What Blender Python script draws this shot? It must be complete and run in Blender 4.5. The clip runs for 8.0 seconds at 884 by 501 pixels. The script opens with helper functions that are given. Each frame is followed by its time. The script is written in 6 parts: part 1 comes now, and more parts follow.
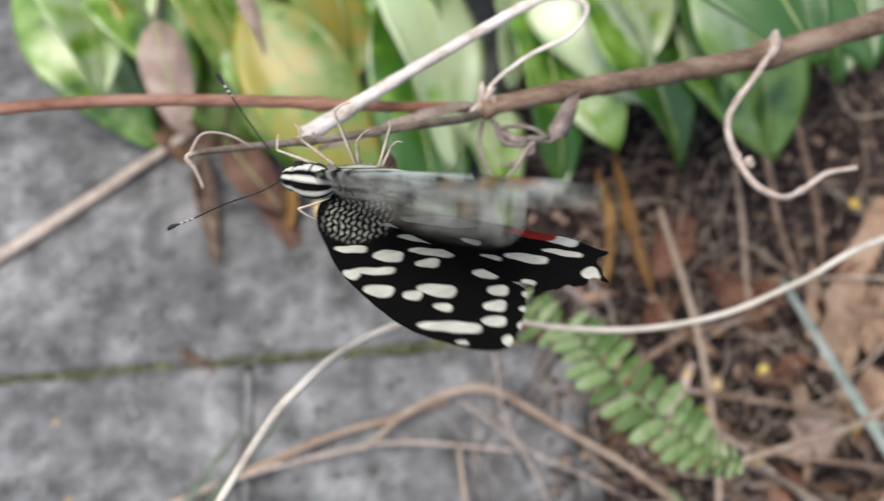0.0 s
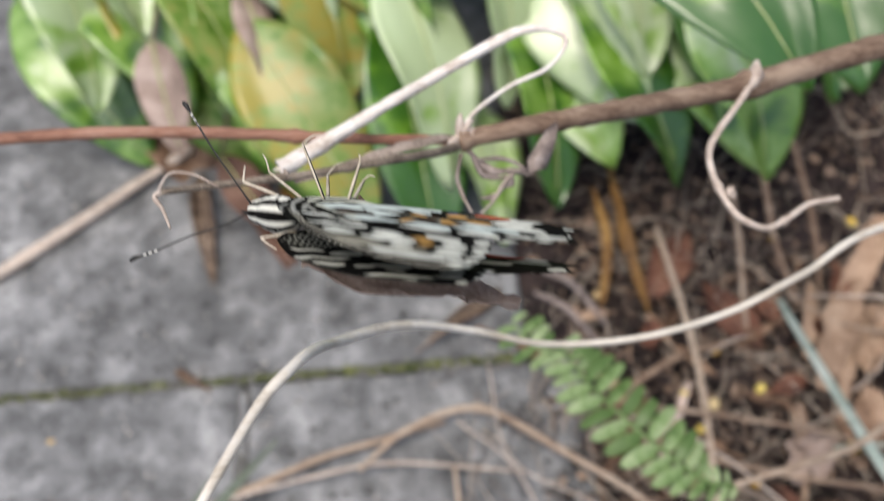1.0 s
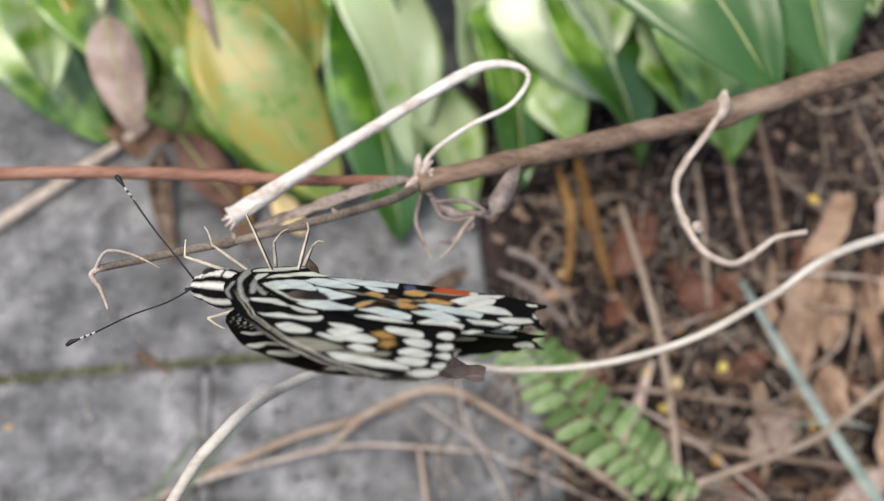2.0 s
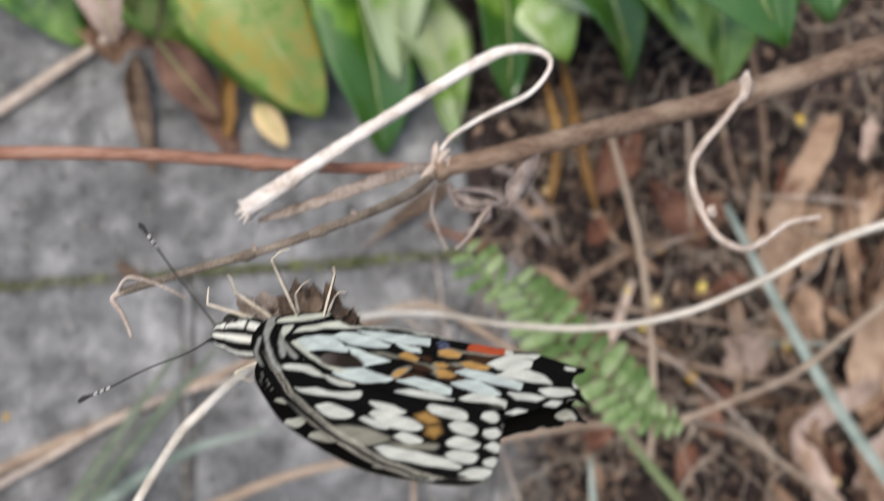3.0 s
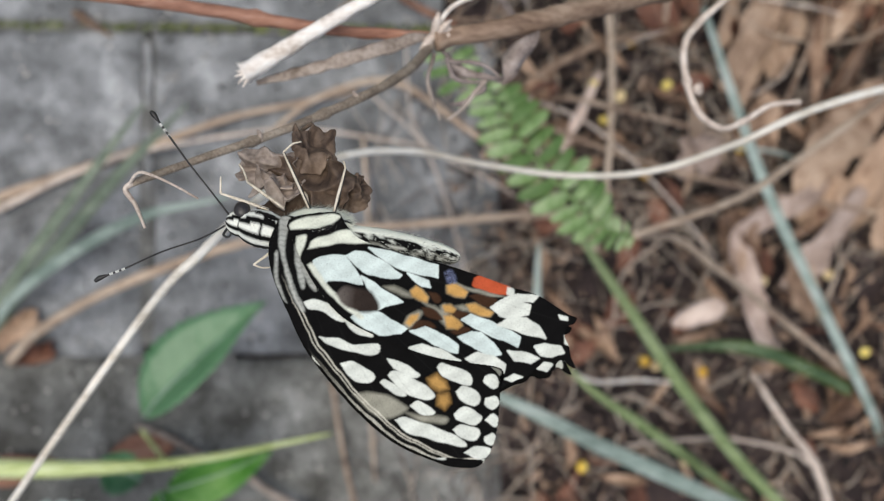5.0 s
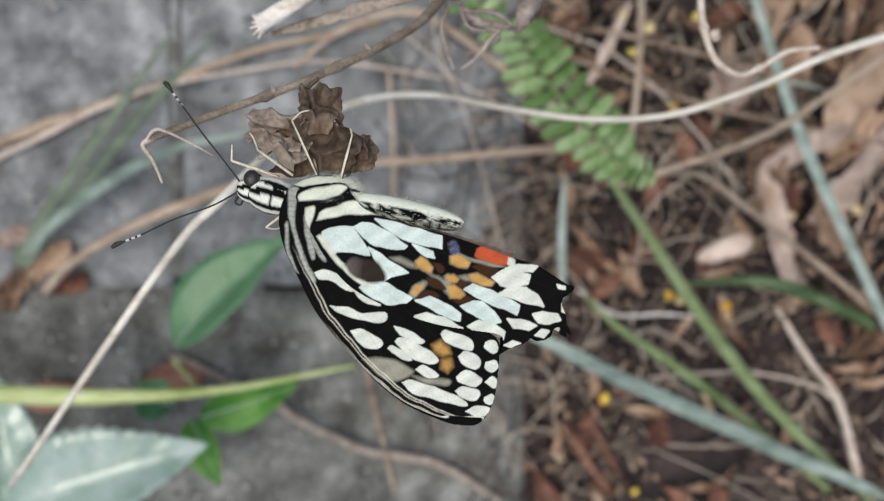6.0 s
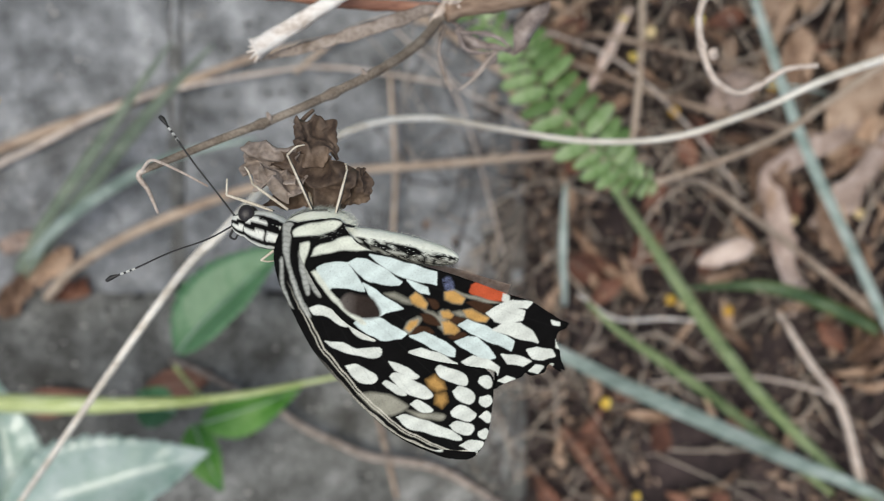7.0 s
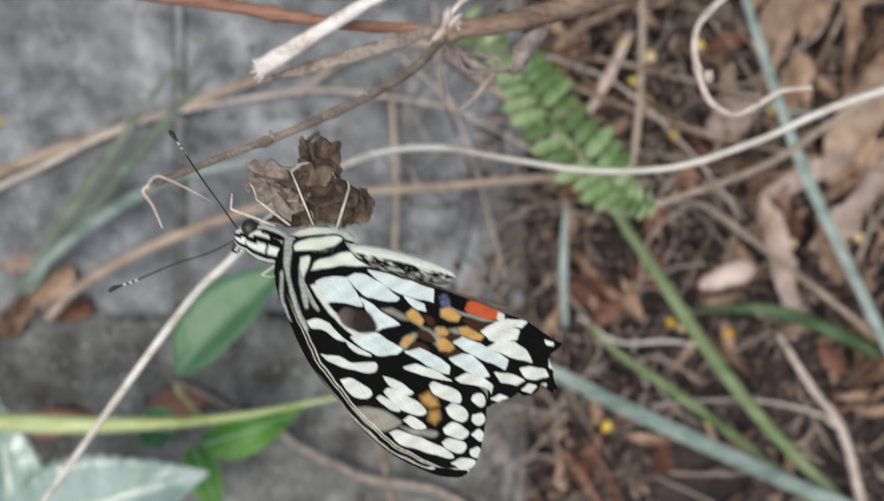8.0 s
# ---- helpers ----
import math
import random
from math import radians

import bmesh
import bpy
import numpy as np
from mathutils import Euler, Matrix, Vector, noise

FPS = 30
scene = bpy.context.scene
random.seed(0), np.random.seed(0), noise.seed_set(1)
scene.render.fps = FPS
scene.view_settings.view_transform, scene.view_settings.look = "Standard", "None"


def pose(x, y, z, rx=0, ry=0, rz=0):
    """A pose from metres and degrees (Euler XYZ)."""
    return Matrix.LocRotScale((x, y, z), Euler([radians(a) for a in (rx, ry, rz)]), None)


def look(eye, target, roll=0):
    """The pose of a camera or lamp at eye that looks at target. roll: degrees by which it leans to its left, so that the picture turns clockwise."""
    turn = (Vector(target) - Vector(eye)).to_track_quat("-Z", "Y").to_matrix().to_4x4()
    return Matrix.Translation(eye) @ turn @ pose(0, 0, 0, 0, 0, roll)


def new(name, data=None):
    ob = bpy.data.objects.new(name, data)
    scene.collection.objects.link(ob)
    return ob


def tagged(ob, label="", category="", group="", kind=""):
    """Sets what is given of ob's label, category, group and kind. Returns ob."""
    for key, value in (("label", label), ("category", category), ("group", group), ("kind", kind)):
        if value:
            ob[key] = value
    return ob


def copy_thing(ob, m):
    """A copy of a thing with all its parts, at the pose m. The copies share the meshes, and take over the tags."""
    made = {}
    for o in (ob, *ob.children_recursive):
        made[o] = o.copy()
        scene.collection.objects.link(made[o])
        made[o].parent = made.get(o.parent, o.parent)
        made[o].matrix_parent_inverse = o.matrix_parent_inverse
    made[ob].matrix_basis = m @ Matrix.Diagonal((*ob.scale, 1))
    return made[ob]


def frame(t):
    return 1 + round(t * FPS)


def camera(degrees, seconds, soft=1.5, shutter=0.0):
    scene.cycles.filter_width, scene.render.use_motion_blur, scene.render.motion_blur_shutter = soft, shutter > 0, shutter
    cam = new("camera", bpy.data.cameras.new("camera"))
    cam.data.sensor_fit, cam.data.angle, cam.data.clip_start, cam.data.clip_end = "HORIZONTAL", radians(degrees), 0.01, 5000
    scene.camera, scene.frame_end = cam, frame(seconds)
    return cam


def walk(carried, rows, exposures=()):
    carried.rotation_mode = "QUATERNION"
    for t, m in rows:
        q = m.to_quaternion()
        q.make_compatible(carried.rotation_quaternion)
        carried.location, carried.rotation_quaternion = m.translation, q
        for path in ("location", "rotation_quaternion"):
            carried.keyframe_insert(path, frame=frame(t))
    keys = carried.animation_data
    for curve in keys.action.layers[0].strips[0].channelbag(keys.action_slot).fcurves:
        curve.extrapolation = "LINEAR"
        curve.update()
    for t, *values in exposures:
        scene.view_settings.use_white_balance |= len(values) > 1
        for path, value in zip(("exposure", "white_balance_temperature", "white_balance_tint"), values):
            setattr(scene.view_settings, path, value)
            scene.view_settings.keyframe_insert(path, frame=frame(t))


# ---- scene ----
cam = camera(50, 8.0, soft=1.1, shutter=0.5)
PATH = [
    (0.0, pose(0.00043, -0.07622, 0.77659, 26.060, 3.772, -3.487)),
    (0.1, pose(0.00160, -0.07680, 0.77580, 26.697, 3.417, -3.484)),
    (0.2, pose(0.00270, -0.07730, 0.77520, 27.184, 3.645, -3.203)),
    (0.3, pose(0.00370, -0.07780, 0.77460, 27.526, 3.342, -3.218)),
    (0.4, pose(0.00450, -0.07810, 0.77420, 26.797, 3.269, -3.160)),
    (0.5, pose(0.00509, -0.07819, 0.77407, 26.464, 3.504, -3.011)),
    (0.6, pose(0.00540, -0.07790, 0.77430, 27.212, 2.902, -3.353)),
    (0.7, pose(0.00540, -0.07700, 0.77490, 26.723, 3.055, -3.382)),
    (0.8, pose(0.00550, -0.07560, 0.77560, 26.309, 2.899, -3.619)),
    (0.9, pose(0.00570, -0.07400, 0.77630, 26.151, 3.309, -3.597)),
    (1.0, pose(0.00606, -0.07218, 0.77687, 26.907, 3.924, -3.477)),
    (1.1, pose(0.00680, -0.07030, 0.77720, 27.107, 4.462, -3.383)),
    (1.2, pose(0.00780, -0.06830, 0.77740, 26.641, 5.129, -3.191)),
    (1.3, pose(0.00870, -0.06630, 0.77750, 26.592, 5.493, -3.110)),
    (1.4, pose(0.00950, -0.06430, 0.77750, 26.626, 3.633, -4.106)),
    (1.5, pose(0.00974, -0.06228, 0.77756, 26.543, 3.277, -4.266)),
    (1.6, pose(0.00970, -0.06020, 0.77760, 26.405, 2.786, -4.465)),
    (1.7, pose(0.00960, -0.05820, 0.77770, 25.973, 2.500, -4.565)),
    (2.8, pose(0.00400, -0.03530, 0.78150, 19.865, 1.184, -4.287)),
    (2.9, pose(0.00300, -0.03310, 0.78210, 19.265, 0.653, -4.308)),
    (3.0, pose(0.00189, -0.03103, 0.78273, 17.739, 0.297, -4.227)),
    (3.1, pose(0.00070, -0.02890, 0.78340, 15.119, 0.278, -3.976)),
    (3.2, pose(-0.00050, -0.02680, 0.78410, 12.687, -0.144, -3.759)),
    (3.3, pose(-0.00160, -0.02480, 0.78480, 11.541, -0.744, -3.536)),
    (3.4, pose(-0.00270, -0.02300, 0.78540, 11.175, -1.270, -3.284)),
    (3.5, pose(-0.00357, -0.02125, 0.78595, 10.340, -2.104, -3.109)),
    (3.6, pose(-0.00420, -0.01970, 0.78640, 8.987, -2.685, -2.936)),
    (3.7, pose(-0.00470, -0.01840, 0.78670, 7.713, -2.906, -2.754)),
    (3.8, pose(-0.00500, -0.01720, 0.78700, 6.738, -2.571, -2.519)),
    (3.9, pose(-0.00530, -0.01610, 0.78730, 6.300, -3.066, -2.385)),
    (4.0, pose(-0.00549, -0.01512, 0.78767, 6.163, -3.416, -2.201)),
    (4.1, pose(-0.00570, -0.01420, 0.78810, 5.966, -4.288, -2.008)),
    (4.2, pose(-0.00590, -0.01330, 0.78870, 5.679, -3.936, -1.666)),
    (4.3, pose(-0.00610, -0.01250, 0.78930, 5.592, -3.481, -1.325)),
    (4.4, pose(-0.00620, -0.01170, 0.79000, 4.635, -2.695, -1.004)),
    (4.5, pose(-0.00627, -0.01097, 0.79073, 3.946, -2.535, -0.814)),
    (4.6, pose(-0.00620, -0.01020, 0.79150, 3.674, -2.994, -0.716)),
    (4.7, pose(-0.00600, -0.00950, 0.79220, 3.551, -3.315, -0.616)),
    (5.8, pose(-0.00170, -0.00390, 0.79860, -1.325, -2.566, -0.031)),
    (5.9, pose(-0.00160, -0.00370, 0.79880, -1.496, -1.952, -0.040)),
    (6.0, pose(-0.00149, -0.00353, 0.79884, -1.798, -1.508, -0.053)),
    (6.1, pose(-0.00150, -0.00340, 0.79870, -1.877, -1.527, -0.084)),
    (6.2, pose(-0.00160, -0.00330, 0.79840, -1.603, -1.342, -0.168)),
    (6.3, pose(-0.00170, -0.00310, 0.79810, -1.584, -1.328, -0.265)),
    (6.4, pose(-0.00180, -0.00280, 0.79780, -1.860, -1.126, -0.351)),
    (6.5, pose(-0.00179, -0.00224, 0.79767, -1.893, -1.318, -0.376)),
    (6.6, pose(-0.00170, -0.00140, 0.79770, -1.752, -1.490, -0.361)),
    (6.7, pose(-0.00150, -0.00050, 0.79780, -1.878, -1.631, -0.328)),
    (6.8, pose(-0.00120, 0.00040, 0.79790, -1.731, -2.117, -0.273)),
    (6.9, pose(-0.00080, 0.00100, 0.79810, -1.681, -1.821, -0.237)),
    (7.0, pose(-0.00042, 0.00128, 0.79850, -1.841, -1.358, -0.204)),
    (7.2, pose(0.00040, 0.00110, 0.79960, -1.790, -0.835, -0.149)),
    (7.3, pose(0.00070, 0.00100, 0.80010, -1.524, -1.248, -0.102)),
    (7.4, pose(0.00090, 0.00080, 0.80060, -1.814, -1.458, -0.073)),
    (7.5, pose(0.00096, 0.00066, 0.80101, -1.652, -1.394, -0.056)),
    (7.6, pose(0.00090, 0.00050, 0.80120, -1.705, -1.320, -0.042)),
    (7.7, pose(0.00080, 0.00040, 0.80140, -1.692, -1.433, -0.027)),
    (7.8, pose(0.00050, 0.00020, 0.80140, -1.639, -1.915, -0.007)),
    (8.0, pose(0.00000, 0.00000, 0.80148, -0.418, -1.257, 0.000)),
]
walk(cam, PATH, exposures=[(0.0, 0.13, 6650, 10), (1.7, 0.16, 6750, 10), (3.0, 0.09, 6750, 10), (4.5, 0.0, 6500, 8), (6.0, -0.09, 6500, 5), (7.0, -0.1, 6500, 5), (8.0, -0.07, 6500, 6)])
cam.data.dof.use_dof = True
cam.data.dof.focus_distance = 0.134
cam.data.dof.aperture_fstop = 24.0

# ---- world and light: open shade under a bright hazy sky ----
world = bpy.data.worlds.new("sky")
scene.world = world
world.use_nodes = True
wn = world.node_tree.nodes
sky = wn.new("ShaderNodeTexSky")
sky.sky_type = "NISHITA"
sky.sun_disc = False
sky.sun_elevation = radians(82)
sky.sun_rotation = radians(243)
sky.air_density = 1.0
sky.dust_density = 4.0
wn["Background"].inputs[1].default_value = 0.15
world.node_tree.links.new(sky.outputs[0], wn["Background"].inputs[0])
sun = new("sun", bpy.data.lights.new("sun", "SUN"))
sun.data.energy = 2.0
sun.data.angle = radians(35)
sun.data.color = (1.0, 0.95, 0.88)
sun.matrix_world = look((-0.2, -0.1, 1.6), (0, 0, 0))


# ---- materials ----
def mat(name, stops, scale=20.0, rough=0.7, bump=0.3, fine=8.0, detail=6.0, spec=0.4, island=0.0, obj=0.0, stretch=(1, 1, 1), trans=0.0, stain=0.2, coat=0.0):
    """Mottled material: a colour ramp over noise at two scales, with relief; island and obj set how much each piece varies."""
    m = bpy.data.materials.new(name)
    m.use_nodes = True
    n, l = m.node_tree.nodes, m.node_tree.links
    p = n["Principled BSDF"]
    co = n.new("ShaderNodeTexCoord")
    mp = n.new("ShaderNodeMapping")
    mp.inputs["Scale"].default_value = stretch
    l.new(co.outputs["Object"], mp.inputs[0])
    a = n.new("ShaderNodeTexNoise")
    a.inputs["Scale"].default_value = scale
    a.inputs["Detail"].default_value = detail
    b = n.new("ShaderNodeTexNoise")
    b.inputs["Scale"].default_value = scale * fine
    b.inputs["Detail"].default_value = 4.0
    for q in (a, b):
        l.new(mp.outputs[0], q.inputs["Vector"])
    mix = n.new("ShaderNodeMath")
    mix.operation = "MULTIPLY_ADD"
    mix.inputs[1].default_value = 0.35
    l.new(b.outputs[0], mix.inputs[0])
    sc = n.new("ShaderNodeMath")
    sc.operation = "MULTIPLY"
    sc.inputs[1].default_value = 0.65
    l.new(a.outputs[0], sc.inputs[0])
    l.new(sc.outputs[0], mix.inputs[2])
    fac = mix.outputs[0]
    for amount, kind in ((island, "g"), (obj, "o")):
        if amount:
            src = n.new("ShaderNodeNewGeometry" if kind == "g" else "ShaderNodeObjectInfo")
            r = src.outputs["Random Per Island" if kind == "g" else "Random"]
            k = n.new("ShaderNodeMath")
            k.operation = "MULTIPLY_ADD"
            k.inputs[1].default_value = amount
            k.inputs[2].default_value = -amount / 2
            l.new(r, k.inputs[0])
            add = n.new("ShaderNodeMath")
            l.new(k.outputs[0], add.inputs[0])
            l.new(fac, add.inputs[1])
            fac = add.outputs[0]
    ramp = n.new("ShaderNodeValToRGB")
    e = ramp.color_ramp.elements
    while len(e) < len(stops):
        e.new(0.5)
    for i, c in enumerate(stops):
        e[i].position = 0.36 + 0.28 * i / max(1, len(stops) - 1)
        e[i].color = (*c, 1)
    l.new(fac, ramp.inputs[0])
    broad = n.new("ShaderNodeTexNoise")
    broad.inputs["Scale"].default_value = scale * 0.13
    broad.inputs["Detail"].default_value = 3.0
    l.new(co.outputs["Object"], broad.inputs["Vector"])
    span = n.new("ShaderNodeMapRange")
    span.inputs["From Min"].default_value, span.inputs["From Max"].default_value = 0.35, 0.65
    span.inputs["To Min"].default_value, span.inputs["To Max"].default_value = 1 - stain, 1 + stain * 0.5
    l.new(broad.outputs[0], span.inputs[0])
    tone = n.new("ShaderNodeVectorMath")
    tone.operation = "SCALE"
    l.new(ramp.outputs[0], tone.inputs[0])
    l.new(span.outputs[0], tone.inputs["Scale"])
    colour = tone.outputs[0]
    l.new(colour, p.inputs["Base Color"])
    p.inputs["Roughness"].default_value = rough
    p.inputs["Specular IOR Level"].default_value = spec
    p.inputs["Coat Weight"].default_value = coat
    p.inputs["Coat Roughness"].default_value = 0.38
    p.inputs["Coat IOR"].default_value = 1.6
    if bump:
        bp = n.new("ShaderNodeBump")
        bp.inputs["Strength"].default_value = bump
        bp.inputs["Distance"].default_value = 0.001
        l.new(mix.outputs[0], bp.inputs["Height"])
        l.new(bp.outputs[0], p.inputs["Normal"])
    if trans:
        t = n.new("ShaderNodeBsdfTranslucent")
        l.new(colour, t.inputs[0])
        ms = n.new("ShaderNodeMixShader")
        ms.inputs[0].default_value = trans
        l.new(p.outputs[0], ms.inputs[1])
        l.new(t.outputs[0], ms.inputs[2])
        l.new(ms.outputs[0], n["Material Output"].inputs[0])
    return m


def scale_mat(name, rough=0.85, sheen=0.0):
    """Pigment held in the mesh's colour attribute, with a fine powdery grain."""
    m = bpy.data.materials.new(name)
    m.use_nodes = True
    n, l = m.node_tree.nodes, m.node_tree.links
    p = n["Principled BSDF"]
    at = n.new("ShaderNodeAttribute")
    at.attribute_name = "pigment"
    co = n.new("ShaderNodeTexCoord")
    g = n.new("ShaderNodeTexNoise")
    g.inputs["Scale"].default_value = 3500.0
    l.new(co.outputs["Object"], g.inputs["Vector"])
    mr = n.new("ShaderNodeMapRange")
    mr.inputs["To Min"].default_value = 0.8
    mr.inputs["To Max"].default_value = 1.12
    l.new(g.outputs[0], mr.inputs[0])
    mul = n.new("ShaderNodeVectorMath")
    mul.operation = "SCALE"
    l.new(at.outputs["Color"], mul.inputs[0])
    l.new(mr.outputs[0], mul.inputs["Scale"])
    l.new(mul.outputs[0], p.inputs["Base Color"])
    bp = n.new("ShaderNodeBump")
    bp.inputs["Strength"].default_value = 0.25
    bp.inputs["Distance"].default_value = 0.0001
    l.new(g.outputs[0], bp.inputs["Height"])
    l.new(bp.outputs[0], p.inputs["Normal"])
    p.inputs["Roughness"].default_value = rough
    p.inputs["Specular IOR Level"].default_value = 0.05
    p.inputs["Sheen Weight"].default_value = sheen
    p.inputs["Sheen Roughness"].default_value = 0.5
    return m


JOINTSAND = mat("joint sand", [(0.07, 0.068, 0.063), (0.13, 0.128, 0.12), (0.2, 0.198, 0.19)], 60, 0.9, 0.8)
SOIL = mat("soil", [(0.012, 0.008, 0.008), (0.03, 0.02, 0.02), (0.058, 0.041, 0.039)], 18, 0.9, 0.8)
GRIT = mat("grit", [(0.02, 0.018, 0.016), (0.05, 0.046, 0.042), (0.16, 0.15, 0.14), (0.42, 0.4, 0.37)], 60, 0.9, 0.3, island=0.9)
WASHED = mat("washed soil", [(0.04, 0.034, 0.029), (0.08, 0.07, 0.061), (0.13, 0.117, 0.104)], 60, 0.95, 0.6)
CONCRETE = mat("weathered concrete", [(0.072, 0.074, 0.076), (0.142, 0.147, 0.152), (0.21, 0.217, 0.224), (0.34, 0.348, 0.356)], 38, 0.85, 1.0, 9, 10, stain=0.27)
DAMPSLAB = mat("damp stained concrete", [(0.045, 0.043, 0.037), (0.105, 0.105, 0.097), (0.165, 0.166, 0.156), (0.29, 0.291, 0.278)], 30, 0.8, 0.9, 9, 10, stain=0.4)
MOSS = mat("moss", [(0.045, 0.06, 0.02), (0.09, 0.11, 0.035), (0.15, 0.165, 0.06)], 120, 0.95, 0.6, island=0.5)
MORTAR = mat("pale mortar", [(0.17, 0.172, 0.175), (0.25, 0.255, 0.26), (0.36, 0.365, 0.37)], 60, 0.9, 0.6)
CHIP = mat("litter", [(0.005, 0.0036, 0.0036), (0.008, 0.0054, 0.0052), (0.015, 0.0098, 0.0088), (0.035, 0.0215, 0.018), (0.095, 0.056, 0.041), (0.32, 0.225, 0.165)], 60, 0.9, 0.5, island=0.9)
TWIGS = mat("dry stalks", [(0.045, 0.031, 0.027), (0.11, 0.08, 0.065), (0.22, 0.17, 0.135), (0.5, 0.42, 0.34)], 60, 0.8, 0.4, island=0.7)
DEADLEAF = mat("dead leaf", [(0.09, 0.049, 0.03), (0.255, 0.158, 0.102), (0.45, 0.315, 0.222)], 45, 0.75, 0.7, obj=0.36, stain=0.35)
TANLEAF = mat("tan rolled leaf", [(0.34, 0.235, 0.18), (0.53, 0.405, 0.33), (0.64, 0.52, 0.44)], 160, 0.7, 0.5, trans=0.4)
BUFFLEAF = mat("pale buff dead leaf", [(0.19, 0.11, 0.065), (0.4, 0.275, 0.19), (0.56, 0.42, 0.31)], 42, 0.75, 0.7, obj=0.15, stain=0.35)
PINKLEAF = mat("greyish pink dead leaf", [(0.2, 0.145, 0.118), (0.36, 0.27, 0.225), (0.5, 0.4, 0.35)], 45, 0.75, 0.6, stain=0.35)
OCHREBLADE = mat("ochre dead blade", [(0.07, 0.035, 0.012), (0.2, 0.1, 0.025), (0.34, 0.21, 0.07)], 60, 0.7, 0.4, stretch=(1, 0.3, 1))
BROWNLEAF = mat("dark brown dead leaf", [(0.06, 0.028, 0.02), (0.13, 0.065, 0.045), (0.21, 0.12, 0.085)], 40, 0.7, 0.5)
MUTED = mat("dull green blade", [(0.09, 0.12, 0.08), (0.15, 0.19, 0.135), (0.23, 0.27, 0.2)], 60, 0.55, 0.3, stretch=(0.1, 1, 1), trans=0.2, obj=0.3)
RUSSET = mat("russet dead leaf", [(0.075, 0.028, 0.017), (0.16, 0.066, 0.04), (0.25, 0.125, 0.08)], 40, 0.7, 0.5, obj=0.25)
CURLED = mat("curled brown leaf", [(0.04, 0.025, 0.018), (0.11, 0.074, 0.05), (0.2, 0.145, 0.105)], 110, 0.7, 0.5)
GREYTAN = mat("greyish tan curled leaf", [(0.15, 0.115, 0.09), (0.3, 0.245, 0.205), (0.42, 0.36, 0.315)], 130, 0.7, 0.5)
BARK = mat("brown vine bark", [(0.12, 0.073, 0.048), (0.245, 0.168, 0.118), (0.36, 0.27, 0.2)], 160, 0.75, 0.7, 6, stretch=(0.35, 1, 1))
REDBARK = mat("reddish bark", [(0.16, 0.07, 0.045), (0.3, 0.15, 0.1), (0.4, 0.24, 0.18)], 150, 0.7, 0.6, 6, stretch=(0.3, 1, 1))
GREYTWIG = mat("grey withered leaf", [(0.13, 0.1, 0.09), (0.27, 0.22, 0.2), (0.42, 0.36, 0.33)], 300, 0.8, 0.6)
TWIGBARK = mat("grey brown twig bark", [(0.13, 0.1, 0.075), (0.23, 0.185, 0.14), (0.34, 0.285, 0.225)], 260, 0.7, 0.4)
STRAW = mat("bleached straw", [(0.52, 0.44, 0.37), (0.77, 0.71, 0.65), (0.88, 0.85, 0.8)], 220, 0.6, 0.45, 5, stretch=(0.6, 1, 1))
TENDRIL = mat("straw tendril", [(0.36, 0.28, 0.23), (0.56, 0.47, 0.4), (0.7, 0.62, 0.55)], 220, 0.6, 0.4)
PALESTEM = mat("pale stem", [(0.54, 0.48, 0.39), (0.74, 0.69, 0.6), (0.85, 0.82, 0.75)], 150, 0.5, 0.3, 7, stretch=(0.2, 1, 1))
DRYSTEM = mat("dry brown stem", [(0.2, 0.13, 0.09), (0.36, 0.27, 0.2), (0.5, 0.4, 0.31)], 110, 0.75, 0.4, stretch=(0.2, 1, 1), obj=0.3)
DARKGRASS = mat("dark grass blade", [(0.035, 0.075, 0.02), (0.08, 0.13, 0.045), (0.13, 0.185, 0.075)], 60, 0.45, 0.3, stretch=(0.1, 1, 1), trans=0.2, obj=0.1)
LIGHTGRASS = mat("pale edged grass blade", [(0.11, 0.165, 0.065), (0.21, 0.285, 0.13), (0.32, 0.39, 0.22)], 60, 0.45, 0.3, stretch=(0.1, 1, 1), trans=0.25, obj=0.15)
GLAUCOUS = mat("grey green blade", [(0.2, 0.265, 0.23), (0.35, 0.43, 0.385), (0.5, 0.57, 0.53)], 60, 0.5, 0.3, stretch=(0.1, 1, 1), trans=0.2, obj=0.2)
YELLOWSTEM = mat("yellow green stem", [(0.24, 0.3, 0.08), (0.42, 0.48, 0.2), (0.55, 0.6, 0.36)], 70, 0.45, 0.2, stretch=(0.15, 1, 1))
# green leaf; the palest stops add sky highlights to the colour, beside the coat
BROADLEAF = mat("glossy leaf with painted sheen", [(0.055, 0.19, 0.013), (0.21, 0.43, 0.035), (0.4, 0.63, 0.17), (0.64, 0.79, 0.47)], 15, 0.33, 0.2, 4, 2, spec=1.0, obj=0.46, trans=0.25, coat=1.0, stain=0.3)
YELLOWLEAF = mat("yellowing leaf", [(0.1, 0.25, 0.02), (0.19, 0.37, 0.04), (0.31, 0.47, 0.1), (0.41, 0.48, 0.12), (0.5, 0.44, 0.08)], 22, 0.38, 0.25, 4, 3, spec=0.6, obj=0.25, trans=0.3, coat=0.45, stain=0.35)
SMALLLEAF = mat("serrated leaf", [(0.035, 0.14, 0.045), (0.075, 0.22, 0.085), (0.14, 0.3, 0.15)], 40, 0.45, 0.3, spec=0.5, obj=0.3, trans=0.3, coat=0.15)
FRESHLEAF = mat("fresh green leaf", [(0.045, 0.165, 0.018), (0.095, 0.29, 0.035), (0.18, 0.38, 0.08)], 40, 0.45, 0.3, spec=0.6, trans=0.3)
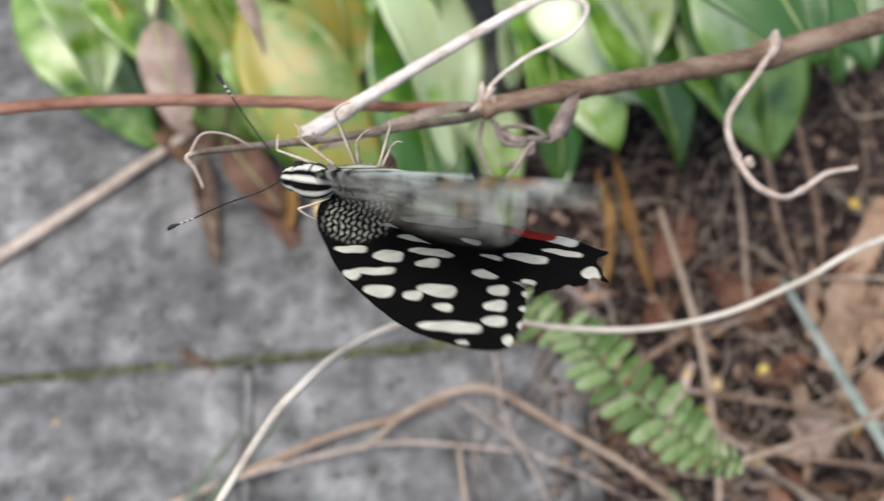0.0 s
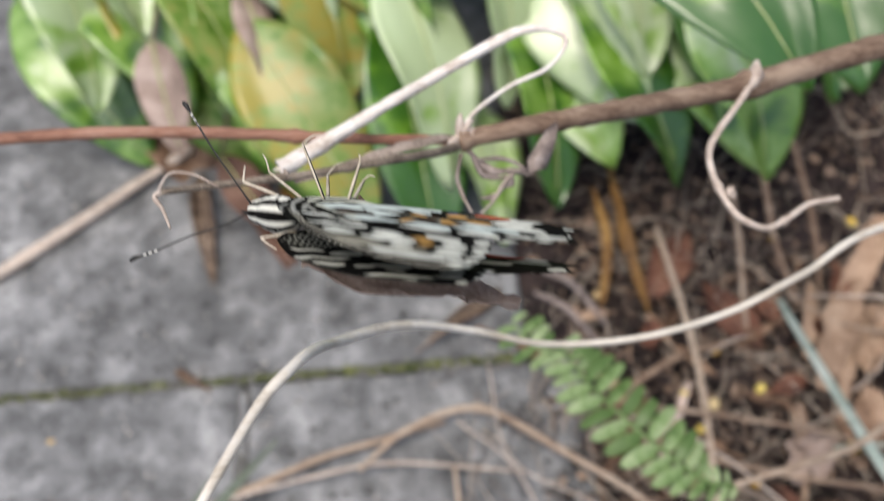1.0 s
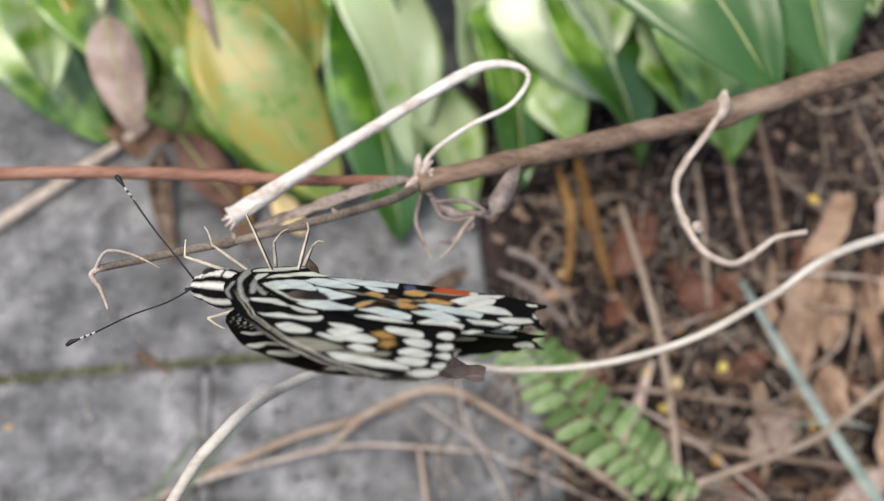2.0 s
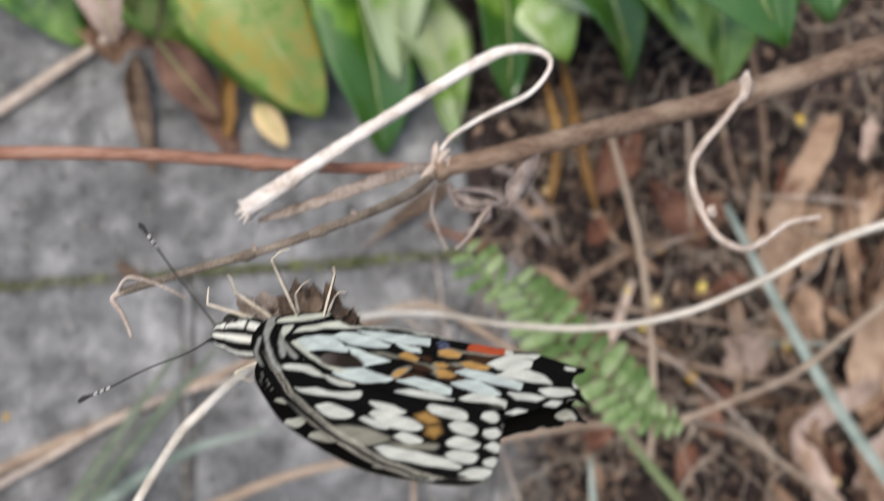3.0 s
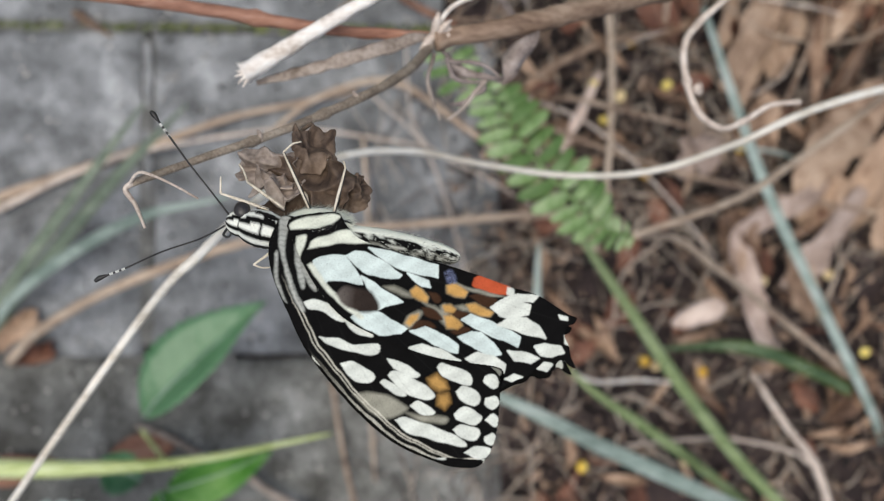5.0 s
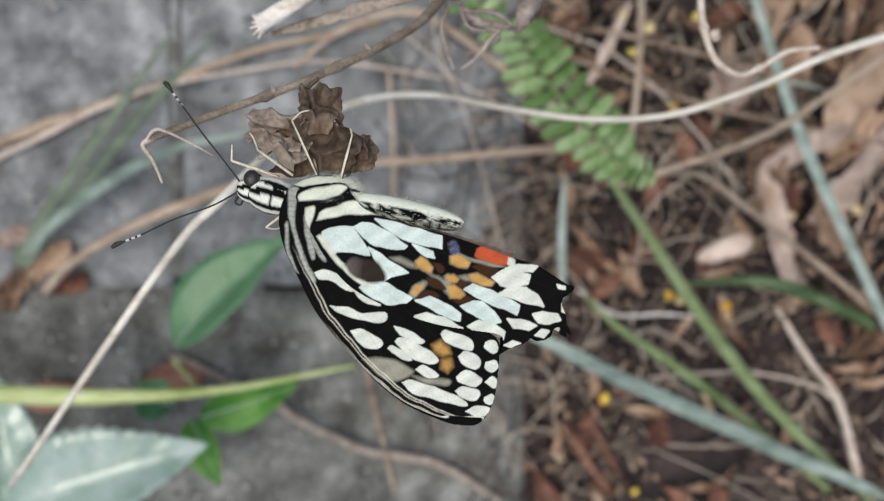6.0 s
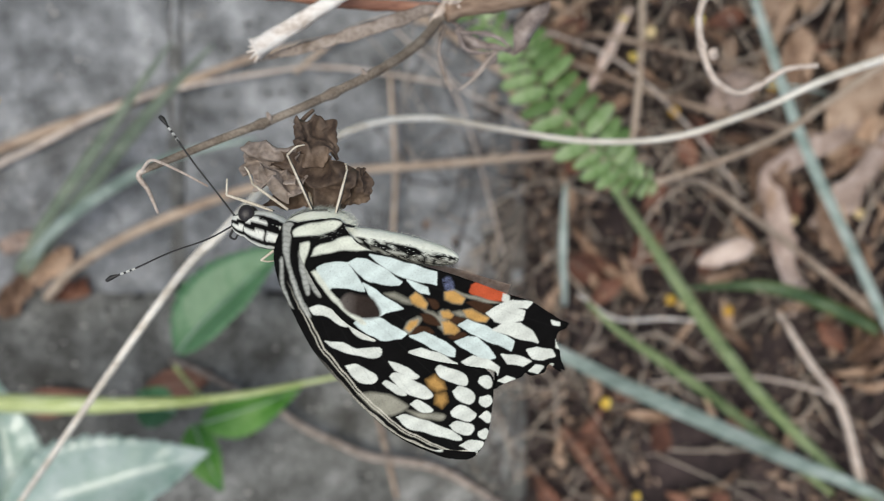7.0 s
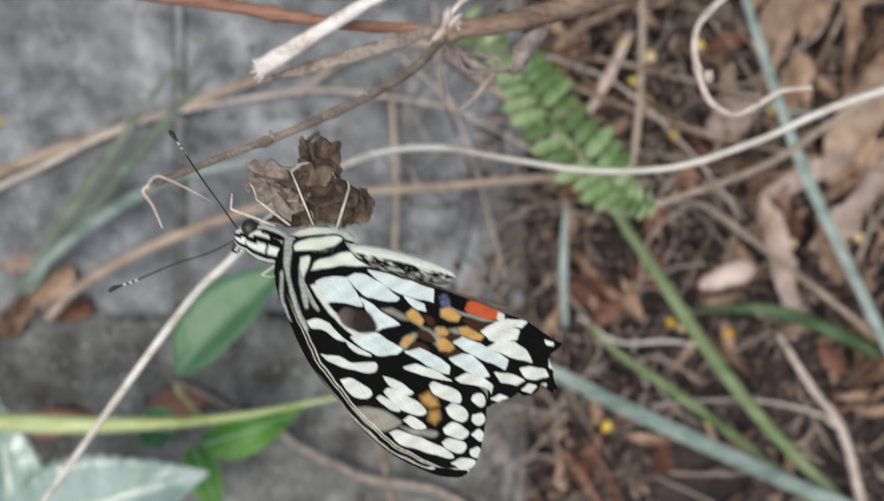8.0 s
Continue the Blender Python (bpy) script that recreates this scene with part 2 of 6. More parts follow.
# whitish blue-green base colour stands in for sky sheen on the blade
SHEENLEAF = mat("leaf with painted sheen", [(0.22, 0.34, 0.27), (0.4, 0.52, 0.46), (0.54, 0.63, 0.59)], 40, 0.32, 0.3, spec=1.0, obj=0.2, trans=0.15, coat=0.5)
FERN = mat("fern", [(0.12, 0.22, 0.055), (0.24, 0.38, 0.13), (0.38, 0.5, 0.25)], 60, 0.5, 0.3, obj=0.6, trans=0.3, coat=0.4)
PETAL = mat("yellow petal", [(0.5, 0.28, 0.03), (0.75, 0.5, 0.06), (0.85, 0.7, 0.2)], 120, 0.6, 0.3, obj=0.4)
SEED = mat("pale seed", [(0.5, 0.36, 0.18), (0.7, 0.55, 0.3)], 150, 0.6, 0.3, obj=0.4)
POD = mat("dry pod", [(0.4, 0.29, 0.235), (0.58, 0.46, 0.395), (0.68, 0.56, 0.49)], 90, 0.7, 0.5)
WING = scale_mat("wing scales")
FUR = scale_mat("body fur", 0.9, 0.05)
EYE = mat("compound eye", [(0.012, 0.01, 0.01), (0.03, 0.026, 0.025)], 900, 0.3, 0.2)
BLACK = mat("black chitin", [(0.01, 0.01, 0.01), (0.03, 0.028, 0.026)], 600, 0.5, 0.2)
LEGM = mat("pale leg", [(0.35, 0.29, 0.2), (0.6, 0.54, 0.43), (0.72, 0.66, 0.55)], 500, 0.6, 0.2)
CLUB = mat("white antenna ring", [(0.5, 0.5, 0.46), (0.66, 0.66, 0.62)], 700, 0.6, 0.2)


# ---- mesh helpers ----
def part(name, bm, material, parent=None, label=""):
    me = bpy.data.meshes.new(name)
    bm.normal_update()
    bm.to_mesh(me)
    bm.free()
    me.materials.append(material)
    for f in me.polygons:
        f.use_smooth = True
    ob = new(name, me)
    ob.parent = parent
    return tagged(ob, label)


def soup(name, verts, faces, material, parent=None, smooth=True):
    me = bpy.data.meshes.new(name)
    me.from_pydata(verts, [], faces)
    me.materials.append(material)
    if smooth:
        me.polygons.foreach_set("use_smooth", [True] * len(me.polygons))
    ob = new(name, me)
    ob.parent = parent
    return ob


def spline(points, steps=8):
    """Catmull-Rom through the points."""
    p = [Vector(q) for q in points]
    p = [p[0] * 2 - p[1]] + p + [p[-1] * 2 - p[-2]]
    out = []
    for i in range(1, len(p) - 2):
        a, b, c, d = p[i - 1:i + 3]
        for k in range(steps):
            t = k / steps
            out.append(0.5 * ((2 * b) + (c - a) * t + (2 * a - 5 * b + 4 * c - d) * t * t + (3 * b - a - 3 * c + d) * t ** 3))
    out.append(p[-2])
    return out


def tube_geo(points, radii, sides=8, steps=8, wobble=0.0, knots=(), flat=1.0, seed=0):
    """A tapered stem with closed ends; wobble roughens it, knots are places (0..1) where it swells."""
    line = spline(points, steps)
    n = len(line)
    verts, faces = [], []
    up = Vector((0.13, 0.21, 0.97)).normalized()
    for i, c in enumerate(line):
        t = i / (n - 1)
        d = (line[min(i + 1, n - 1)] - line[max(i - 1, 0)]).normalized()
        s = d.cross(up).normalized()
        u = s.cross(d)
        j = t * (len(radii) - 1)
        k = min(int(j), len(radii) - 2) if len(radii) > 1 else 0
        r = radii[k] if len(radii) == 1 else radii[k] + (radii[k + 1] - radii[k]) * (j - k)
        for kn in knots:
            r *= 1 + 0.45 * math.exp(-((t - kn) / 0.012) ** 2)
        for q in range(sides):
            a = 2 * math.pi * q / sides
            w = 1 + wobble * noise.noise(Vector((c.x * 300 + seed, c.y * 300, a * 1.3)))
            verts.append(c + (s * math.cos(a) + u * math.sin(a) * flat) * r * w)
    for i in range(n - 1):
        for q in range(sides):
            a, b = i * sides + q, i * sides + (q + 1) % sides
            faces.append((a, b, b + sides, a + sides))
    faces.append(tuple(range(sides - 1, -1, -1)))
    faces.append(tuple(range((n - 1) * sides, n * sides)))
    return verts, faces


def tube(name, points, radii, material, parent=None, label="", **kw):
    v, f = tube_geo(points, radii, **kw)
    ob = soup(name, v, f, material, parent)
    return tagged(ob, label)


def blade_geo(points, width, fold=0.25, steps=8, thick=0.0004, tip=0.12, twist=0.0):
    """A grass blade: a creased strip with a thin body that narrows towards its far end."""
    line = spline(points, steps)
    n = len(line)
    verts, faces = [], []
    for i, c in enumerate(line):
        t = i / (n - 1)
        d = (line[min(i + 1, n - 1)] - line[max(i - 1, 0)]).normalized()
        s = d.cross(Vector((0, 0, 1))).normalized()
        u = s.cross(d)
        a = twist * t
        s, u = s * math.cos(a) + u * math.sin(a), u * math.cos(a) - s * math.sin(a)
        w = width * (1 - (1 - tip) * max(0, 1 - t * 2.2) ** 1.5) * (1 - 0.25 * max(0, t - 0.7) / 0.3)
        for k in (-1, 0, 1):
            verts.append(c + s * k * w / 2 + u * abs(k) * w * fold)
        for k in (1, 0, -1):
            verts.append(c + s * k * w / 2 + u * (abs(k) * w * fold - thick))
    for i in range(n - 1):
        for q in range(6):
            a, b = i * 6 + q, i * 6 + (q + 1) % 6
            faces.append((a, b, b + 6, a + 6))
    faces += [(5, 4, 3, 2, 1, 0), tuple(range(n * 6 - 6, n * 6))]
    return verts, faces


def crumple_geo(length, width, depth, nx=44, ny=34, seed=0, thick=0.00025, freq=1.0):
    """A dry crumpled sheet, x by y, creased into ridges, with a ragged outline and rolled edges."""
    def at(i, j, low):
        u, v = i / nx * 2 - 1, j / ny * 2 - 1
        a = math.atan2(v, u)
        rag = 0.86 + 0.16 * noise.noise(Vector((math.cos(a) * 2.2, math.sin(a) * 2.2, seed))) + 0.1 * noise.noise(Vector((math.cos(a) * 7, math.sin(a) * 7, seed + 4)))
        q = max(abs(u), abs(v)) / max(1e-6, math.hypot(u, v))
        q = 0.35 + 0.65 * q
        x, y = u * rag * q * length / 2, v * rag * q * width / 2
        p = Vector((u * 1.3 * freq, v * 1.1 * freq, seed))
        z = depth * (1 - 2.4 * abs(noise.noise(p * 0.9))) + depth * 0.45 * (1 - 2 * abs(noise.noise(p * 1.9))) + depth * 0.1 * noise.noise(p * 5)
        z += depth * 0.9 * max(0, math.hypot(u, v) - 0.75) * noise.noise(Vector((a * 1.4, seed, 0))) * 4
        return Vector((x + depth * 0.4 * noise.noise(p * 2 + Vector((9, 0, 0))), y + depth * 0.4 * noise.noise(p * 2 + Vector((0, 9, 0))), z - (thick if low else 0)))
    verts = [at(i, j, 0) for i in range(nx + 1) for j in range(ny + 1)]
    top = len(verts)
    verts += [at(i, j, 1) for i in range(nx + 1) for j in range(ny + 1)]
    k = ny + 1
    faces = []
    for i in range(nx):
        for j in range(ny):
            a = i * k + j
            faces += [(a, a + k, a + k + 1, a + 1), (a + top, a + 1 + top, a + k + 1 + top, a + k + top)]
    ring = [i * k for i in range(nx)] + [nx * k + j for j in range(ny)] + [i * k + ny for i in range(nx, 0, -1)] + [j for j in range(ny, 0, -1)]
    for a, b in zip(ring, ring[1:] + ring[:1]):
        faces.append((b, a, a + top, b + top))
    return verts, faces


def leaf_geo(length, width, nx=18, ny=8, fold=0.2, arch=0.15, wave=0.03, shape=0.8, teeth=0, thick=0.0005, veins=7, curl=0.0, seed=0, relief=0.02, blunt=0.75):
    """A leaf along x from its stalk end: creased midrib, arched length, raised side veins and a wavy or toothed edge."""
    def at(i, j, low):
        t = i / nx
        s = 2 * j / ny - 1
        w = width / 2 * max(0.02, math.sin(math.pi * min(1, t ** shape)) ** blunt)
        if teeth and abs(s) > 0.95:
            w *= 1 + 0.13 * ((t * teeth) % 1)
        x = length * t + abs(s) * w * 0.15
        y = s * w
        z = fold * abs(y) - arch * length * (2 * t - 0.7) ** 2 + arch * length * 0.49
        z += wave * width * math.sin(t * 9 + seed * 1.7) * abs(s) ** 2
        z += relief * width * math.sin((t - abs(s) * 0.12) * veins * 2 * math.pi) * (1 - abs(s)) * abs(s) * 2
        z += noise.noise(Vector((t * 3, s * 2, seed * 5.1))) * width * 0.05
        if curl:
            a = curl * s * (0.6 + 0.4 * math.sin(t * 3 + seed))
            r = w / max(abs(curl), 0.3)
            y = math.sin(a) * r
            z += (1 - math.cos(a)) * r
        return Vector((x, y, z - (thick if low else 0)))
    verts = [at(i, j, 0) for i in range(nx + 1) for j in range(ny + 1)]
    top = len(verts)
    verts += [at(i, j, 1) for i in range(nx + 1) for j in range(ny + 1)]
    faces = []
    k = ny + 1
    for i in range(nx):
        for j in range(ny):
            a = i * k + j
            faces.append((a, a + k, a + k + 1, a + 1))
            a += top
            faces.append((a, a + 1, a + k + 1, a + k))
    for i in range(nx):
        for j in (0, ny):
            a = i * k + j
            f = (a, a + k, a + k + top, a + top)
            faces.append(f if j else f[::-1])
    for j in range(ny):
        for i in (0, nx):
            a = i * k + j
            f = (a, a + 1, a + 1 + top, a + top)
            faces.append(f[::-1] if i else f)
    return verts, faces


def midrib(leaf, length, width, arch, seed, radius, material):
    """A raised rib along the middle of a leaf."""
    pts = []
    for i in range(9):
        t = i / 8 * 0.94
        pts.append((length * t, 0, arch * length * (0.49 - (2 * t - 0.7) ** 2) + noise.noise(Vector((t * 3, 0, seed * 5.1))) * width * 0.05 + radius * 0.3))
    return tube("midrib", pts, [radius, radius * 0.7, radius * 0.3], material, leaf, sides=5, steps=2)


def aim(base, tip, roll=0.0):
    """Pose whose x runs from base to tip and whose z is as upright as can be, rolled about x by degrees."""
    x = (Vector(tip) - Vector(base)).normalized()
    up = Vector((0, 0, 1)) if abs(x.z) < 0.97 else Vector((0, 1, 0))
    y = up.cross(x).normalized()
    z = x.cross(y)
    m = Matrix((x, y, z)).transposed().to_4x4()
    return Matrix.Translation(base) @ m @ pose(0, 0, 0, roll, 0, 0)


# ---- ground: one sheet of soil, fine where the place is, running out to the horizon ----
def ground_height(x, y):
    near = math.exp(-(x * x + y * y) / 4)
    v = Vector((x, y, 0))
    return near * (0.006 * noise.noise(v * 14) + 0.004 * noise.noise(v * 45) - 0.004)


def make_ground():
    fine = [i * 0.012 for i in range(-75, 76)]
    coarse = [1.0, 1.3, 2, 4, 9, 25, 80, 300, 1500]
    axis = [-c for c in reversed(coarse)] + fine + coarse
    n = len(axis)
    verts = [(x, y + 0.15, ground_height(x, y + 0.15) if abs(x) < 1 and abs(y) < 1 else -0.004) for y in axis for x in axis]
    faces = [(r * n + c, r * n + c + 1, r * n + n + c + 1, r * n + n + c) for r in range(n - 1) for c in range(n - 1)]
    return tagged(soup("ground", verts, faces, SOIL), "dark brown damp garden soil under leaf litter", "soil", kind="structure")


ground = make_ground()


# ---- pavement of old concrete slabs beside the bed ----
def slab(x0, x1, y0, y1, top, parent, seed, material):
    nx, ny = max(2, int((x1 - x0) / 0.03)), max(2, int((y1 - y0) / 0.03))
    g = 0.006
    xs = [x0, x0 + g * 0.3] + [x0 + g + (x1 - x0 - 2 * g) * i / nx for i in range(nx + 1)] + [x1 - g * 0.3, x1]
    ys = [y0, y0 + g * 0.3] + [y0 + g + (y1 - y0 - 2 * g) * i / ny for i in range(ny + 1)] + [y1 - g * 0.3, y1]
    verts, faces = [], []
    for j, y in enumerate(ys):
        for i, x in enumerate(xs):
            edge = min(i, len(xs) - 1 - i, j, len(ys) - 1 - j)
            drop = (0.006, 0.0015, 0)[min(edge, 2)]
            h = 0.0016 * noise.noise(Vector((x * 25, y * 25, seed))) + 0.0012 * noise.noise(Vector((x * 90, y * 90, seed)))
            verts.append((x + 0.003 * noise.noise(Vector((x * 40, y * 40, 3 + seed))) * (edge < 2), y + 0.003 * noise.noise(Vector((x * 40, y * 40, 9 + seed))) * (edge < 2), top + h - drop))
    n = len(xs)
    for j in range(len(ys) - 1):
        for i in range(n - 1):
            a = j * n + i
            faces.append((a, a + 1, a + n + 1, a + n))
    ring = [i for i in range(n)] + [j * n + n - 1 for j in range(1, len(ys))] + [len(ys) * n - 1 - i for i in range(1, n)] + [j * n for j in range(len(ys) - 2, 0, -1)]
    base = len(verts)
    verts += [(verts[i][0], verts[i][1], -0.03) for i in ring]
    m = len(ring)
    for k in range(m):
        faces.append((ring[(k + 1) % m], ring[k], base + k, base + (k + 1) % m))
    return soup("slab", verts, faces, material, parent)


pavement = tagged(new("pavement"), "weathered grey concrete slabs with mossy joints", "pavement", kind="structure")


def make_pavement():
    rows = [(-1.2, -0.62), (-0.616, -0.061), (-0.058, 0.208), (0.214, 0.74), (0.745, 1.3)]
    cuts = [-1.9, -1.3, -0.75, -0.2, 0.088]
    for r, (y0, y1) in enumerate(rows):
        for c in range(4):
            if c == 2 and r != 2:
                continue
            x0 = -0.75 if c == 3 and r != 2 else cuts[c]
            x1 = cuts[c + 1] - (0.002 if c < 3 else 0) - (0.045 if c == 3 and r == 3 else 0)
            slab(x0 + 0.002, x1, y0, y1, 0.012 + 0.001 * ((r * 3 + c) % 3), pavement, r * 7.3 + c * 3.1, DAMPSLAB if r < 2 else CONCRETE)

    # the paving runs on beyond
    below, above = [(-2.94, -2.365), (-2.36, -1.785), (-1.78, -1.205)], [(1.305, 1.88), (1.885, 2.46), (2.465, 3.04)]
    for k, (y0, y1) in enumerate(below + rows + above):
        inner = 3 <= k < 8
        for c, (x0, x1) in enumerate(((-4.3, -3.7), (-3.7, -3.1), (-3.1, -2.5), (-2.5, -1.9), (-1.9, -1.3), (-1.3, -0.75), (-0.75, 0.09))):
            if not (inner and c > 3):
                slab(x0 + 0.002, x1 - 0.002, y0, y1, 0.012 + 0.001 * ((k + c) % 3), pavement, k * 5.1 + c * 2.3, CONCRETE if k >= 5 else DAMPSLAB)


make_pavement()


def make_joint_fill():
    """Pale mortar in the cross joint, sand in the near one and moss along the far one."""
    v, f = tube_geo([(-0.199, -0.05, 0.0105), (-0.2, 0.08, 0.0112), (-0.1995, 0.203, 0.0105)], [0.006, 0.0075, 0.006], sides=8, steps=24, wobble=0.6, flat=0.45)
    tagged(soup("joint_sand", v, f, JOINTSAND), "grey sand packed into a slab joint", "sand", kind="structure")
    for y0, y1, r in ((0.075, 0.125, 0.0045), (0.14, 0.2, 0.004)):
        v, f = tube_geo([(-0.2, y0, 0.0125), (-0.199, (y0 + y1) / 2, 0.0135), (-0.2005, y1, 0.0125)], [r * 0.4, r, r * 0.5], sides=8, wobble=0.7, flat=0.8)
        tagged(soup("mortar_joint", v, f, MORTAR), "strip of pale mortar between two slabs", "mortar", kind="structure")
    for x0, x1, r in ((-0.75, -0.44, 0.005), (-0.43, -0.235, 0.0055), (-0.228, -0.128, 0.005), (-0.052, 0.02, 0.0045), (0.028, 0.082, 0.006)):
        v, f = tube_geo([(x0, -0.0595, 0.0095), ((x0 + x1) / 2, -0.0605, 0.0115), (x1, -0.0595, 0.0095)], [r * 0.7, r * 1.3, r * 1.2, r * 0.6], sides=8, steps=16, wobble=0.8, flat=0.5)
        tagged(soup("joint_sand", v, f, JOINTSAND), "grey sand packed into a slab joint", "sand", kind="structure")
    v, f = tube_geo([(-0.75, 0.211, 0.0085), (-0.35, 0.2115, 0.0095), (0.05, 0.211, 0.0085)], [0.004, 0.0048, 0.004], sides=8, steps=40, wobble=0.6, flat=0.6)
    tagged(soup("joint_sand", v, f, JOINTSAND), "grey sand packed into a slab joint", "sand", kind="structure")
    random.seed(5)
    verts, faces = [], []
    for i in range(800):
        x = random.uniform(-0.75, 0.05)
        if -0.27 < x < -0.235 and random.random() < 0.8:
            continue
        c = Vector((x, 0.211 + random.gauss(0, 0.0016), 0.0105 + random.uniform(0, 0.003)))
        r = random.uniform(0.001, 0.0026)
        b = len(verts)
        for k in range(6):
            verts.append(c + Vector((math.cos(k * 1.047) * r, math.sin(k * 1.047) * r, random.uniform(-0.001, 0.001))))
        verts.append(c + Vector((0, 0, r * 1.2)))
        for k in range(6):
            faces.append((b + k, b + (k + 1) % 6, b + 6))
    tagged(soup("moss", verts, faces, MOSS), "line of green moss growing along a slab joint", "moss", kind="stuff")


make_joint_fill()


# ---- leaf litter on the soil ----
def make_litter():
    random.seed(11)
    verts, faces = [], []
    for i in range(46000):
        x, y = random.uniform(-0.03, 0.75), random.uniform(-0.4, 0.75)
        if i >= 38000:
            x, y = 0.12 + abs(random.gauss(0, 0.8)), random.gauss(0.2, 1.1)
        if x < 0.1 and random.random() < (0.8 + (0.1 - x) * 5 if y < -0.08 else 0.35 + (0.1 - x) * 5 if y < 0 else 0.3 + (0.1 - x) * 12):
            continue
        if (x < 0.1 and y < 0 or x > 0.2 and y > 0.25) and random.random() < 0.55:
            continue
        if 0.13 < x < 0.44 and -0.3 < y < 0.02 and random.random() < 0.5:
            continue
        if math.hypot((x - 0.235) / 0.048, (y + 0.195) / 0.05) < 1 + 0.4 * noise.noise(Vector((x * 40, y * 40, 0))) and random.random() < 0.85:
            continue
        z = (0.0135 if x < 0.09 else ground_height(x, y)) + random.uniform(0.001, 0.003 if x < 0.09 else 0.012)
        size = random.choice((0.0018, 0.0022, 0.0027, 0.0035, 0.0045, 0.006)) * random.uniform(0.6, 1.3)
        m = Matrix.Translation((x, y, z)) @ Euler((random.gauss(0, 0.5), random.gauss(0, 0.5), random.uniform(0, 6.3))).to_matrix().to_4x4()
        b = len(verts)
        w = size * random.uniform(0.25, 0.7)
        k = random.uniform(-0.2, 0.4) * size
        for px, py, pz in ((-size, 0, 0), (-size * 0.3, w, k), (size * 0.6, w * 0.8, k * 0.6), (size, 0, 0.2 * k), (size * 0.5, -w, k), (-size * 0.5, -w * 0.7, k * 0.5), (0, 0, -0.3 * k)):
            verts.append(m @ Vector((px, py, pz)))
        for q in range(6):
            faces.append((b + q, b + (q + 1) % 6, b + 6))
    tagged(soup("leaf_litter", verts, faces, CHIP, smooth=False), "brown crumbled leaf litter and bark chips on soil", "leaf litter", kind="stuff")
    verts, faces = [], []
    for i in range(7400):
        x, y = random.uniform(0.04, 0.72), random.uniform(-0.4, 0.75)
        if i >= 5800:
            x, y = 0.12 + abs(random.gauss(0, 0.7)), random.gauss(0.2, 0.9)
        ln = random.choice((0.02, 0.03, 0.045, 0.09)) * random.uniform(0.6, 1.3)
        a = random.gauss(0.4, 1.1) if random.random() < 0.6 else random.uniform(0, 6.3)
        z = ground_height(x, y) + random.uniform(0.003, 0.02)
        d = Vector((math.cos(a), math.sin(a), random.gauss(0, 0.15))) * ln / 2
        c = Vector((x, y, z))
        if math.hypot((x - 0.235) / 0.048, (y + 0.195) / 0.05) < 1 and random.random() < 0.8:
            continue
        if (c - d).x < 0.03 or (c + d).x < 0.03 or (0.28 < y < 0.75 and random.random() < 0.2) or (0.13 < x < 0.44 and -0.3 < y < 0.02 and random.random() < 0.35):
            continue
        bend = Vector((random.gauss(0, 0.17) * ln, random.gauss(0, 0.17) * ln, random.uniform(0, 0.1) * ln))
        r = random.choice((0.0003, 0.0004, 0.0005, 0.0007, 0.0011))
        v, f = tube_geo([c - d, c + bend, c + d], [r, r * 0.7], sides=4, steps=3)
        b = len(verts)
        verts += v
        faces += [tuple(b + q for q in g) for g in f]
    for i in range(230):
        c = Vector((random.uniform(-0.03, 0.1), random.uniform(-0.2, 0.2), random.uniform(0.017, 0.026)))
        a, ln = random.gauss(1.3, 0.9), random.choice((0.02, 0.035, 0.05, 0.08)) * random.uniform(0.7, 1.3)
        if random.random() < (0.06 - c.x) * 6:
            continue
        d = Vector((math.cos(a), math.sin(a), random.gauss(0, 0.04))) * ln / 2
        bend = Vector((random.gauss(0, 0.15) * ln, random.gauss(0, 0.15) * ln, 0.06 * ln))
        r = random.choice((0.0004, 0.0005, 0.0007, 0.0009))
        v, f = tube_geo([c - d, c + bend, c + d], [r, r * 0.7], sides=4, steps=4)
        b = len(verts)
        verts += v
        faces += [tuple(b + q for q in g) for g in f]
    tagged(soup("stalk_litter", verts, faces, TWIGS), "thin dry stalks and rootlets scattered over the litter", "dry stalks", kind="stuff")

    # grit and crumbs on the slabs
    verts, faces = [], []
    for i in range(8200):
        x, y = random.uniform(-0.6, 0.07), random.uniform(-0.4, 0.6)
        if abs(noise.noise(Vector((x * 9, y * 9, 6)))) < 0.1 * random.random():
            continue
        s = random.choice((0.0005, 0.0006, 0.0008, 0.001, 0.0016)) * random.uniform(0.7, 1.3)
        c = Vector((x, y, 0.0142))
        b = len(verts)
        for k in range(5):
            a = k * 1.257 + random.uniform(-0.3, 0.3)
            verts.append(c + Vector((math.cos(a) * s * random.uniform(0.7, 1.6), math.sin(a) * s, 0)))
        verts.append(c + Vector((0, 0, s * 0.7)))
        faces += [(b + k, b + (k + 1) % 5, b + 5) for k in range(5)]
    tagged(soup("grit", verts, faces, GRIT, smooth=False), "fine grit and dirt crumbs scattered on the slabs", "grit", kind="stuff")
    # soil washed over the edge of the slabs
    verts, faces, step = [], [], 0.006
    seen = {}
    def corner(i, j):
        if (i, j) not in seen:
            x, y = -0.05 + i * step, -0.4 + j * step
            seen[i, j] = len(verts)
            verts.append((x, y, 0.0165 + 0.0012 * noise.noise(Vector((x * 60, y * 60, 1)))))
        return seen[i, j]
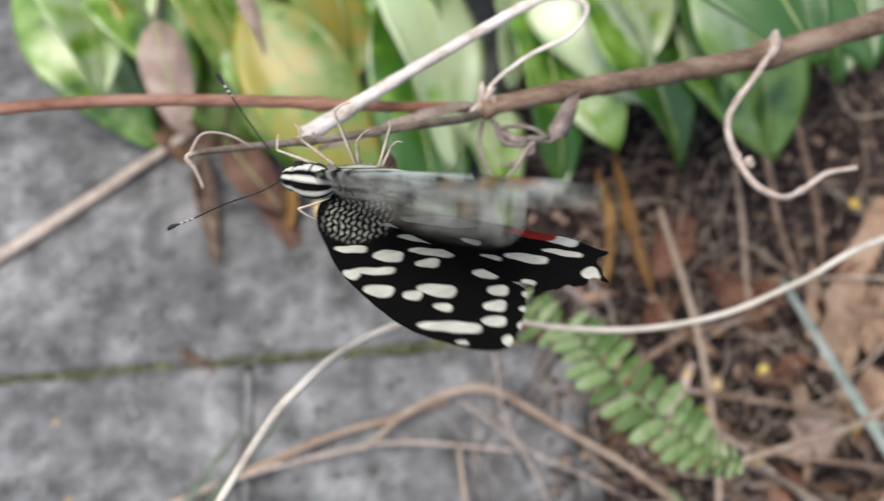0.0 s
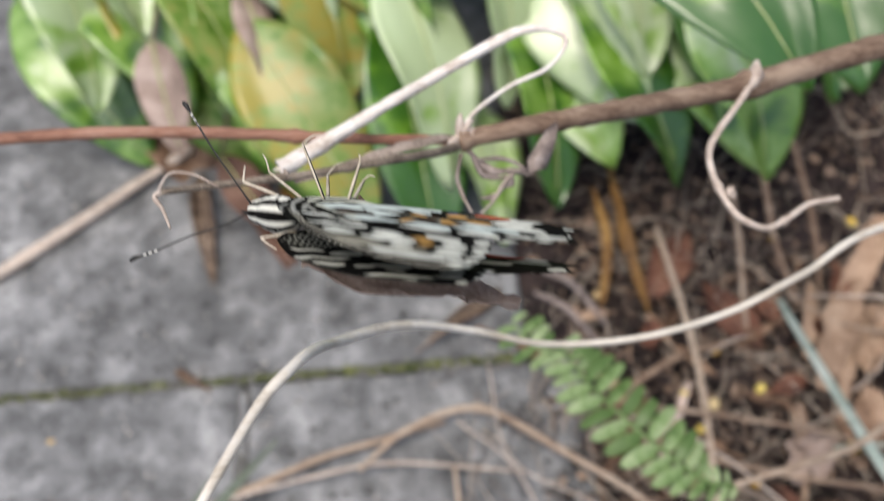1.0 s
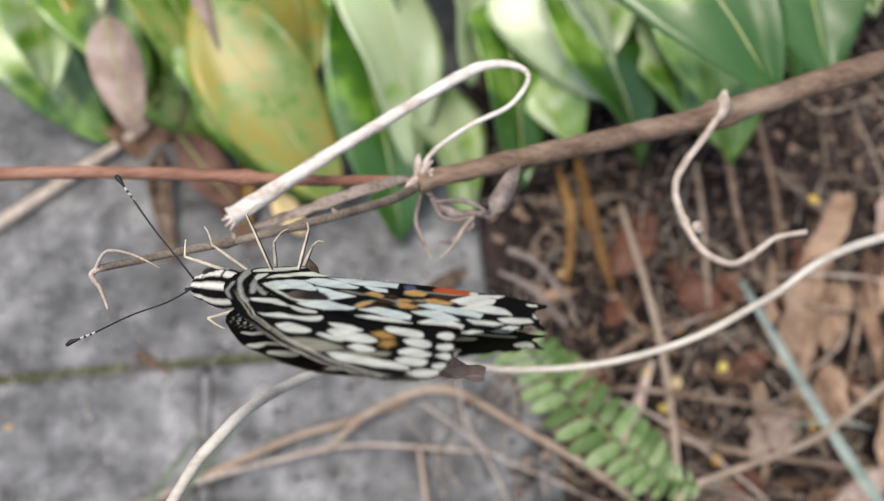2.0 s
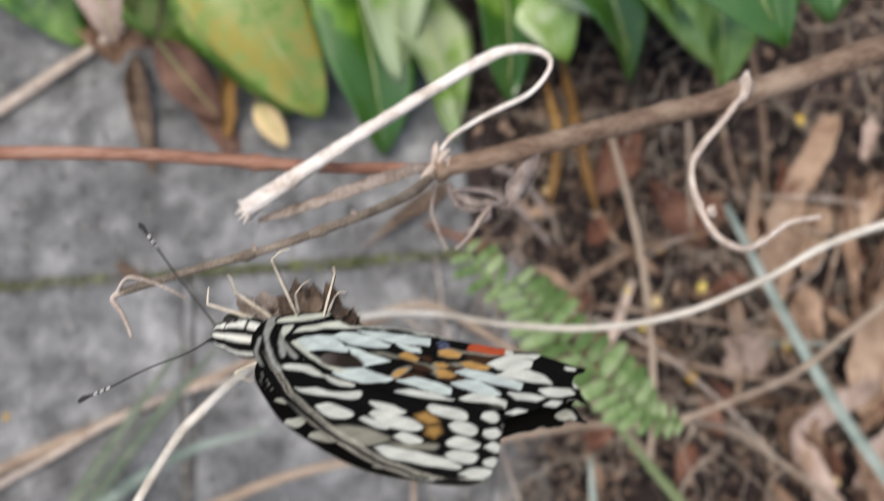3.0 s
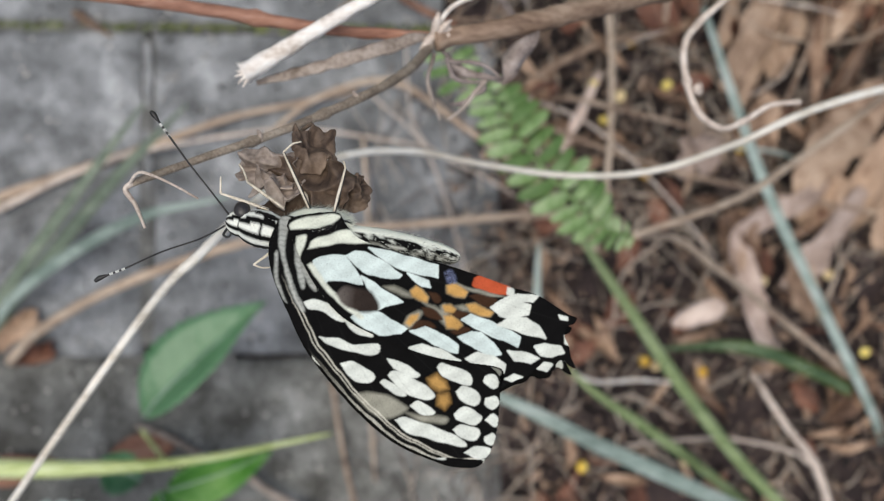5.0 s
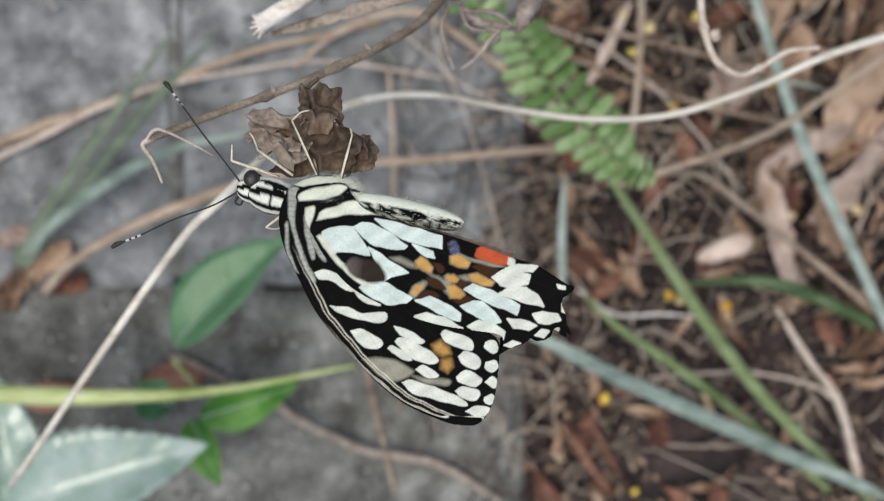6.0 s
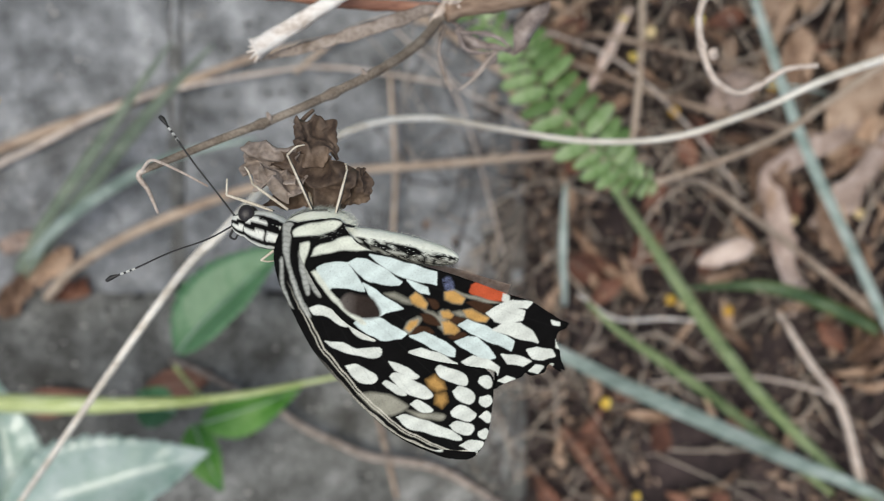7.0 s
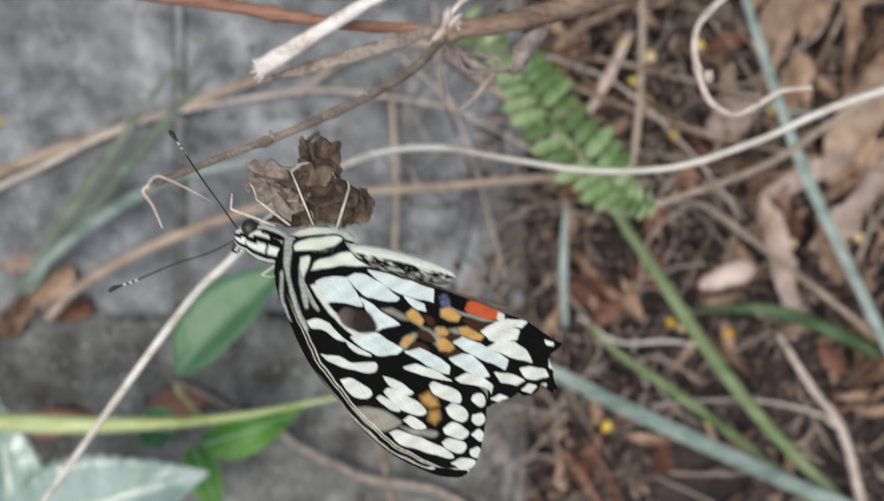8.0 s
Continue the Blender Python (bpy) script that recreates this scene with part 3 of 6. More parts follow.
    for i in range(23):
        for j in range(86):
            x, y = -0.05 + i * step, -0.4 + j * step
            if noise.noise(Vector((x * 22, y * 22, 4))) + 0.6 * noise.noise(Vector((x * 70, y * 70, 2))) + (x - 0.055) * 16 - max(0, y + 0.07) * 7 - max(0, -0.1 - y) * 20 > 0:
                faces.append((corner(i, j), corner(i + 1, j), corner(i + 1, j + 1), corner(i, j + 1)))
    tagged(soup("spilled_soil", verts, faces, WASHED), "thin film of brown soil washed over the slab edge", "soil", kind="stuff")


make_litter()


def dead_leaf(base, tip, width, material, roll=0, curl=0.6, seed=0, label="", arch=0.1, wave=0.12):
    ln = (Vector(tip) - Vector(base)).length
    v, f = leaf_geo(ln, width, 16, 8, 0.1, arch, wave, 0.9, 0, 0.0006, 6, curl, seed, 0.03)
    ob = soup("dead_leaf", v, f, material)
    ob.matrix_world = aim(base, tip, roll)
    midrib(ob, ln, width, arch, seed, 0.0006, DRYSTEM)
    return tagged(ob, label, "dead leaf", "dead leaves on the ground")


def make_dead_leaves():
    tan = "dry tan curled leaf lying on the litter"
    big = [
        ((0.33, 0.24, 0.016), (0.27, 0.09, 0.014), 0.05, DEADLEAF, 12, 0.5, 3),
        ((0.42, 0.25, 0.018), (0.35, 0.1, 0.014), 0.06, DEADLEAF, -10, 0.5, 4),
        ((0.47, 0.18, 0.02), (0.37, 0.03, 0.014), 0.05, DEADLEAF, 14, 0.6, 5),
        ((0.5, 0.08, 0.014), (0.42, -0.03, 0.012), 0.05, DEADLEAF, -12, 0.7, 8),
        ((0.26, 0.155, 0.012), (0.245, 0.06, 0.014), 0.028, DEADLEAF, 0, 0.8, 9),
        ((0.52, 0.3, 0.02), (0.5, 0.16, 0.02), 0.06, DEADLEAF, -6, 0.5, 11),
        ((0.14, 0.19, 0.012), (0.1, 0.13, 0.01), 0.026, DEADLEAF, 0, 0.9, 12),
    ]
    for b, t, w, m, r, c, s in big:
        dead_leaf(b, t, w, m, r, c, s, tan)
    rus = "russet brown dead leaf on damp soil"
    for b, t, w, r, s in (
        ((0.12, -0.03, 0.012), (0.165, -0.06, 0.012), 0.035, 5, 21), ((0.115, -0.17, 0.012), (0.165, -0.24, 0.012), 0.04, -8, 22),
        ((0.16, -0.14, 0.012), (0.13, -0.2, 0.012), 0.035, 10, 23), ((0.17, -0.05, 0.012), (0.2, 0.0, 0.014), 0.03, 0, 24),
        ((0.15, 0.25, 0.012), (0.2, 0.32, 0.014), 0.04, 10, 25), ((0.24, 0.2, 0.012), (0.2, 0.27, 0.014), 0.035, -14, 26),
        ((0.12, -0.26, 0.012), (0.09, -0.2, 0.02), 0.03, 0, 27), ((0.1446, -0.172, 0.016), (0.1733, -0.2276, 0.014), 0.024, 12, 28), ((0.13, -0.024, 0.016), (0.168, -0.045, 0.014), 0.026, -10, 29)):
        dead_leaf(b, t, w, RUSSET, r, 0.5, s, rus)
    dead_leaf((-0.31, 0.54, 0.02), (-0.235, 0.4, 0.016), 0.075, DEADLEAF, 4, 0.3, 31, "pinkish brown broad dead leaf on the concrete")
    dead_leaf((-0.205, 0.42, 0.02), (-0.1496, 0.295, 0.017), 0.034, BROWNLEAF, 0, 0.6, 32, "dark russet dead leaf on the concrete slab")
    dead_leaf((-0.248, 0.422, 0.018), (-0.2279, 0.28, 0.016), 0.03, CURLED, 0, 0.9, 33, "narrow dark curled dead leaf on the concrete")
    dead_leaf((-0.26, 0.222, 0.017), (-0.225, 0.2, 0.017), 0.02, DEADLEAF, 0, 1.0, 34, "small crumpled pinkish leaf in the mossy joint")
    dead_leaf((0.0, 0.24, 0.02), (0.07, 0.2, 0.018), 0.03, RUSSET, 6, 0.8, 35, "russet brown dead leaf on the slab edge")
    dead_leaf((-0.05, 0.22, 0.02), (0.03, 0.275, 0.02), 0.028, CURLED, 6, 1.0, 36, "dark shrivelled leaf on the slab edge")
    for i, (x, y, w, h, turn, m) in enumerate(((-0.3, -0.035, 0.055, 0.022, 35, DEADLEAF), (-0.325, -0.015, 0.04, 0.018, 20, PINKLEAF), (-0.285, -0.055, 0.04, 0.02, 10, RUSSET), (-0.33, -0.06, 0.045, 0.025, 60, DEADLEAF))):
        v, f = crumple_geo(w, h, 0.004, 26, 18, seed=i * 5.3 + 2, thick=0.0006)
        scrap = soup("dead_leaf", v, f, m)
        scrap.matrix_world = pose(x, y, 0.019, 8 - 5 * i, 6 * i - 8, turn)
        tagged(scrap, "torn brown leaf scrap on the concrete slab", "dead leaf", "dead leaves on the ground")
    dead_leaf((-0.23, -0.14, 0.018), (-0.17, -0.125, 0.018), 0.03, RUSSET, 5, 0.4, 38, "russet dead leaf on the concrete slab")
    dead_leaf((-0.33, -0.15, 0.018), (-0.26, -0.14, 0.018), 0.03, RUSSET, 0, 0.4, 39, "russet dead leaf on the concrete slab")


make_dead_leaves()


def twisted_leaf(points, width, rolls, material, label, cup=0.9, seed=0):
    """A long dry leaf wrung along its length: a cupped, ragged strip whose roll in degrees changes from point to point."""
    line = spline(points, 8)
    n, cols, verts, faces = len(line), 8, [], []
    for side in (0, 1):
        for i, c in enumerate(line):
            t = i / (n - 1)
            d = (line[min(i + 1, n - 1)] - line[max(i - 1, 0)]).normalized()
            s = d.cross(Vector((0, 0, 1))).normalized()
            u = s.cross(d)
            k = t * (len(rolls) - 1)
            q = min(int(k), len(rolls) - 2)
            a = radians(rolls[q] + (rolls[q + 1] - rolls[q]) * (k - q))
            w = width / 2 * min(1, math.sin(math.pi * (0.06 + 0.9 * t)) ** 0.5)
            for j in range(cols + 1):
                e = 2 * j / cols - 1
                rag = 1 + 0.28 * noise.noise(Vector((t * n * 0.35, e * 0.8, seed + 2))) * abs(e)
                b = e * cup * (0.7 + 0.5 * noise.noise(Vector((t * 5, 0, seed))))
                y, z = math.sin(b) * w * rag / max(cup, 0.3), (1 - math.cos(b)) * w / max(cup, 0.3)
                z += 0.06 * width * noise.noise(Vector((t * n * 0.5, e * 3, seed + 9))) - 0.0006 * side
                verts.append(c + s * (y * math.cos(a) - z * math.sin(a)) + u * (y * math.sin(a) + z * math.cos(a)))
    k, m = cols + 1, n * (cols + 1)
    for i in range(n - 1):
        for j in range(cols):
            a = i * k + j
            faces += [(a, a + 1, a + k + 1, a + k), (a + m, a + k + m, a + k + 1 + m, a + 1 + m)]
        for j in (0, cols):
            a = i * k + j
            faces.append((a, a + k, a + k + m, a + m) if j == 0 else (a + k, a, a + m, a + k + m))
    return tagged(soup("dead_leaf", verts, faces, material), label, "dead leaf", "dead leaves on the ground")


def make_twisted_leaves():
    twisted_leaf([(0.3589, 0.0848, 0.028), (0.343, 0.069, 0.03), (0.3026, 0.0495, 0.027), (0.2841, 0.0319, 0.026), (0.2945, 0.0047, 0.024), (0.2971, -0.0163, 0.026), (0.3024, -0.0422, 0.023), (0.3108, -0.0605, 0.022), (0.3092, -0.0807, 0.016)], 0.034, (5, -12, 12, 26, -8, 8, 22, 0, 10), PINKLEAF, "long wrung tan leaf lying on the litter", 0.8, 1)
    twisted_leaf([(0.3962, 0.0773, 0.022), (0.37, 0.0461, 0.024), (0.3528, 0.0205, 0.02), (0.3256, -0.0047, 0.016)], 0.036, (0, 25, -10, 15), PINKLEAF, "greyish pink dry leaf curled on the litter", 0.7, 2)
    twisted_leaf([(0.3647, 0.3068, 0.03), (0.3429, 0.2717, 0.03), (0.3233, 0.2489, 0.026), (0.309, 0.2232, 0.022), (0.2948, 0.1977, 0.018)], 0.042, (-30, -10, 20, 35, 10), DEADLEAF, "orange tan cupped dry leaf on the litter", 1.1, 3)
    twisted_leaf([(0.3993, 0.3054, 0.026), (0.393, 0.285, 0.028), (0.3852, 0.267, 0.022)], 0.018, (20, -20, 10), PINKLEAF, "narrow greyish dry leaf on the litter", 0.9, 4)
    twisted_leaf([(0.4258, 0.2892, 0.03), (0.42, 0.26, 0.032), (0.4126, 0.2335, 0.024)], 0.045, (10, 0, -15), DEADLEAF, "broad pale tan dry leaf on the litter", 0.6, 5)
    twisted_leaf([(0.3697, 0.2557, 0.032), (0.3522, 0.2067, 0.036), (0.3504, 0.1499, 0.03), (0.3497, 0.1222, 0.02)], 0.018, (40, -20, 30, 0), DEADLEAF, "narrow wrung tan leaf on the litter", 1.2, 6)
    twisted_leaf([(0.4031, 0.2482, 0.024), (0.3773, 0.2259, 0.034), (0.371, 0.2004, 0.022)], 0.045, (-20, 10, 30), DEADLEAF, "crumpled tan dry leaf on the litter", 0.9, 7)
    twisted_leaf([(0.4207, 0.166, 0.022), (0.4007, 0.1476, 0.026), (0.3765, 0.129, 0.026), (0.3565, 0.1108, 0.018)], 0.062, (0, 12, -6, 10), DEADLEAF, "large pale tan dry leaf on the litter", 0.6, 8)
    twisted_leaf([(0.2619, 0.1263, 0.022), (0.2615, 0.108, 0.026), (0.2607, 0.0891, 0.018)], 0.034, (10, -10, 20), PINKLEAF, "pinkish tan dry leaf on the litter", 0.8, 9)
    twisted_leaf([(0.315, 0.27, 0.024), (0.3098, 0.245, 0.03), (0.2965, 0.2, 0.018)], 0.03, (50, 20, 60), RUSSET, "rust brown dry leaf on its edge in the litter", 0.9, 10)
    heap = "broad pale buff leaf heaped on the litter"
    twisted_leaf([(0.3237, 0.2634, 0.022), (0.3095, 0.2246, 0.032), (0.2935, 0.1941, 0.032), (0.2785, 0.159, 0.02)], 0.046, (-12, 6, 14, 4), BUFFLEAF, heap, 0.7, 21)
    twisted_leaf([(0.291, 0.2545, 0.02), (0.2748, 0.2128, 0.034), (0.2704, 0.186, 0.022)], 0.022, (40, 25, 30), DEADLEAF, "narrow tan leaf on its edge in the litter", 0.9, 22)
    twisted_leaf([(0.395, 0.2495, 0.024), (0.374, 0.2254, 0.036), (0.3595, 0.1965, 0.024)], 0.034, (10, -10, 16), BUFFLEAF, heap, 0.8, 23)
    twisted_leaf([(0.4094, 0.1438, 0.022), (0.3752, 0.1194, 0.034), (0.3478, 0.0963, 0.036), (0.3372, 0.064, 0.022)], 0.056, (4, -8, 8, 0), BUFFLEAF, heap, 0.6, 24)
    twisted_leaf([(0.2533, 0.1224, 0.016), (0.2457, 0.1065, 0.022), (0.2425, 0.0858, 0.016)], 0.026, (0, 12, -6), PINKLEAF, "pinkish tan dry leaf on the litter", 0.7, 25)
    twisted_leaf([(0.3568, 0.2163, 0.022), (0.3357, 0.2081, 0.03), (0.3225, 0.1867, 0.018)], 0.026, (-30, 20, 40), BUFFLEAF, "small crumpled buff leaf on the litter", 1.0, 26)
    twisted_leaf([(0.1356, 0.384, 0.03), (0.1355, 0.3244, 0.045), (0.141, 0.2842, 0.035), (0.1507, 0.2401, 0.018)], 0.018, (0, 40, -20, 30), OCHREBLADE, "ochre yellow dead blade hanging under the shrub", 0.7, 11)
    twisted_leaf([(-0.1345, 0.4593, 0.06), (-0.1473, 0.4095, 0.06), (-0.1581, 0.3667, 0.05), (-0.163, 0.329, 0.025)], 0.028, (10, 30, 50, 20), OCHREBLADE, "orange brown curled leaf hanging from the shrub", 1.3, 14)
    twisted_leaf([(0.118, 0.36, 0.03), (0.122, 0.3, 0.04), (0.112, 0.25, 0.018)], 0.014, (20, -30, 20), OCHREBLADE, "brownish ochre dead blade under the shrub", 0.9, 12)
    twisted_leaf([(0.1393, 0.1086, 0.018), (0.1534, 0.1353, 0.022), (0.1736, 0.1747, 0.018)], 0.012, (0, 10, 0), POD, "pale buff strip of bark on the litter", 0.5, 13)


make_twisted_leaves()


def crumpled_leaves():
    """Larger broken, crumpled leaves heaped on the litter."""
    random.seed(29)
    spots = [(0.33, 0.2), (0.38, 0.14), (0.43, 0.2), (0.36, 0.07), (0.42, 0.05), (0.31, 0.13), (0.47, 0.1), (0.53, 0.2), (0.52, 0.0), (0.45, -0.05), (0.34, -0.005), (0.29, 0.03), (0.56, 0.24), (0.5, -0.14), (0.55, 0.1), (0.38, -0.1), (0.15, 0.22), (0.13, 0.05), (0.2, -0.18), (0.25, -0.24)]
    for i, (x, y) in enumerate(spots):
        big = i < 16
        w, h = (random.uniform(0.05, 0.085), random.uniform(0.022, 0.04)) if big else (0.03, 0.02)
        v, f = crumple_geo(w, h, 0.006 if big else 0.003, 26, 18, seed=i * 3.7 + 1, thick=0.0006)
        ob = soup("dead_leaf", v, f, DEADLEAF if big else RUSSET)
        ob.matrix_world = pose(x, y, 0.018, random.uniform(-18, 18), random.uniform(-18, 18), random.uniform(30, 100))
        tagged(ob, "broken crumpled tan leaf heaped on the litter" if big else "small crumpled russet leaf on the litter", "dead leaf", "dead leaves on the ground")


crumpled_leaves()


def scatter_dead_leaves():
    """Smaller fallen leaves, five shapes laid over the soil again and again."""
    random.seed(17)
    shapes = []
    for k in range(6):
        ln = (0.03, 0.04, 0.05, 0.035, 0.06, 0.045)[k]
        v, f = leaf_geo(ln, ln * (0.35, 0.45, 0.3, 0.5, 0.25, 0.4)[k], 12, 6, 0.15, 0.12, 0.2, 0.9, 0, 0.0005, 5, (0.6, 1.1, 1.6, 0.5, 1.8, 0.9)[k], 60 + k, 0.03)
        ob = soup("dead_leaf", v, f, DEADLEAF if k % 3 else RUSSET)
        shapes.append(tagged(ob, "small curled dry leaf on the litter" if k % 3 else "small russet dry leaf on the litter", "dead leaf", "dead leaves on the ground"))
    for i in range(150):
        x, y = random.uniform(0.11, 0.6), random.uniform(-0.33, 0.28)
        if i > 125:
            x, y = random.uniform(0.11, 0.26), random.uniform(-0.33, 0.3)
        elif i > 70:
            x, y = random.uniform(0.26, 0.6), random.uniform(-0.15, 0.27)
        m = Matrix.Translation((x, y, random.uniform(0.008, 0.016))) @ pose(0, 0, 0, random.uniform(-25, 25), random.uniform(-15, 15), random.uniform(0, 360))
        if i < 6:
            shapes[i].matrix_basis = m
        else:
            copy_thing(shapes[i % 6], m)


scatter_dead_leaves()


def make_petals():
    random.seed(3)
    spots = [(0.2919, 0.1118), (0.3564, -0.0249), (0.154, -0.1515), (0.2072, -0.0657), (0.217, -0.07), (0.256, -0.075), (0.2, 0.2), (0.11, 0.26), (0.27, 0.3), (0.34, 0.31), (0.19, 0.155), (0.176, 0.135), (0.395, -0.06), (0.365, 0.005), (0.43, -0.015), (0.23, 0.165), (0.24, -0.15), (0.29, -0.19), (0.18, -0.23), (0.31, 0.0), (0.21, 0.09), (0.168, 0.165)]
    bm = bmesh.new()
    bmesh.ops.create_icosphere(bm, subdivisions=2, radius=0.0045)
    for v in bm.verts:
        v.co.x *= 1.15
        v.co.z = max(v.co.z, -0.002) * 0.45 + 0.0012 * noise.noise(v.co * 300) - 0.08 * v.co.x
        v.co.y *= 1 + 0.2 * noise.noise(v.co * 150)
    first = tagged(part("petal", bm, PETAL), "small fallen yellow petal on the litter", "petal", "fallen petals")
    for i, (x, y) in enumerate(spots + [(-0.363, 0.1685), (-0.345, 0.1)]):
        m = Matrix.Translation((x, y, 0.018 if x > 0.09 else 0.0155)) @ pose(0, 0, 0, random.uniform(-18, 18), random.uniform(-18, 18), random.uniform(0, 360))
        if i == 0:
            first.matrix_basis = m
        else:
            q = copy_thing(first, m)
            q.scale = [random.uniform(0.55, 1.1) if i not in (1, 2) else 1.0] * 3
            if i % 3 == 1:
                q.data = q.data.copy()
                q.data.materials[0] = SEED
                tagged(q, "small pale buff seed on the litter", "seed", "fallen seeds")
                q.name = "seed"


make_petals()


def make_pod():
    v, f = tube_geo([(0.23, -0.0353, 0.02), (0.24, -0.032, 0.023), (0.253, -0.027, 0.023), (0.266, -0.022, 0.023), (0.2765, -0.0205, 0.02)], [0.002, 0.0075, 0.009, 0.0098, 0.0085, 0.002], sides=12, wobble=0.2, flat=0.6)
    tagged(soup("seed_pod", v, f, POD), "dry tan flattened seed pod on the litter", "seed pod")


make_pod()


def ground_stem(points, r, material, label, category="stalk", knots=(), name="dry_stalk"):
    v, f = tube_geo(points, r, sides=8, wobble=0.2, knots=knots)
    return tagged(soup(name, v, f, material), label, category)


def make_ground_stems():
    ground_stem([(-0.505, 0.287, 0.02), (-0.433, 0.329, 0.019), (-0.344, 0.389, 0.019), (-0.256, 0.449, 0.022)], [0.0065, 0.006, 0.005], TENDRIL, "thick bleached straw stalk lying on the concrete")
    ground_stem([(-0.42, 0.031, 0.02), (-0.366, 0.05, 0.02), (-0.294, 0.077, 0.021), (-0.2, 0.109, 0.024), (-0.135, 0.133, 0.024), (-0.085, 0.145, 0.022), (-0.029, 0.157, 0.022)], [0.005, 0.0045, 0.003, 0.002], DRYSTEM, "brown dry stalk lying across the concrete slab")
    ground_stem([(-0.42, 0.006, 0.02), (-0.362, 0.036, 0.024), (-0.31, 0.061, 0.026), (-0.25, 0.09, 0.028), (-0.2, 0.106, 0.03), (-0.13, 0.119, 0.03), (-0.07, 0.125, 0.026), (0.03, 0.112, 0.018)], [0.0036, 0.0028, 0.0018, 0.0014], TENDRIL, "pale split dry stalk on the concrete slab")
    ground_stem([(-0.3, -0.06, 0.03), (-0.267, -0.035, 0.06), (-0.212, -0.006, 0.08), (-0.14, 0.022, 0.08), (-0.08, 0.036, 0.08), (0.022, 0.044, 0.08), (0.112, 0.051, 0.08), (0.19, 0.05, 0.02)], [0.004, 0.004, 0.0032, 0.0028], DRYSTEM, "long brown arching dry stalk above the slab")
    ground_stem([(-0.1, 0.12, 0.03), (-0.06, 0.15, 0.03), (-0.0003, 0.1634, 0.03), (0.06, 0.125, 0.03), (0.12, 0.08, 0.03), (0.17, 0.03, 0.015)], [0.002, 0.003, 0.0032, 0.003, 0.002], DRYSTEM, "bent brown dry stalk at the slab edge", knots=(0.4,))
    ground_stem([(0.2975, -0.075, 0.017), (0.325, -0.12, 0.02), (0.35, -0.155, 0.02), (0.37, -0.22, 0.016)], [0.0024, 0.0034, 0.004], TENDRIL, "forked pale dry stalk on the litter")
    ground_stem([(0.19, -0.135, 0.014), (0.27, -0.13, 0.018), (0.325, -0.14, 0.022), (0.345, -0.152, 0.02)], [0.001, 0.0015, 0.002], TENDRIL, "forked pale dry stalk on the litter")
    ground_stem([(0.17, 0.32, 0.02), (0.18, 0.2, 0.03), (0.175, 0.09, 0.035), (0.165, 0.02, 0.02)], [0.003, 0.003, 0.0022], DRYSTEM, "straight greyish dry stalk over the litter")
    ground_stem([(0.1, 0.14, 0.02), (0.2, 0.1, 0.03), (0.3, 0.075, 0.03), (0.45, 0.05, 0.018)], [0.002, 0.0024, 0.002], DRYSTEM, "thin brown stalk across the litter")
    ground_stem([(0.09, 0.16, 0.02), (0.16, 0.13, 0.03), (0.22, 0.075, 0.03), (0.27, 0.02, 0.016)], [0.0009, 0.0012, 0.0008], TENDRIL, "thin pale stalk across the litter")
    ground_stem([(0.24, 0.27, 0.03), (0.3, 0.21, 0.035), (0.38, 0.2, 0.03), (0.45, 0.23, 0.02)], [0.0008, 0.0011, 0.0008], DRYSTEM, "thin pale curved stalk on the litter")
    ground_stem([(0.13, -0.06, 0.02), (0.16, -0.08, 0.03), (0.2, -0.08, 0.03), (0.24, -0.085, 0.016)], [0.0012, 0.0015, 0.001], STRAW, "thin pale stalk across the litter")
    ground_stem([(-0.2046, -0.1133, 0.02), (-0.1817, -0.1189, 0.03), (-0.1433, -0.1397, 0.03), (-0.1251, -0.1458, 0.03), (-0.0979, -0.1653, 0.03), (-0.0705, -0.1793, 0.03), (-0.0431, -0.1911, 0.03), (-0.0201, -0.195, 0.03), (0.0168, -0.2045, 0.025), (0.0688, -0.2375, 0.016)], [0.002, 0.003, 0.0036, 0.0034], GREYTAN, "brown dry stalk lying on the concrete slab")
    ground_stem([(-0.024, 0.12, 0.025), (-0.02, 0.04, 0.03), (-0.022, -0.04, 0.028), (-0.015, -0.16, 0.018)], [0.0016, 0.0018, 0.0015], DRYSTEM, "thin pale upright stalk over the slab")
    ground_stem([(0.07, -0.03, 0.02), (0.03, 0.1, 0.035), (-0.02, 0.155, 0.03)], [0.0008, 0.001, 0.0008], TENDRIL, "thin pale stalk over the slab edge")
    ground_stem([(0.01, 0.2, 0.03), (0.02, 0.12, 0.04), (0.075, 0.085, 0.03), (0.13, 0.055, 0.018)], [0.0008, 0.001, 0.0008], TENDRIL, "thin pale stalk over the slab edge")
    ground_stem([(-0.05, -0.08, 0.016), (-0.04, -0.14, 0.02), (-0.02, -0.23, 0.016)], [0.002, 0.002], DRYSTEM, "thin brown stalk on the concrete slab")

    ground_stem([(0.24, 0.35, 0.03), (0.2374, 0.3042, 0.03), (0.2299, 0.2391, 0.025), (0.2306, 0.2182, 0.016)], [0.0022, 0.0026, 0.002], DRYSTEM, "greyish dry stalk over the litter")
    ground_stem([(0.268, 0.42, 0.03), (0.2683, 0.3599, 0.035), (0.2668, 0.2904, 0.03), (0.2769, 0.2354, 0.016)], [0.003, 0.0032, 0.0025], DRYSTEM, "pale brown dry stalk under the shrub")
    ground_stem([(0.3045, 0.4, 0.03), (0.303, 0.3099, 0.03), (0.2979, 0.2442, 0.016)], [0.0028, 0.003, 0.0022], DRYSTEM, "brown dry stalk under the shrub")
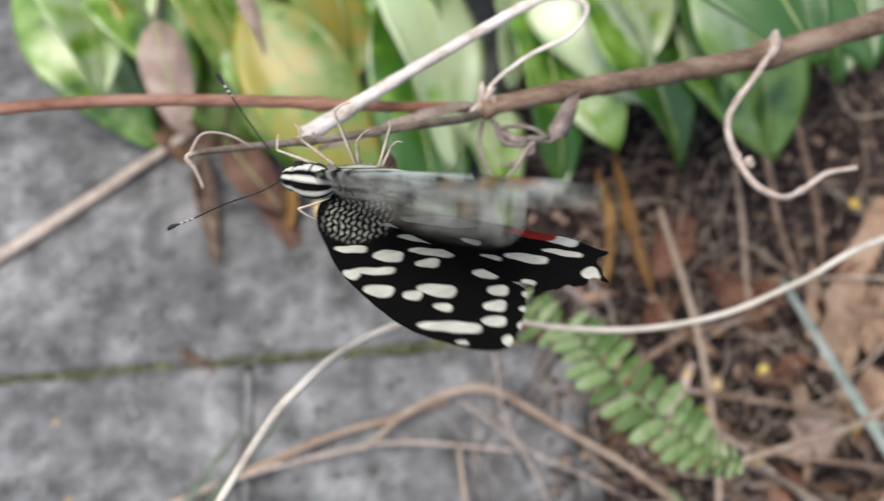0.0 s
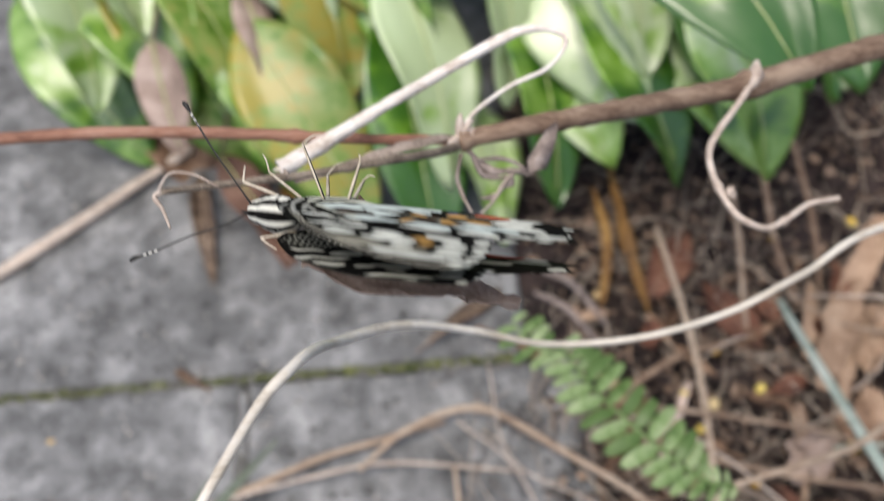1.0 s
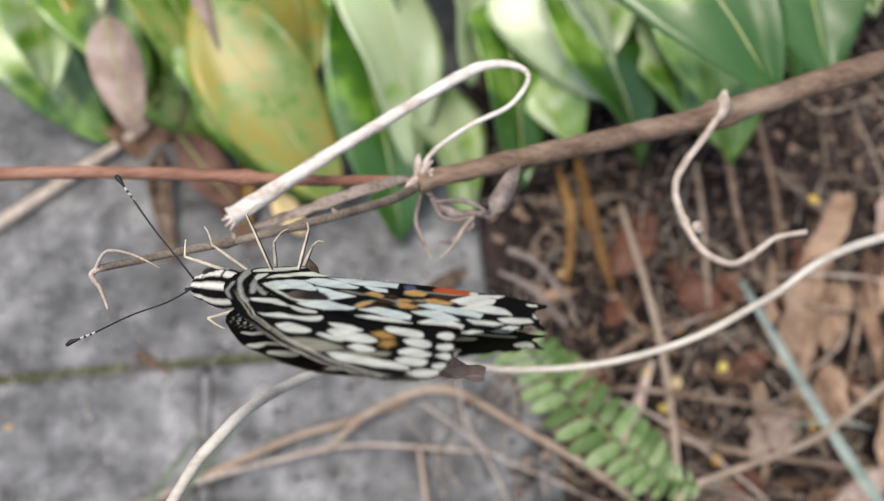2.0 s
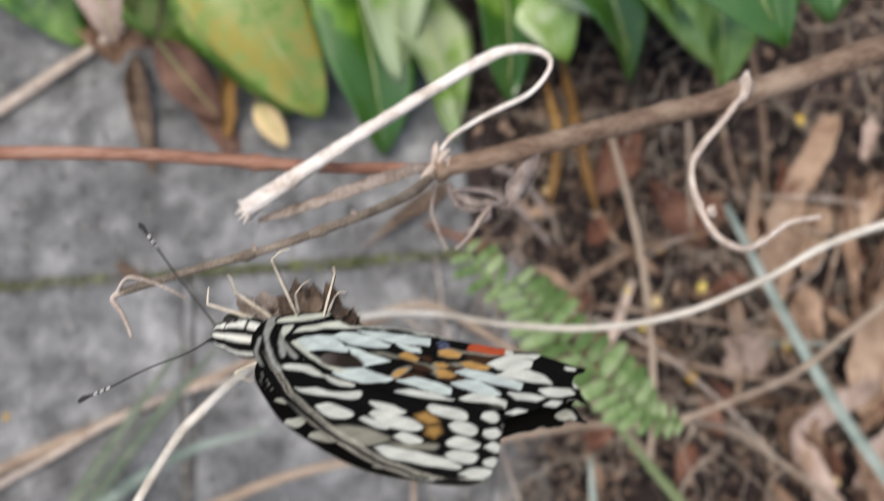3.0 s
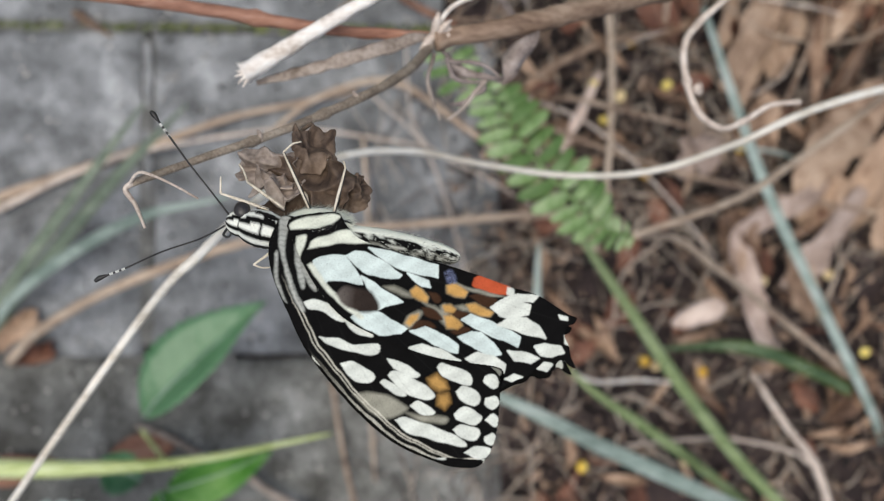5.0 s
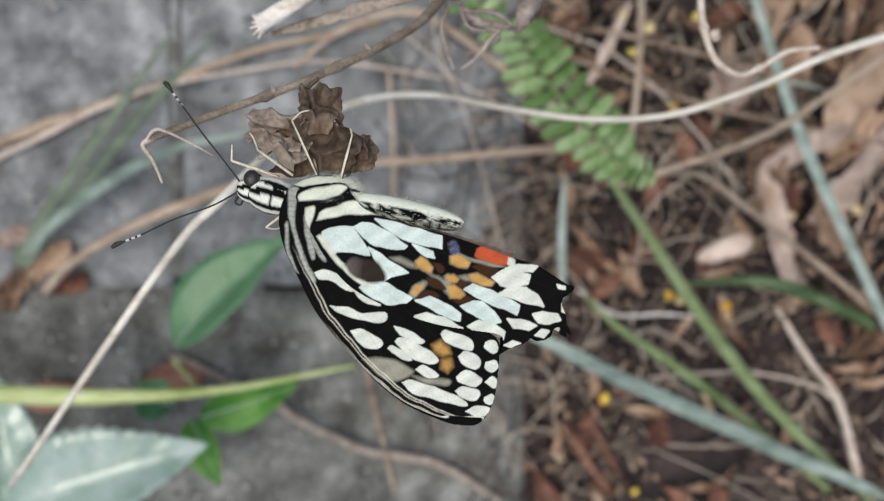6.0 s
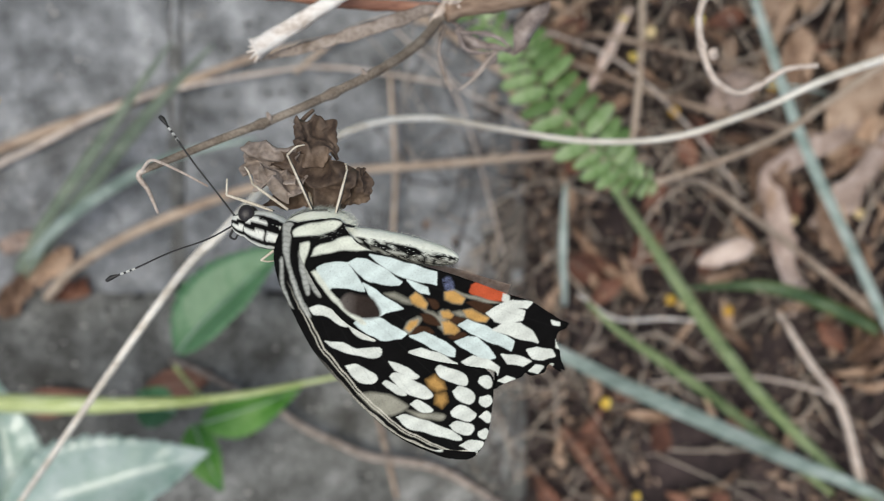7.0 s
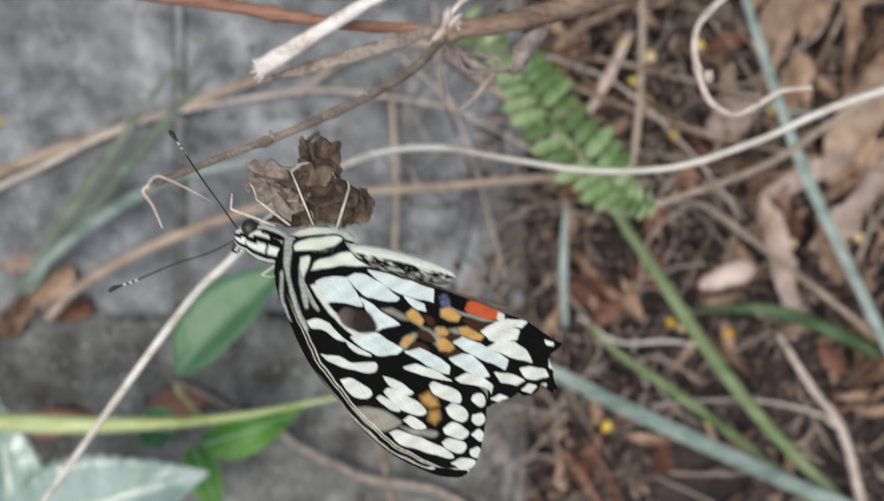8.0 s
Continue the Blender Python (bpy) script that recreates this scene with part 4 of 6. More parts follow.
    ground_stem([(0.0654, 0.2822, 0.03), (0.0885, 0.2666, 0.03), (0.1136, 0.2325, 0.016)], [0.003, 0.0035, 0.002], GREYTWIG, "grey dry stalk at the slab edge")
    ground_stem([(0.055, 0.262, 0.03), (0.08, 0.245, 0.03), (0.108, 0.212, 0.016)], [0.002, 0.003, 0.002], GREYTWIG, "grey dry stalk at the slab edge")
    for pts, r, m in (
        ([(0.27, 0.243, 0.02), (0.318, 0.2294, 0.042), (0.3617, 0.2222, 0.04), (0.4, 0.218, 0.016)], 0.0011, TENDRIL),
        ([(0.1861, 0.1945, 0.016), (0.2121, 0.2024, 0.036), (0.2342, 0.2119, 0.016)], 0.0011, TENDRIL),
        ([(0.2951, 0.1525, 0.016), (0.321, 0.168, 0.034), (0.3413, 0.1923, 0.016)], 0.001, TENDRIL),
        ([(0.3546, 0.2326, 0.016), (0.342, 0.194, 0.042), (0.331, 0.158, 0.03), (0.326, 0.14, 0.016)], 0.0024, DRYSTEM),
        ([(0.1302, 0.152, 0.016), (0.15, 0.1485, 0.036), (0.2086, 0.1341, 0.04), (0.2637, 0.1219, 0.034), (0.3, 0.114, 0.016)], 0.0022, DRYSTEM),
        ([(0.2735, 0.1134, 0.016), (0.3092, 0.1074, 0.034), (0.3385, 0.1042, 0.016)], 0.0016, GLAUCOUS),
    ):
        ground_stem(pts, [r * 0.8, r, r * 0.7], m, "dry stalk lying across the heaped leaves" if m is not GLAUCOUS else "short grey green stalk on the litter")
    ground_stem([(0.1196, 0.1713, 0.018), (0.1703, 0.1973, 0.024), (0.224, 0.2084, 0.016)], [0.003, 0.0036, 0.0025], BARK, "short brown twig on the litter")


make_ground_stems()


def grass_blade(points, width, material, label, tip=0.1, twist=0.0, fold=0.2):
    v, f = blade_geo(points, width, fold, tip=tip, twist=twist)
    blade = tagged(soup("grass_blade", v, f, material), label, "grass blade", "grass blades")
    tube("midrib", [Vector(p) + Vector((0, 0, 0.0003)) for p in points], [0.0002, 0.0004, 0.0005], YELLOWSTEM if material is LIGHTGRASS else GLAUCOUS, blade, sides=5, steps=6)
    return blade


def make_blades():
    grass_blade([(0.1193, 0.0535, 0.12), (0.15, 0.0112, 0.11), (0.1817, -0.0326, 0.1), (0.2175, -0.0791, 0.08), (0.2724, -0.1416, 0.05), (0.3312, -0.1965, 0.02), (0.396, -0.2507, -0.004)], 0.0098, LIGHTGRASS, "green grass blade leaning over the litter", 0.35)
    grass_blade([(0.0681, -0.0765, 0.16), (0.0913, -0.0876, 0.16), (0.1377, -0.1119, 0.15), (0.1824, -0.1339, 0.13), (0.2331, -0.1594, 0.1), (0.2916, -0.1893, 0.06), (0.3506, -0.2162, 0.03), (0.4157, -0.2485, -0.004)], 0.0115, GLAUCOUS, "grey green grass blade arching over the litter", 0.6)
    grass_blade([(0.123, -0.0595, 0.1), (0.1482, -0.0828, 0.1), (0.1846, -0.1077, 0.09), (0.2419, -0.1484, 0.06), (0.3035, -0.197, 0.03), (0.3547, -0.2368, 0.0)], 0.0078, LIGHTGRASS, "thin green grass blade over the litter", 0.3)
    grass_blade([(0.2271, 0.1999, 0.12), (0.2496, 0.1288, 0.12), (0.2843, 0.0563, 0.1), (0.3425, -0.0289, 0.06), (0.3962, -0.1044, 0.02), (0.42, -0.14, -0.004)], 0.0085, GLAUCOUS, "grey green grass blade arching over the litter", 0.6)
    grass_blade([(0.2105, -0.0536, 0.05), (0.2666, -0.0509, 0.08), (0.3362, -0.0734, 0.05), (0.3964, -0.0998, 0.01)], 0.0105, DARKGRASS, "green grass blade arching to the soil", 0.15)
    grass_blade([(-0.1132, 0.0581, 0.14), (-0.1727, 0.046, 0.13), (-0.2321, 0.0207, 0.1), (-0.2826, -0.0068, 0.06), (-0.3195, -0.0327, 0.018)], 0.009, GLAUCOUS, "pale green grass blade arching over the concrete", 0.3)
    grass_blade([(-0.15, 0.13, 0.1), (-0.2, 0.08, 0.09), (-0.26, 0.02, 0.06), (-0.33, -0.05, 0.014)], 0.0095, MUTED, "pale green grass blade arching over the concrete", 0.2)
    grass_blade([(-0.19, 0.14, 0.06), (-0.24, 0.07, 0.06), (-0.3, 0.0, 0.03), (-0.33, -0.04, 0.014)], 0.0095, MUTED, "pale green grass blade arching over the concrete", 0.2)
    grass_blade([(0.115, 0.03, 0.05), (0.113, -0.02, 0.05), (0.12, -0.07, 0.014)], 0.006, GLAUCOUS, "short grey green blade beside the slab", 0.5)


make_blades()


def make_green_stem():
    v, f = tube_geo([(-0.4, -0.11, 0.22), (-0.2761, -0.1027, 0.25), (-0.2441, -0.1031, 0.25), (-0.1798, -0.1047, 0.25), (-0.1171, -0.103, 0.24), (-0.0387, -0.0919, 0.22)], [0.006, 0.006, 0.0055, 0.003, 0.001], sides=8, wobble=0.1)
    tagged(soup("green_stem", v, f, YELLOWSTEM), "pale yellow green plant stem above the slab", "stem")


make_green_stem()


# ---- small plant with toothed leaves growing by the slab ----
def make_small_plant():
    root = tagged(new("seedling"), "small green plant with toothed leaves by the slab", "plant")
    root.location = (-0.17, -0.15, 0.012)
    def at(p):
        return Vector(p) - root.location
    stem = tube("stem", [at((-0.17, -0.15, 0.01)), at((-0.168, -0.13, 0.08)), at((-0.17, -0.1, 0.14))], [0.0022, 0.0015], YELLOWSTEM, root)
    tube("stem", [at((-0.3, -0.24, 0.01)), at((-0.295, -0.225, 0.1)), at((-0.272, -0.193, 0.185))], [0.0022, 0.0014], YELLOWSTEM, root)
    for i, (b, t, w, roll) in enumerate((
        ((-0.1675, -0.0905, 0.145), (-0.0895, -0.0115, 0.15), 0.046, -30), ((-0.162, -0.148, 0.1), (-0.088, -0.124, 0.1), 0.03, 10),
        ((-0.272, -0.193, 0.185), (-0.1403, -0.1465, 0.19), 0.062, -16), ((-0.265, -0.2, 0.18), (-0.272, -0.1, 0.19), 0.05, 20),
        ((-0.17, -0.15, 0.09), (-0.148, -0.2, 0.1), 0.026, 0), ((-0.18, -0.14, 0.1), (-0.21, -0.125, 0.1), 0.03, 0))):
        v, f = leaf_geo((Vector(t) - Vector(b)).length, w, 64, 10, 0.62, 0.05 if i == 0 else 0.08, 0.03, 0.72 if i in (0, 2) else 0.66, 15, 0.0005, 8, 0, i, 0.02, 0.95)
        # leaves 2 and 3, ribs too, have the sheen in their colour
        lf = soup("leaf", v, f, SHEENLEAF if i in (2, 3) else FRESHLEAF if i in (1, 4) else SMALLLEAF, root)
        lf.matrix_local = aim(at(b), at(t), roll)
        midrib(lf, (Vector(t) - Vector(b)).length, w, 0.08, i, 0.0008, SHEENLEAF if i in (2, 3) else GLAUCOUS)


make_small_plant()


# ---- fern frond ----
def make_fern(axis, count, size, label, seed=0):
    random.seed(40 + seed)
    root = tagged(new("fern_frond"), label, "fern")
    base = Vector(axis[-1])
    root.location = base
    pts = [Vector(p) - base for p in axis]
    tube("rachis", pts, [0.0007, 0.001, 0.0012], FERN, root)
    line = spline(pts, 12)
    v, f = leaf_geo(0.0195 * size, 0.0076 * size, 10, 4, 0.1, 0.1, 0.04, 0.8, 0, 0.0003, 4, 0, 3, 0.02, 0.42)
    me = None
    for i in range(count):
        t = i / (count - 1)
        k = t * (len(line) - 2)
        c = line[int(k)].lerp(line[int(k) + 1], k - int(k))
        d = (line[int(k) + 1] - line[int(k)]).normalized()
        s = d.cross(Vector((0, 0, 1))).normalized()
        g = (0.75 + 0.35 * math.sin(math.pi * min(1, t * 1.15))) * (1 - 0.45 * max(0, t - 0.75) / 0.25)
        for side in (-1, 1):
            if me is None:
                ob = soup("leaflet", v, f, FERN, root)
                me = ob.data
            else:
                ob = new("leaflet", me)
                ob.parent = root
            tip = c + s * side * 0.017 - d * 0.004 + Vector((0, 0, random.uniform(-0.001, 0.004)))
            ob.matrix_local = aim(c + d * 0.002 * side, tip, random.uniform(-25, 25)) @ Matrix.Scale(g * random.uniform(0.9, 1.1), 4)
    return root


make_fern([(0.0451, 0.0864, 0.35), (0.0546, 0.0697, 0.35), (0.0691, 0.051, 0.35), (0.086, 0.0332, 0.35), (0.0993, 0.0219, 0.348), (0.1122, 0.0185, 0.347)], 16, 0.88, "green fern frond with small oval leaflets")
make_fern([(0.0234, 0.1107, 0.33), (0.0321, 0.0962, 0.335), (0.0445, 0.087, 0.348)], 5, 0.7, "paler small fern frond above the slab edge", 1)


def make_stalks():
    ground_stem([(0.1122, 0.0188, 0.347), (0.1447, 0.0287, 0.33), (0.1852, 0.043, 0.3), (0.2222, 0.0637, 0.28), (0.32, 0.12, 0.2), (0.45, 0.2, 0.01)], [0.0016, 0.002, 0.002, 0.0024], DRYSTEM, "thin dry brown stalk holding a fern frond")
    ground_stem([(0.1122, 0.0188, 0.347), (0.1639, 0.0226, 0.25), (0.2043, 0.0076, 0.2), (0.2811, -0.0232, 0.1), (0.3459, -0.0603, 0.05), (0.4015, -0.0926, 0.0)], [0.0016, 0.002, 0.0026, 0.003], DRYSTEM, "thin dry brown stalk leaning to the soil")


make_stalks()


# ---- broad-leaved shrub behind ----
def make_shrub():
    root = tagged(new("shrub"), "leafy green shrub with broad glossy leaves, some yellowing", "shrub")
    base = Vector((0.02, 0.95, 0.0))
    root.location = base
    random.seed(21)
    # leaves along the front by their tips and kind, then tiers behind them
    tips = [
        (-0.26, 0.46, 0.07, 1), (-0.185, 0.39, 0.06, 2), (-0.11, 0.33, 0.06, 2), (-0.075, 0.315, 0.08, 1), (-0.018, 0.29, 0.05, 0),
        (0.05, 0.31, 0.06, 0), (0.095, 0.325, 0.07, 0), (0.13, 0.35, 0.09, 0), (0.2, 0.335, 0.08, 0), (0.28, 0.345, 0.06, 0), (0.345, 0.4, 0.1, 0),
        (0.134, 0.1288, 0.5, 0), (0.203, 0.197, 0.4, 0), (-0.29, 0.42, 0.05, 0), (-0.22, 0.43, 0.1, 1), (-0.14, 0.37, 0.09, 0), (0.005, 0.34, 0.1, 0), (0.15, 0.37, 0.12, 0), (0.24, 0.38, 0.1, 0), (0.41, 0.43, 0.13, 0), (0.47, 0.44, 0.16, 0), (0.3, 0.4, 0.16, 0),
        (-0.223, 0.357, 0.15, 5), (-0.144, 0.418, 0.14, 5), (-0.165, 0.335, 0.05, 3), (-0.11, 0.31, 0.04, 4)]
    for tier in range(5):
        for k in range(11):
            x = -0.285 + 0.067 * k + 0.03 * (tier % 2) + random.uniform(-0.02, 0.02)
            mood = random.random()
            kind = 1 if x < -0.18 and mood < 0.4 else 2 if x < -0.05 and mood < 0.5 else 0
            tips.append((x, 0.415 + 0.052 * tier + 0.09 * max(0, -x - 0.15) + random.uniform(-0.015, 0.015), 0.12 + 0.036 * tier + random.uniform(-0.01, 0.02), kind))
    # extra high leaves on the right, mostly unseen, added to shade the litter
    for k in range(8):
        tips.append((0.38 + 0.03 * k, 0.53 + 0.04 * (k % 3), 0.27 + 0.02 * k, 0))
    tips += [(0.222, 0.25, 0.22, 0), (0.3, 0.33, 0.2, 0)]
    for i, (x, y, z, kind) in enumerate(tips):
        tip = Vector((x, y, z)) - base
        ln = random.uniform(0.17, 0.23) if kind < 3 else 0.105 if kind == 5 else 0.085 if x < -0.16 else 0.045
        d = Vector((random.uniform(-0.65, -0.15), 0.88, random.uniform(0.15, 0.45))).normalized()
        if i in (11, 12):
            ln, d = 0.16, Vector((-0.5 if i == 11 else -0.1, 0.85, 0.1)).normalized()
        bs = tip + d * ln
        v, f = leaf_geo(ln, ln * random.uniform(0.38, 0.5), 22, 12, 0.12, 0.1, 0.07, 0.8, 0, 0.0006, 9, 0, i, 0.025, 0.72)
        lf = soup("leaf", v, f, (BROADLEAF, YELLOWLEAF, YELLOWLEAF if i < 4 or i % 3 else BROADLEAF, BROWNLEAF, SEED, PINKLEAF)[kind], root)
        roll = random.uniform(-42, 42)
        lf.matrix_local = aim(bs, tip, 8 if i in (11, 12) else roll)
        midrib(lf, ln, ln * 0.4, 0.1, i, 0.0012, YELLOWSTEM)
        if i < 11 or i > 12:
            c = Vector((x * 0.75 - 0.02 - base.x, (y + 1.1) / 2 + 0.1 - base.y, z * 0.8 + 0.1))
            tube("branch", [bs, bs.lerp(c, 0.5) + Vector((0, 0, 0.01)), c, Vector((0.3 * x, 0.12, 0.03)), Vector((0.1 * x, 0, -0.01))], [0.0012, 0.002, 0.003, 0.004, 0.005], BARK, root, sides=6, steps=4)
        else:
            tube("branch", [bs, bs + Vector((-0.02, 0.12, 0.03)), bs + Vector((-0.05, 0.4, -0.1)), Vector((0.03, 0.02, 0.2)), Vector((0.01, 0, -0.01))], [0.0012, 0.002, 0.003, 0.004, 0.005], BARK, root, sides=6, steps=4)


make_shrub()


# ---- the dry climbing stems in front ----
def make_vine():
    root = tagged(new("dry_vine"), "dry brown climbing stem with side twigs and curling tendrils", "vine")
    base = Vector((0.42, 0.2, 0.0))
    root.location = base
    def at(pts):
        return [Vector(p) - base for p in pts]
    main = tube("main_stem", at([(0.005, 0.0448, 0.6008), (0.0204, 0.0475, 0.6), (0.0401, 0.054, 0.5935), (0.0592, 0.0605, 0.587), (0.0776, 0.0652, 0.5835), (0.116, 0.078, 0.577), (0.2, 0.11, 0.55), (0.33, 0.16, 0.42), (0.4, 0.19, 0.2), (0.42, 0.2, -0.01)]), [0.0019, 0.0023, 0.0025, 0.0027, 0.003, 0.0035, 0.004, 0.0045, 0.005], BARK, root, sides=12, wobble=0.22, knots=(0.005, 0.44), steps=12)
    tube("side_stem", at([(0.0045, 0.0452, 0.6005), (-0.0146, 0.0455, 0.6035), (-0.0311, 0.0478, 0.6038), (-0.0549, 0.0513, 0.6038), (-0.0838, 0.0539, 0.6038), (-0.1186, 0.0568, 0.6), (-0.2, 0.07, 0.58)]), [0.0011, 0.0013, 0.0014, 0.0015, 0.0016], REDBARK, root, "reddish brown dry side stem", sides=10, wobble=0.2, knots=(0.33,), steps=12)
    tube("twig", at([(0.0044, 0.0434, 0.6008), (-0.0003, 0.0362, 0.6101), (-0.0067, 0.0303, 0.6182), (-0.015, 0.0248, 0.6254), (-0.0243, 0.0195, 0.6322), (-0.0341, 0.0146, 0.6394), (-0.044, 0.0094, 0.6469)]), [0.0011, 0.00095, 0.00082, 0.0007, 0.0006], TWIGBARK, root, "thin grey brown twig", sides=12, wobble=0.1, knots=(0.52, 0.72), steps=12)
    tube("hook", at([(-0.0438, 0.0095, 0.6468), (-0.0449, 0.0084, 0.6469), (-0.0434, 0.0061, 0.6469), (-0.0419, 0.0025, 0.6469)]), [0.0005, 0.0004, 0.0002], TENDRIL, root, "pale hooked twig end", wobble=0.2)
    tube("tendril", at([(-0.0446, 0.009, 0.6466), (-0.0424, 0.0107, 0.6492), (-0.0398, 0.0101, 0.6512), (-0.0362, 0.0084, 0.6522), (-0.033, 0.0066, 0.6512)]), [0.0003, 0.00022, 0.00015], TENDRIL, root, "thin pale tendril", wobble=0.2)
    tube("broken_stem", at([(-0.0325, 0.0347, 0.6112), (-0.03, 0.0362, 0.6112), (-0.0183, 0.0435, 0.6112), (-0.0022, 0.0532, 0.6112), (0.0155, 0.0632, 0.6112), (0.0225, 0.0656, 0.6112), (0.0285, 0.0652, 0.61), (0.0301, 0.0622, 0.6092), (0.0256, 0.0575, 0.6072), (0.0172, 0.0537, 0.6072), (0.0089, 0.0512, 0.602), (0.005, 0.0462, 0.6008)]), [0.0025, 0.0019, 0.0014, 0.0012, 0.0012, 0.0008, 0.0006, 0.0005, 0.0005, 0.0005, 0.0005], STRAW, root, "bleached broken stem with a frayed end", sides=10, wobble=0.22, steps=10)
    v, f = tube_geo(at([(-0.0305, 0.0339, 0.607), (-0.0236, 0.0357, 0.607), (-0.0155, 0.038, 0.607), (-0.0074, 0.0407, 0.6065), (0.0002, 0.0437, 0.604), (0.0046, 0.0452, 0.6015)]), [0.0006, 0.0011, 0.0013, 0.0016, 0.0013, 0.0007], sides=12, wobble=0.5, flat=0.22, steps=12)
    tagged(soup("papery_sheath", v, f, GREYTAN, root), "torn brownish papery sheath at the joint")
    for p in ((-0.0105, 0.028, 0.6215), (-0.0262, 0.0187, 0.6336)):
        c = Vector(p)
        tube("node_scale", at([c + Vector((-0.0004, 0.0012, 0.0004)), c + Vector((0.0, 0.0004, 0.0006)), c + Vector((0.0004, -0.0008, 0.0004))]), [0.0002, 0.0005, 0.0002], GREYTAN, root, "pale scale on a twig joint", sides=6, wobble=0.3)
    for i, (dx, dy, dz) in enumerate(((-0.0016, -0.0024, 0.0003), (-0.0008, -0.0030, -0.0004), (-0.0022, -0.0012, 0.0007), (-0.0020, 0.0002, -0.0005))):
        s = Vector((-0.0318, 0.0352, 0.6112))
        tube("splinter", at([s + Vector((0.004, 0.0025, dz)), s + Vector((0.001, 0.0, dz)), s + Vector((dx, dy, dz))]), [0.0008, 0.0006, 0.00015], STRAW, root, sides=6)
    tube("curl", at([(0.0772, 0.0645, 0.5872), (0.0732, 0.0598, 0.5845), (0.0672, 0.054, 0.579), (0.0652, 0.0492, 0.5765), (0.0664, 0.0418, 0.5747), (0.0698, 0.0345, 0.5735), (0.0758, 0.0314, 0.5718), (0.0809, 0.0331, 0.5712), (0.088, 0.0372, 0.5712), (0.0956, 0.0381, 0.5712)]), [0.0008, 0.0009, 0.0009, 0.0008, 0.0006], TENDRIL, root, "pale curling tendril", wobble=0.25, knots=(0.44, 0.78), steps=10)
    tube("knot", at([(0.0785, 0.069, 0.587), (0.0778, 0.066, 0.5875), (0.0768, 0.0635, 0.587), (0.0755, 0.0625, 0.5855)]), [0.0008, 0.0017, 0.0014, 0.0009], TENDRIL, root, "pale swollen joint at the tendril's base", wobble=0.4)
    bm = bmesh.new()
    bmesh.ops.create_icosphere(bm, subdivisions=3, radius=0.0013)
    for v in bm.verts:
        v.co *= 1 + 0.5 * noise.noise(v.co * 900)
        v.co += Vector((0.0692, 0.0402, 0.5748)) - base
    part("bud", bm, TENDRIL, root, "pale dry bud on the tendril")
    random.seed(8)
    node = Vector((0.005, 0.045, 0.6015))
    for i in range(5):
        a = random.uniform(0, 6.3)
        tip = node + Vector((math.cos(a) * 0.005, math.sin(a) * 0.004, random.uniform(-0.002, 0.004)))
        tube("scale_bract", at([node, node.lerp(tip, 0.6) + Vector((0, 0, 0.001)), tip]), [0.0012, 0.0008, 0.0002], TENDRIL, root, "pale papery bract at the joint", sides=6, wobble=0.3)
    strands = (
        [(0.006, 0.043, 0.6), (0.0114, 0.0394, 0.597), (0.0158, 0.0376, 0.5975), (0.0197, 0.0362, 0.598)],
        [(0.0075, 0.041, 0.6), (0.0092, 0.0374, 0.598), (0.0127, 0.0366, 0.597), (0.0165, 0.0368, 0.598)],
        [(0.0162, 0.0368, 0.5978), (0.0139, 0.0345, 0.598), (0.0118, 0.0318, 0.597), (0.0104, 0.0305, 0.596), (0.0081, 0.029, 0.595)],
        [(0.0052, 0.042, 0.6), (0.0038, 0.0372, 0.598), (0.0044, 0.034, 0.597), (0.0053, 0.0313, 0.597), (0.0064, 0.0287, 0.596)],
        [(0.008, 0.0405, 0.599), (0.0125, 0.0402, 0.5995), (0.0162, 0.0394, 0.599), (0.019, 0.0375, 0.598)],
    )
    for i, pts in enumerate(strands):
        tube("withered_strand", at(pts), [0.0004, 0.00055, 0.00045, 0.00025], GREYTAN if i in (2, 3) else GREYTWIG, root, "withered grey strand below the joint", sides=7, wobble=0.4)
    # shrivelled leaves hanging below the joint
    for i, (p, w, c) in enumerate(((((0.0193, 0.0358, 0.5978), (0.0262, 0.0468, 0.599)), 0.0072, 1.5), (((0.007, 0.0415, 0.6), (0.0186, 0.0362, 0.597)), 0.0046, 2.6), (((0.0155, 0.0372, 0.598), (0.0098, 0.0308, 0.596)), 0.003, 2.4))):
        v, f = leaf_geo((Vector(p[1]) - Vector(p[0])).length, w, 20, 10, 0.2, 0.2, 0.3, 0.9, 0, 0.0003, 8, c, 50 + i, 0.12)
        lf = soup("shrivelled_leaf", v, f, GREYTWIG, root)
        lf.matrix_local = aim(Vector(p[0]) - base, Vector(p[1]) - base, (190, 160, 240)[i])
        tagged(lf, "grey brown shrivelled leaf")


make_vine()


def make_arching_stem():
    pivot = Vector((0.13, 0.047, 0.53))
    pts = [(-0.1169, -0.0787, 0.5285), (-0.0603, -0.0143, 0.58), (-0.0441, 0.001, 0.5913), (-0.0324, 0.0172, 0.5655), (-0.016, 0.0284, 0.5447), (0.0029, 0.0322, 0.5277), (0.0235, 0.0299, 0.5181), (0.0472, 0.0261, 0.5227), (0.0699, 0.0264, 0.5307), (0.093, 0.0335, 0.5327), (0.1358, 0.0502, 0.5239), (0.28, 0.09, 0.44), (0.4, 0.12, 0.2), (0.43, 0.13, -0.03)]
    v, f = tube_geo([Vector(p) - pivot for p in pts], [0.0009, 0.00105, 0.0011, 0.0009, 0.00095, 0.001, 0.0016, 0.002], sides=10, steps=14, wobble=0.08)
    ob = tagged(soup("arching_stem", v, f, PALESTEM), "long pale straw-coloured arching stem", "stem")
    ob.location = pivot
    return ob


arching_stem = make_arching_stem()


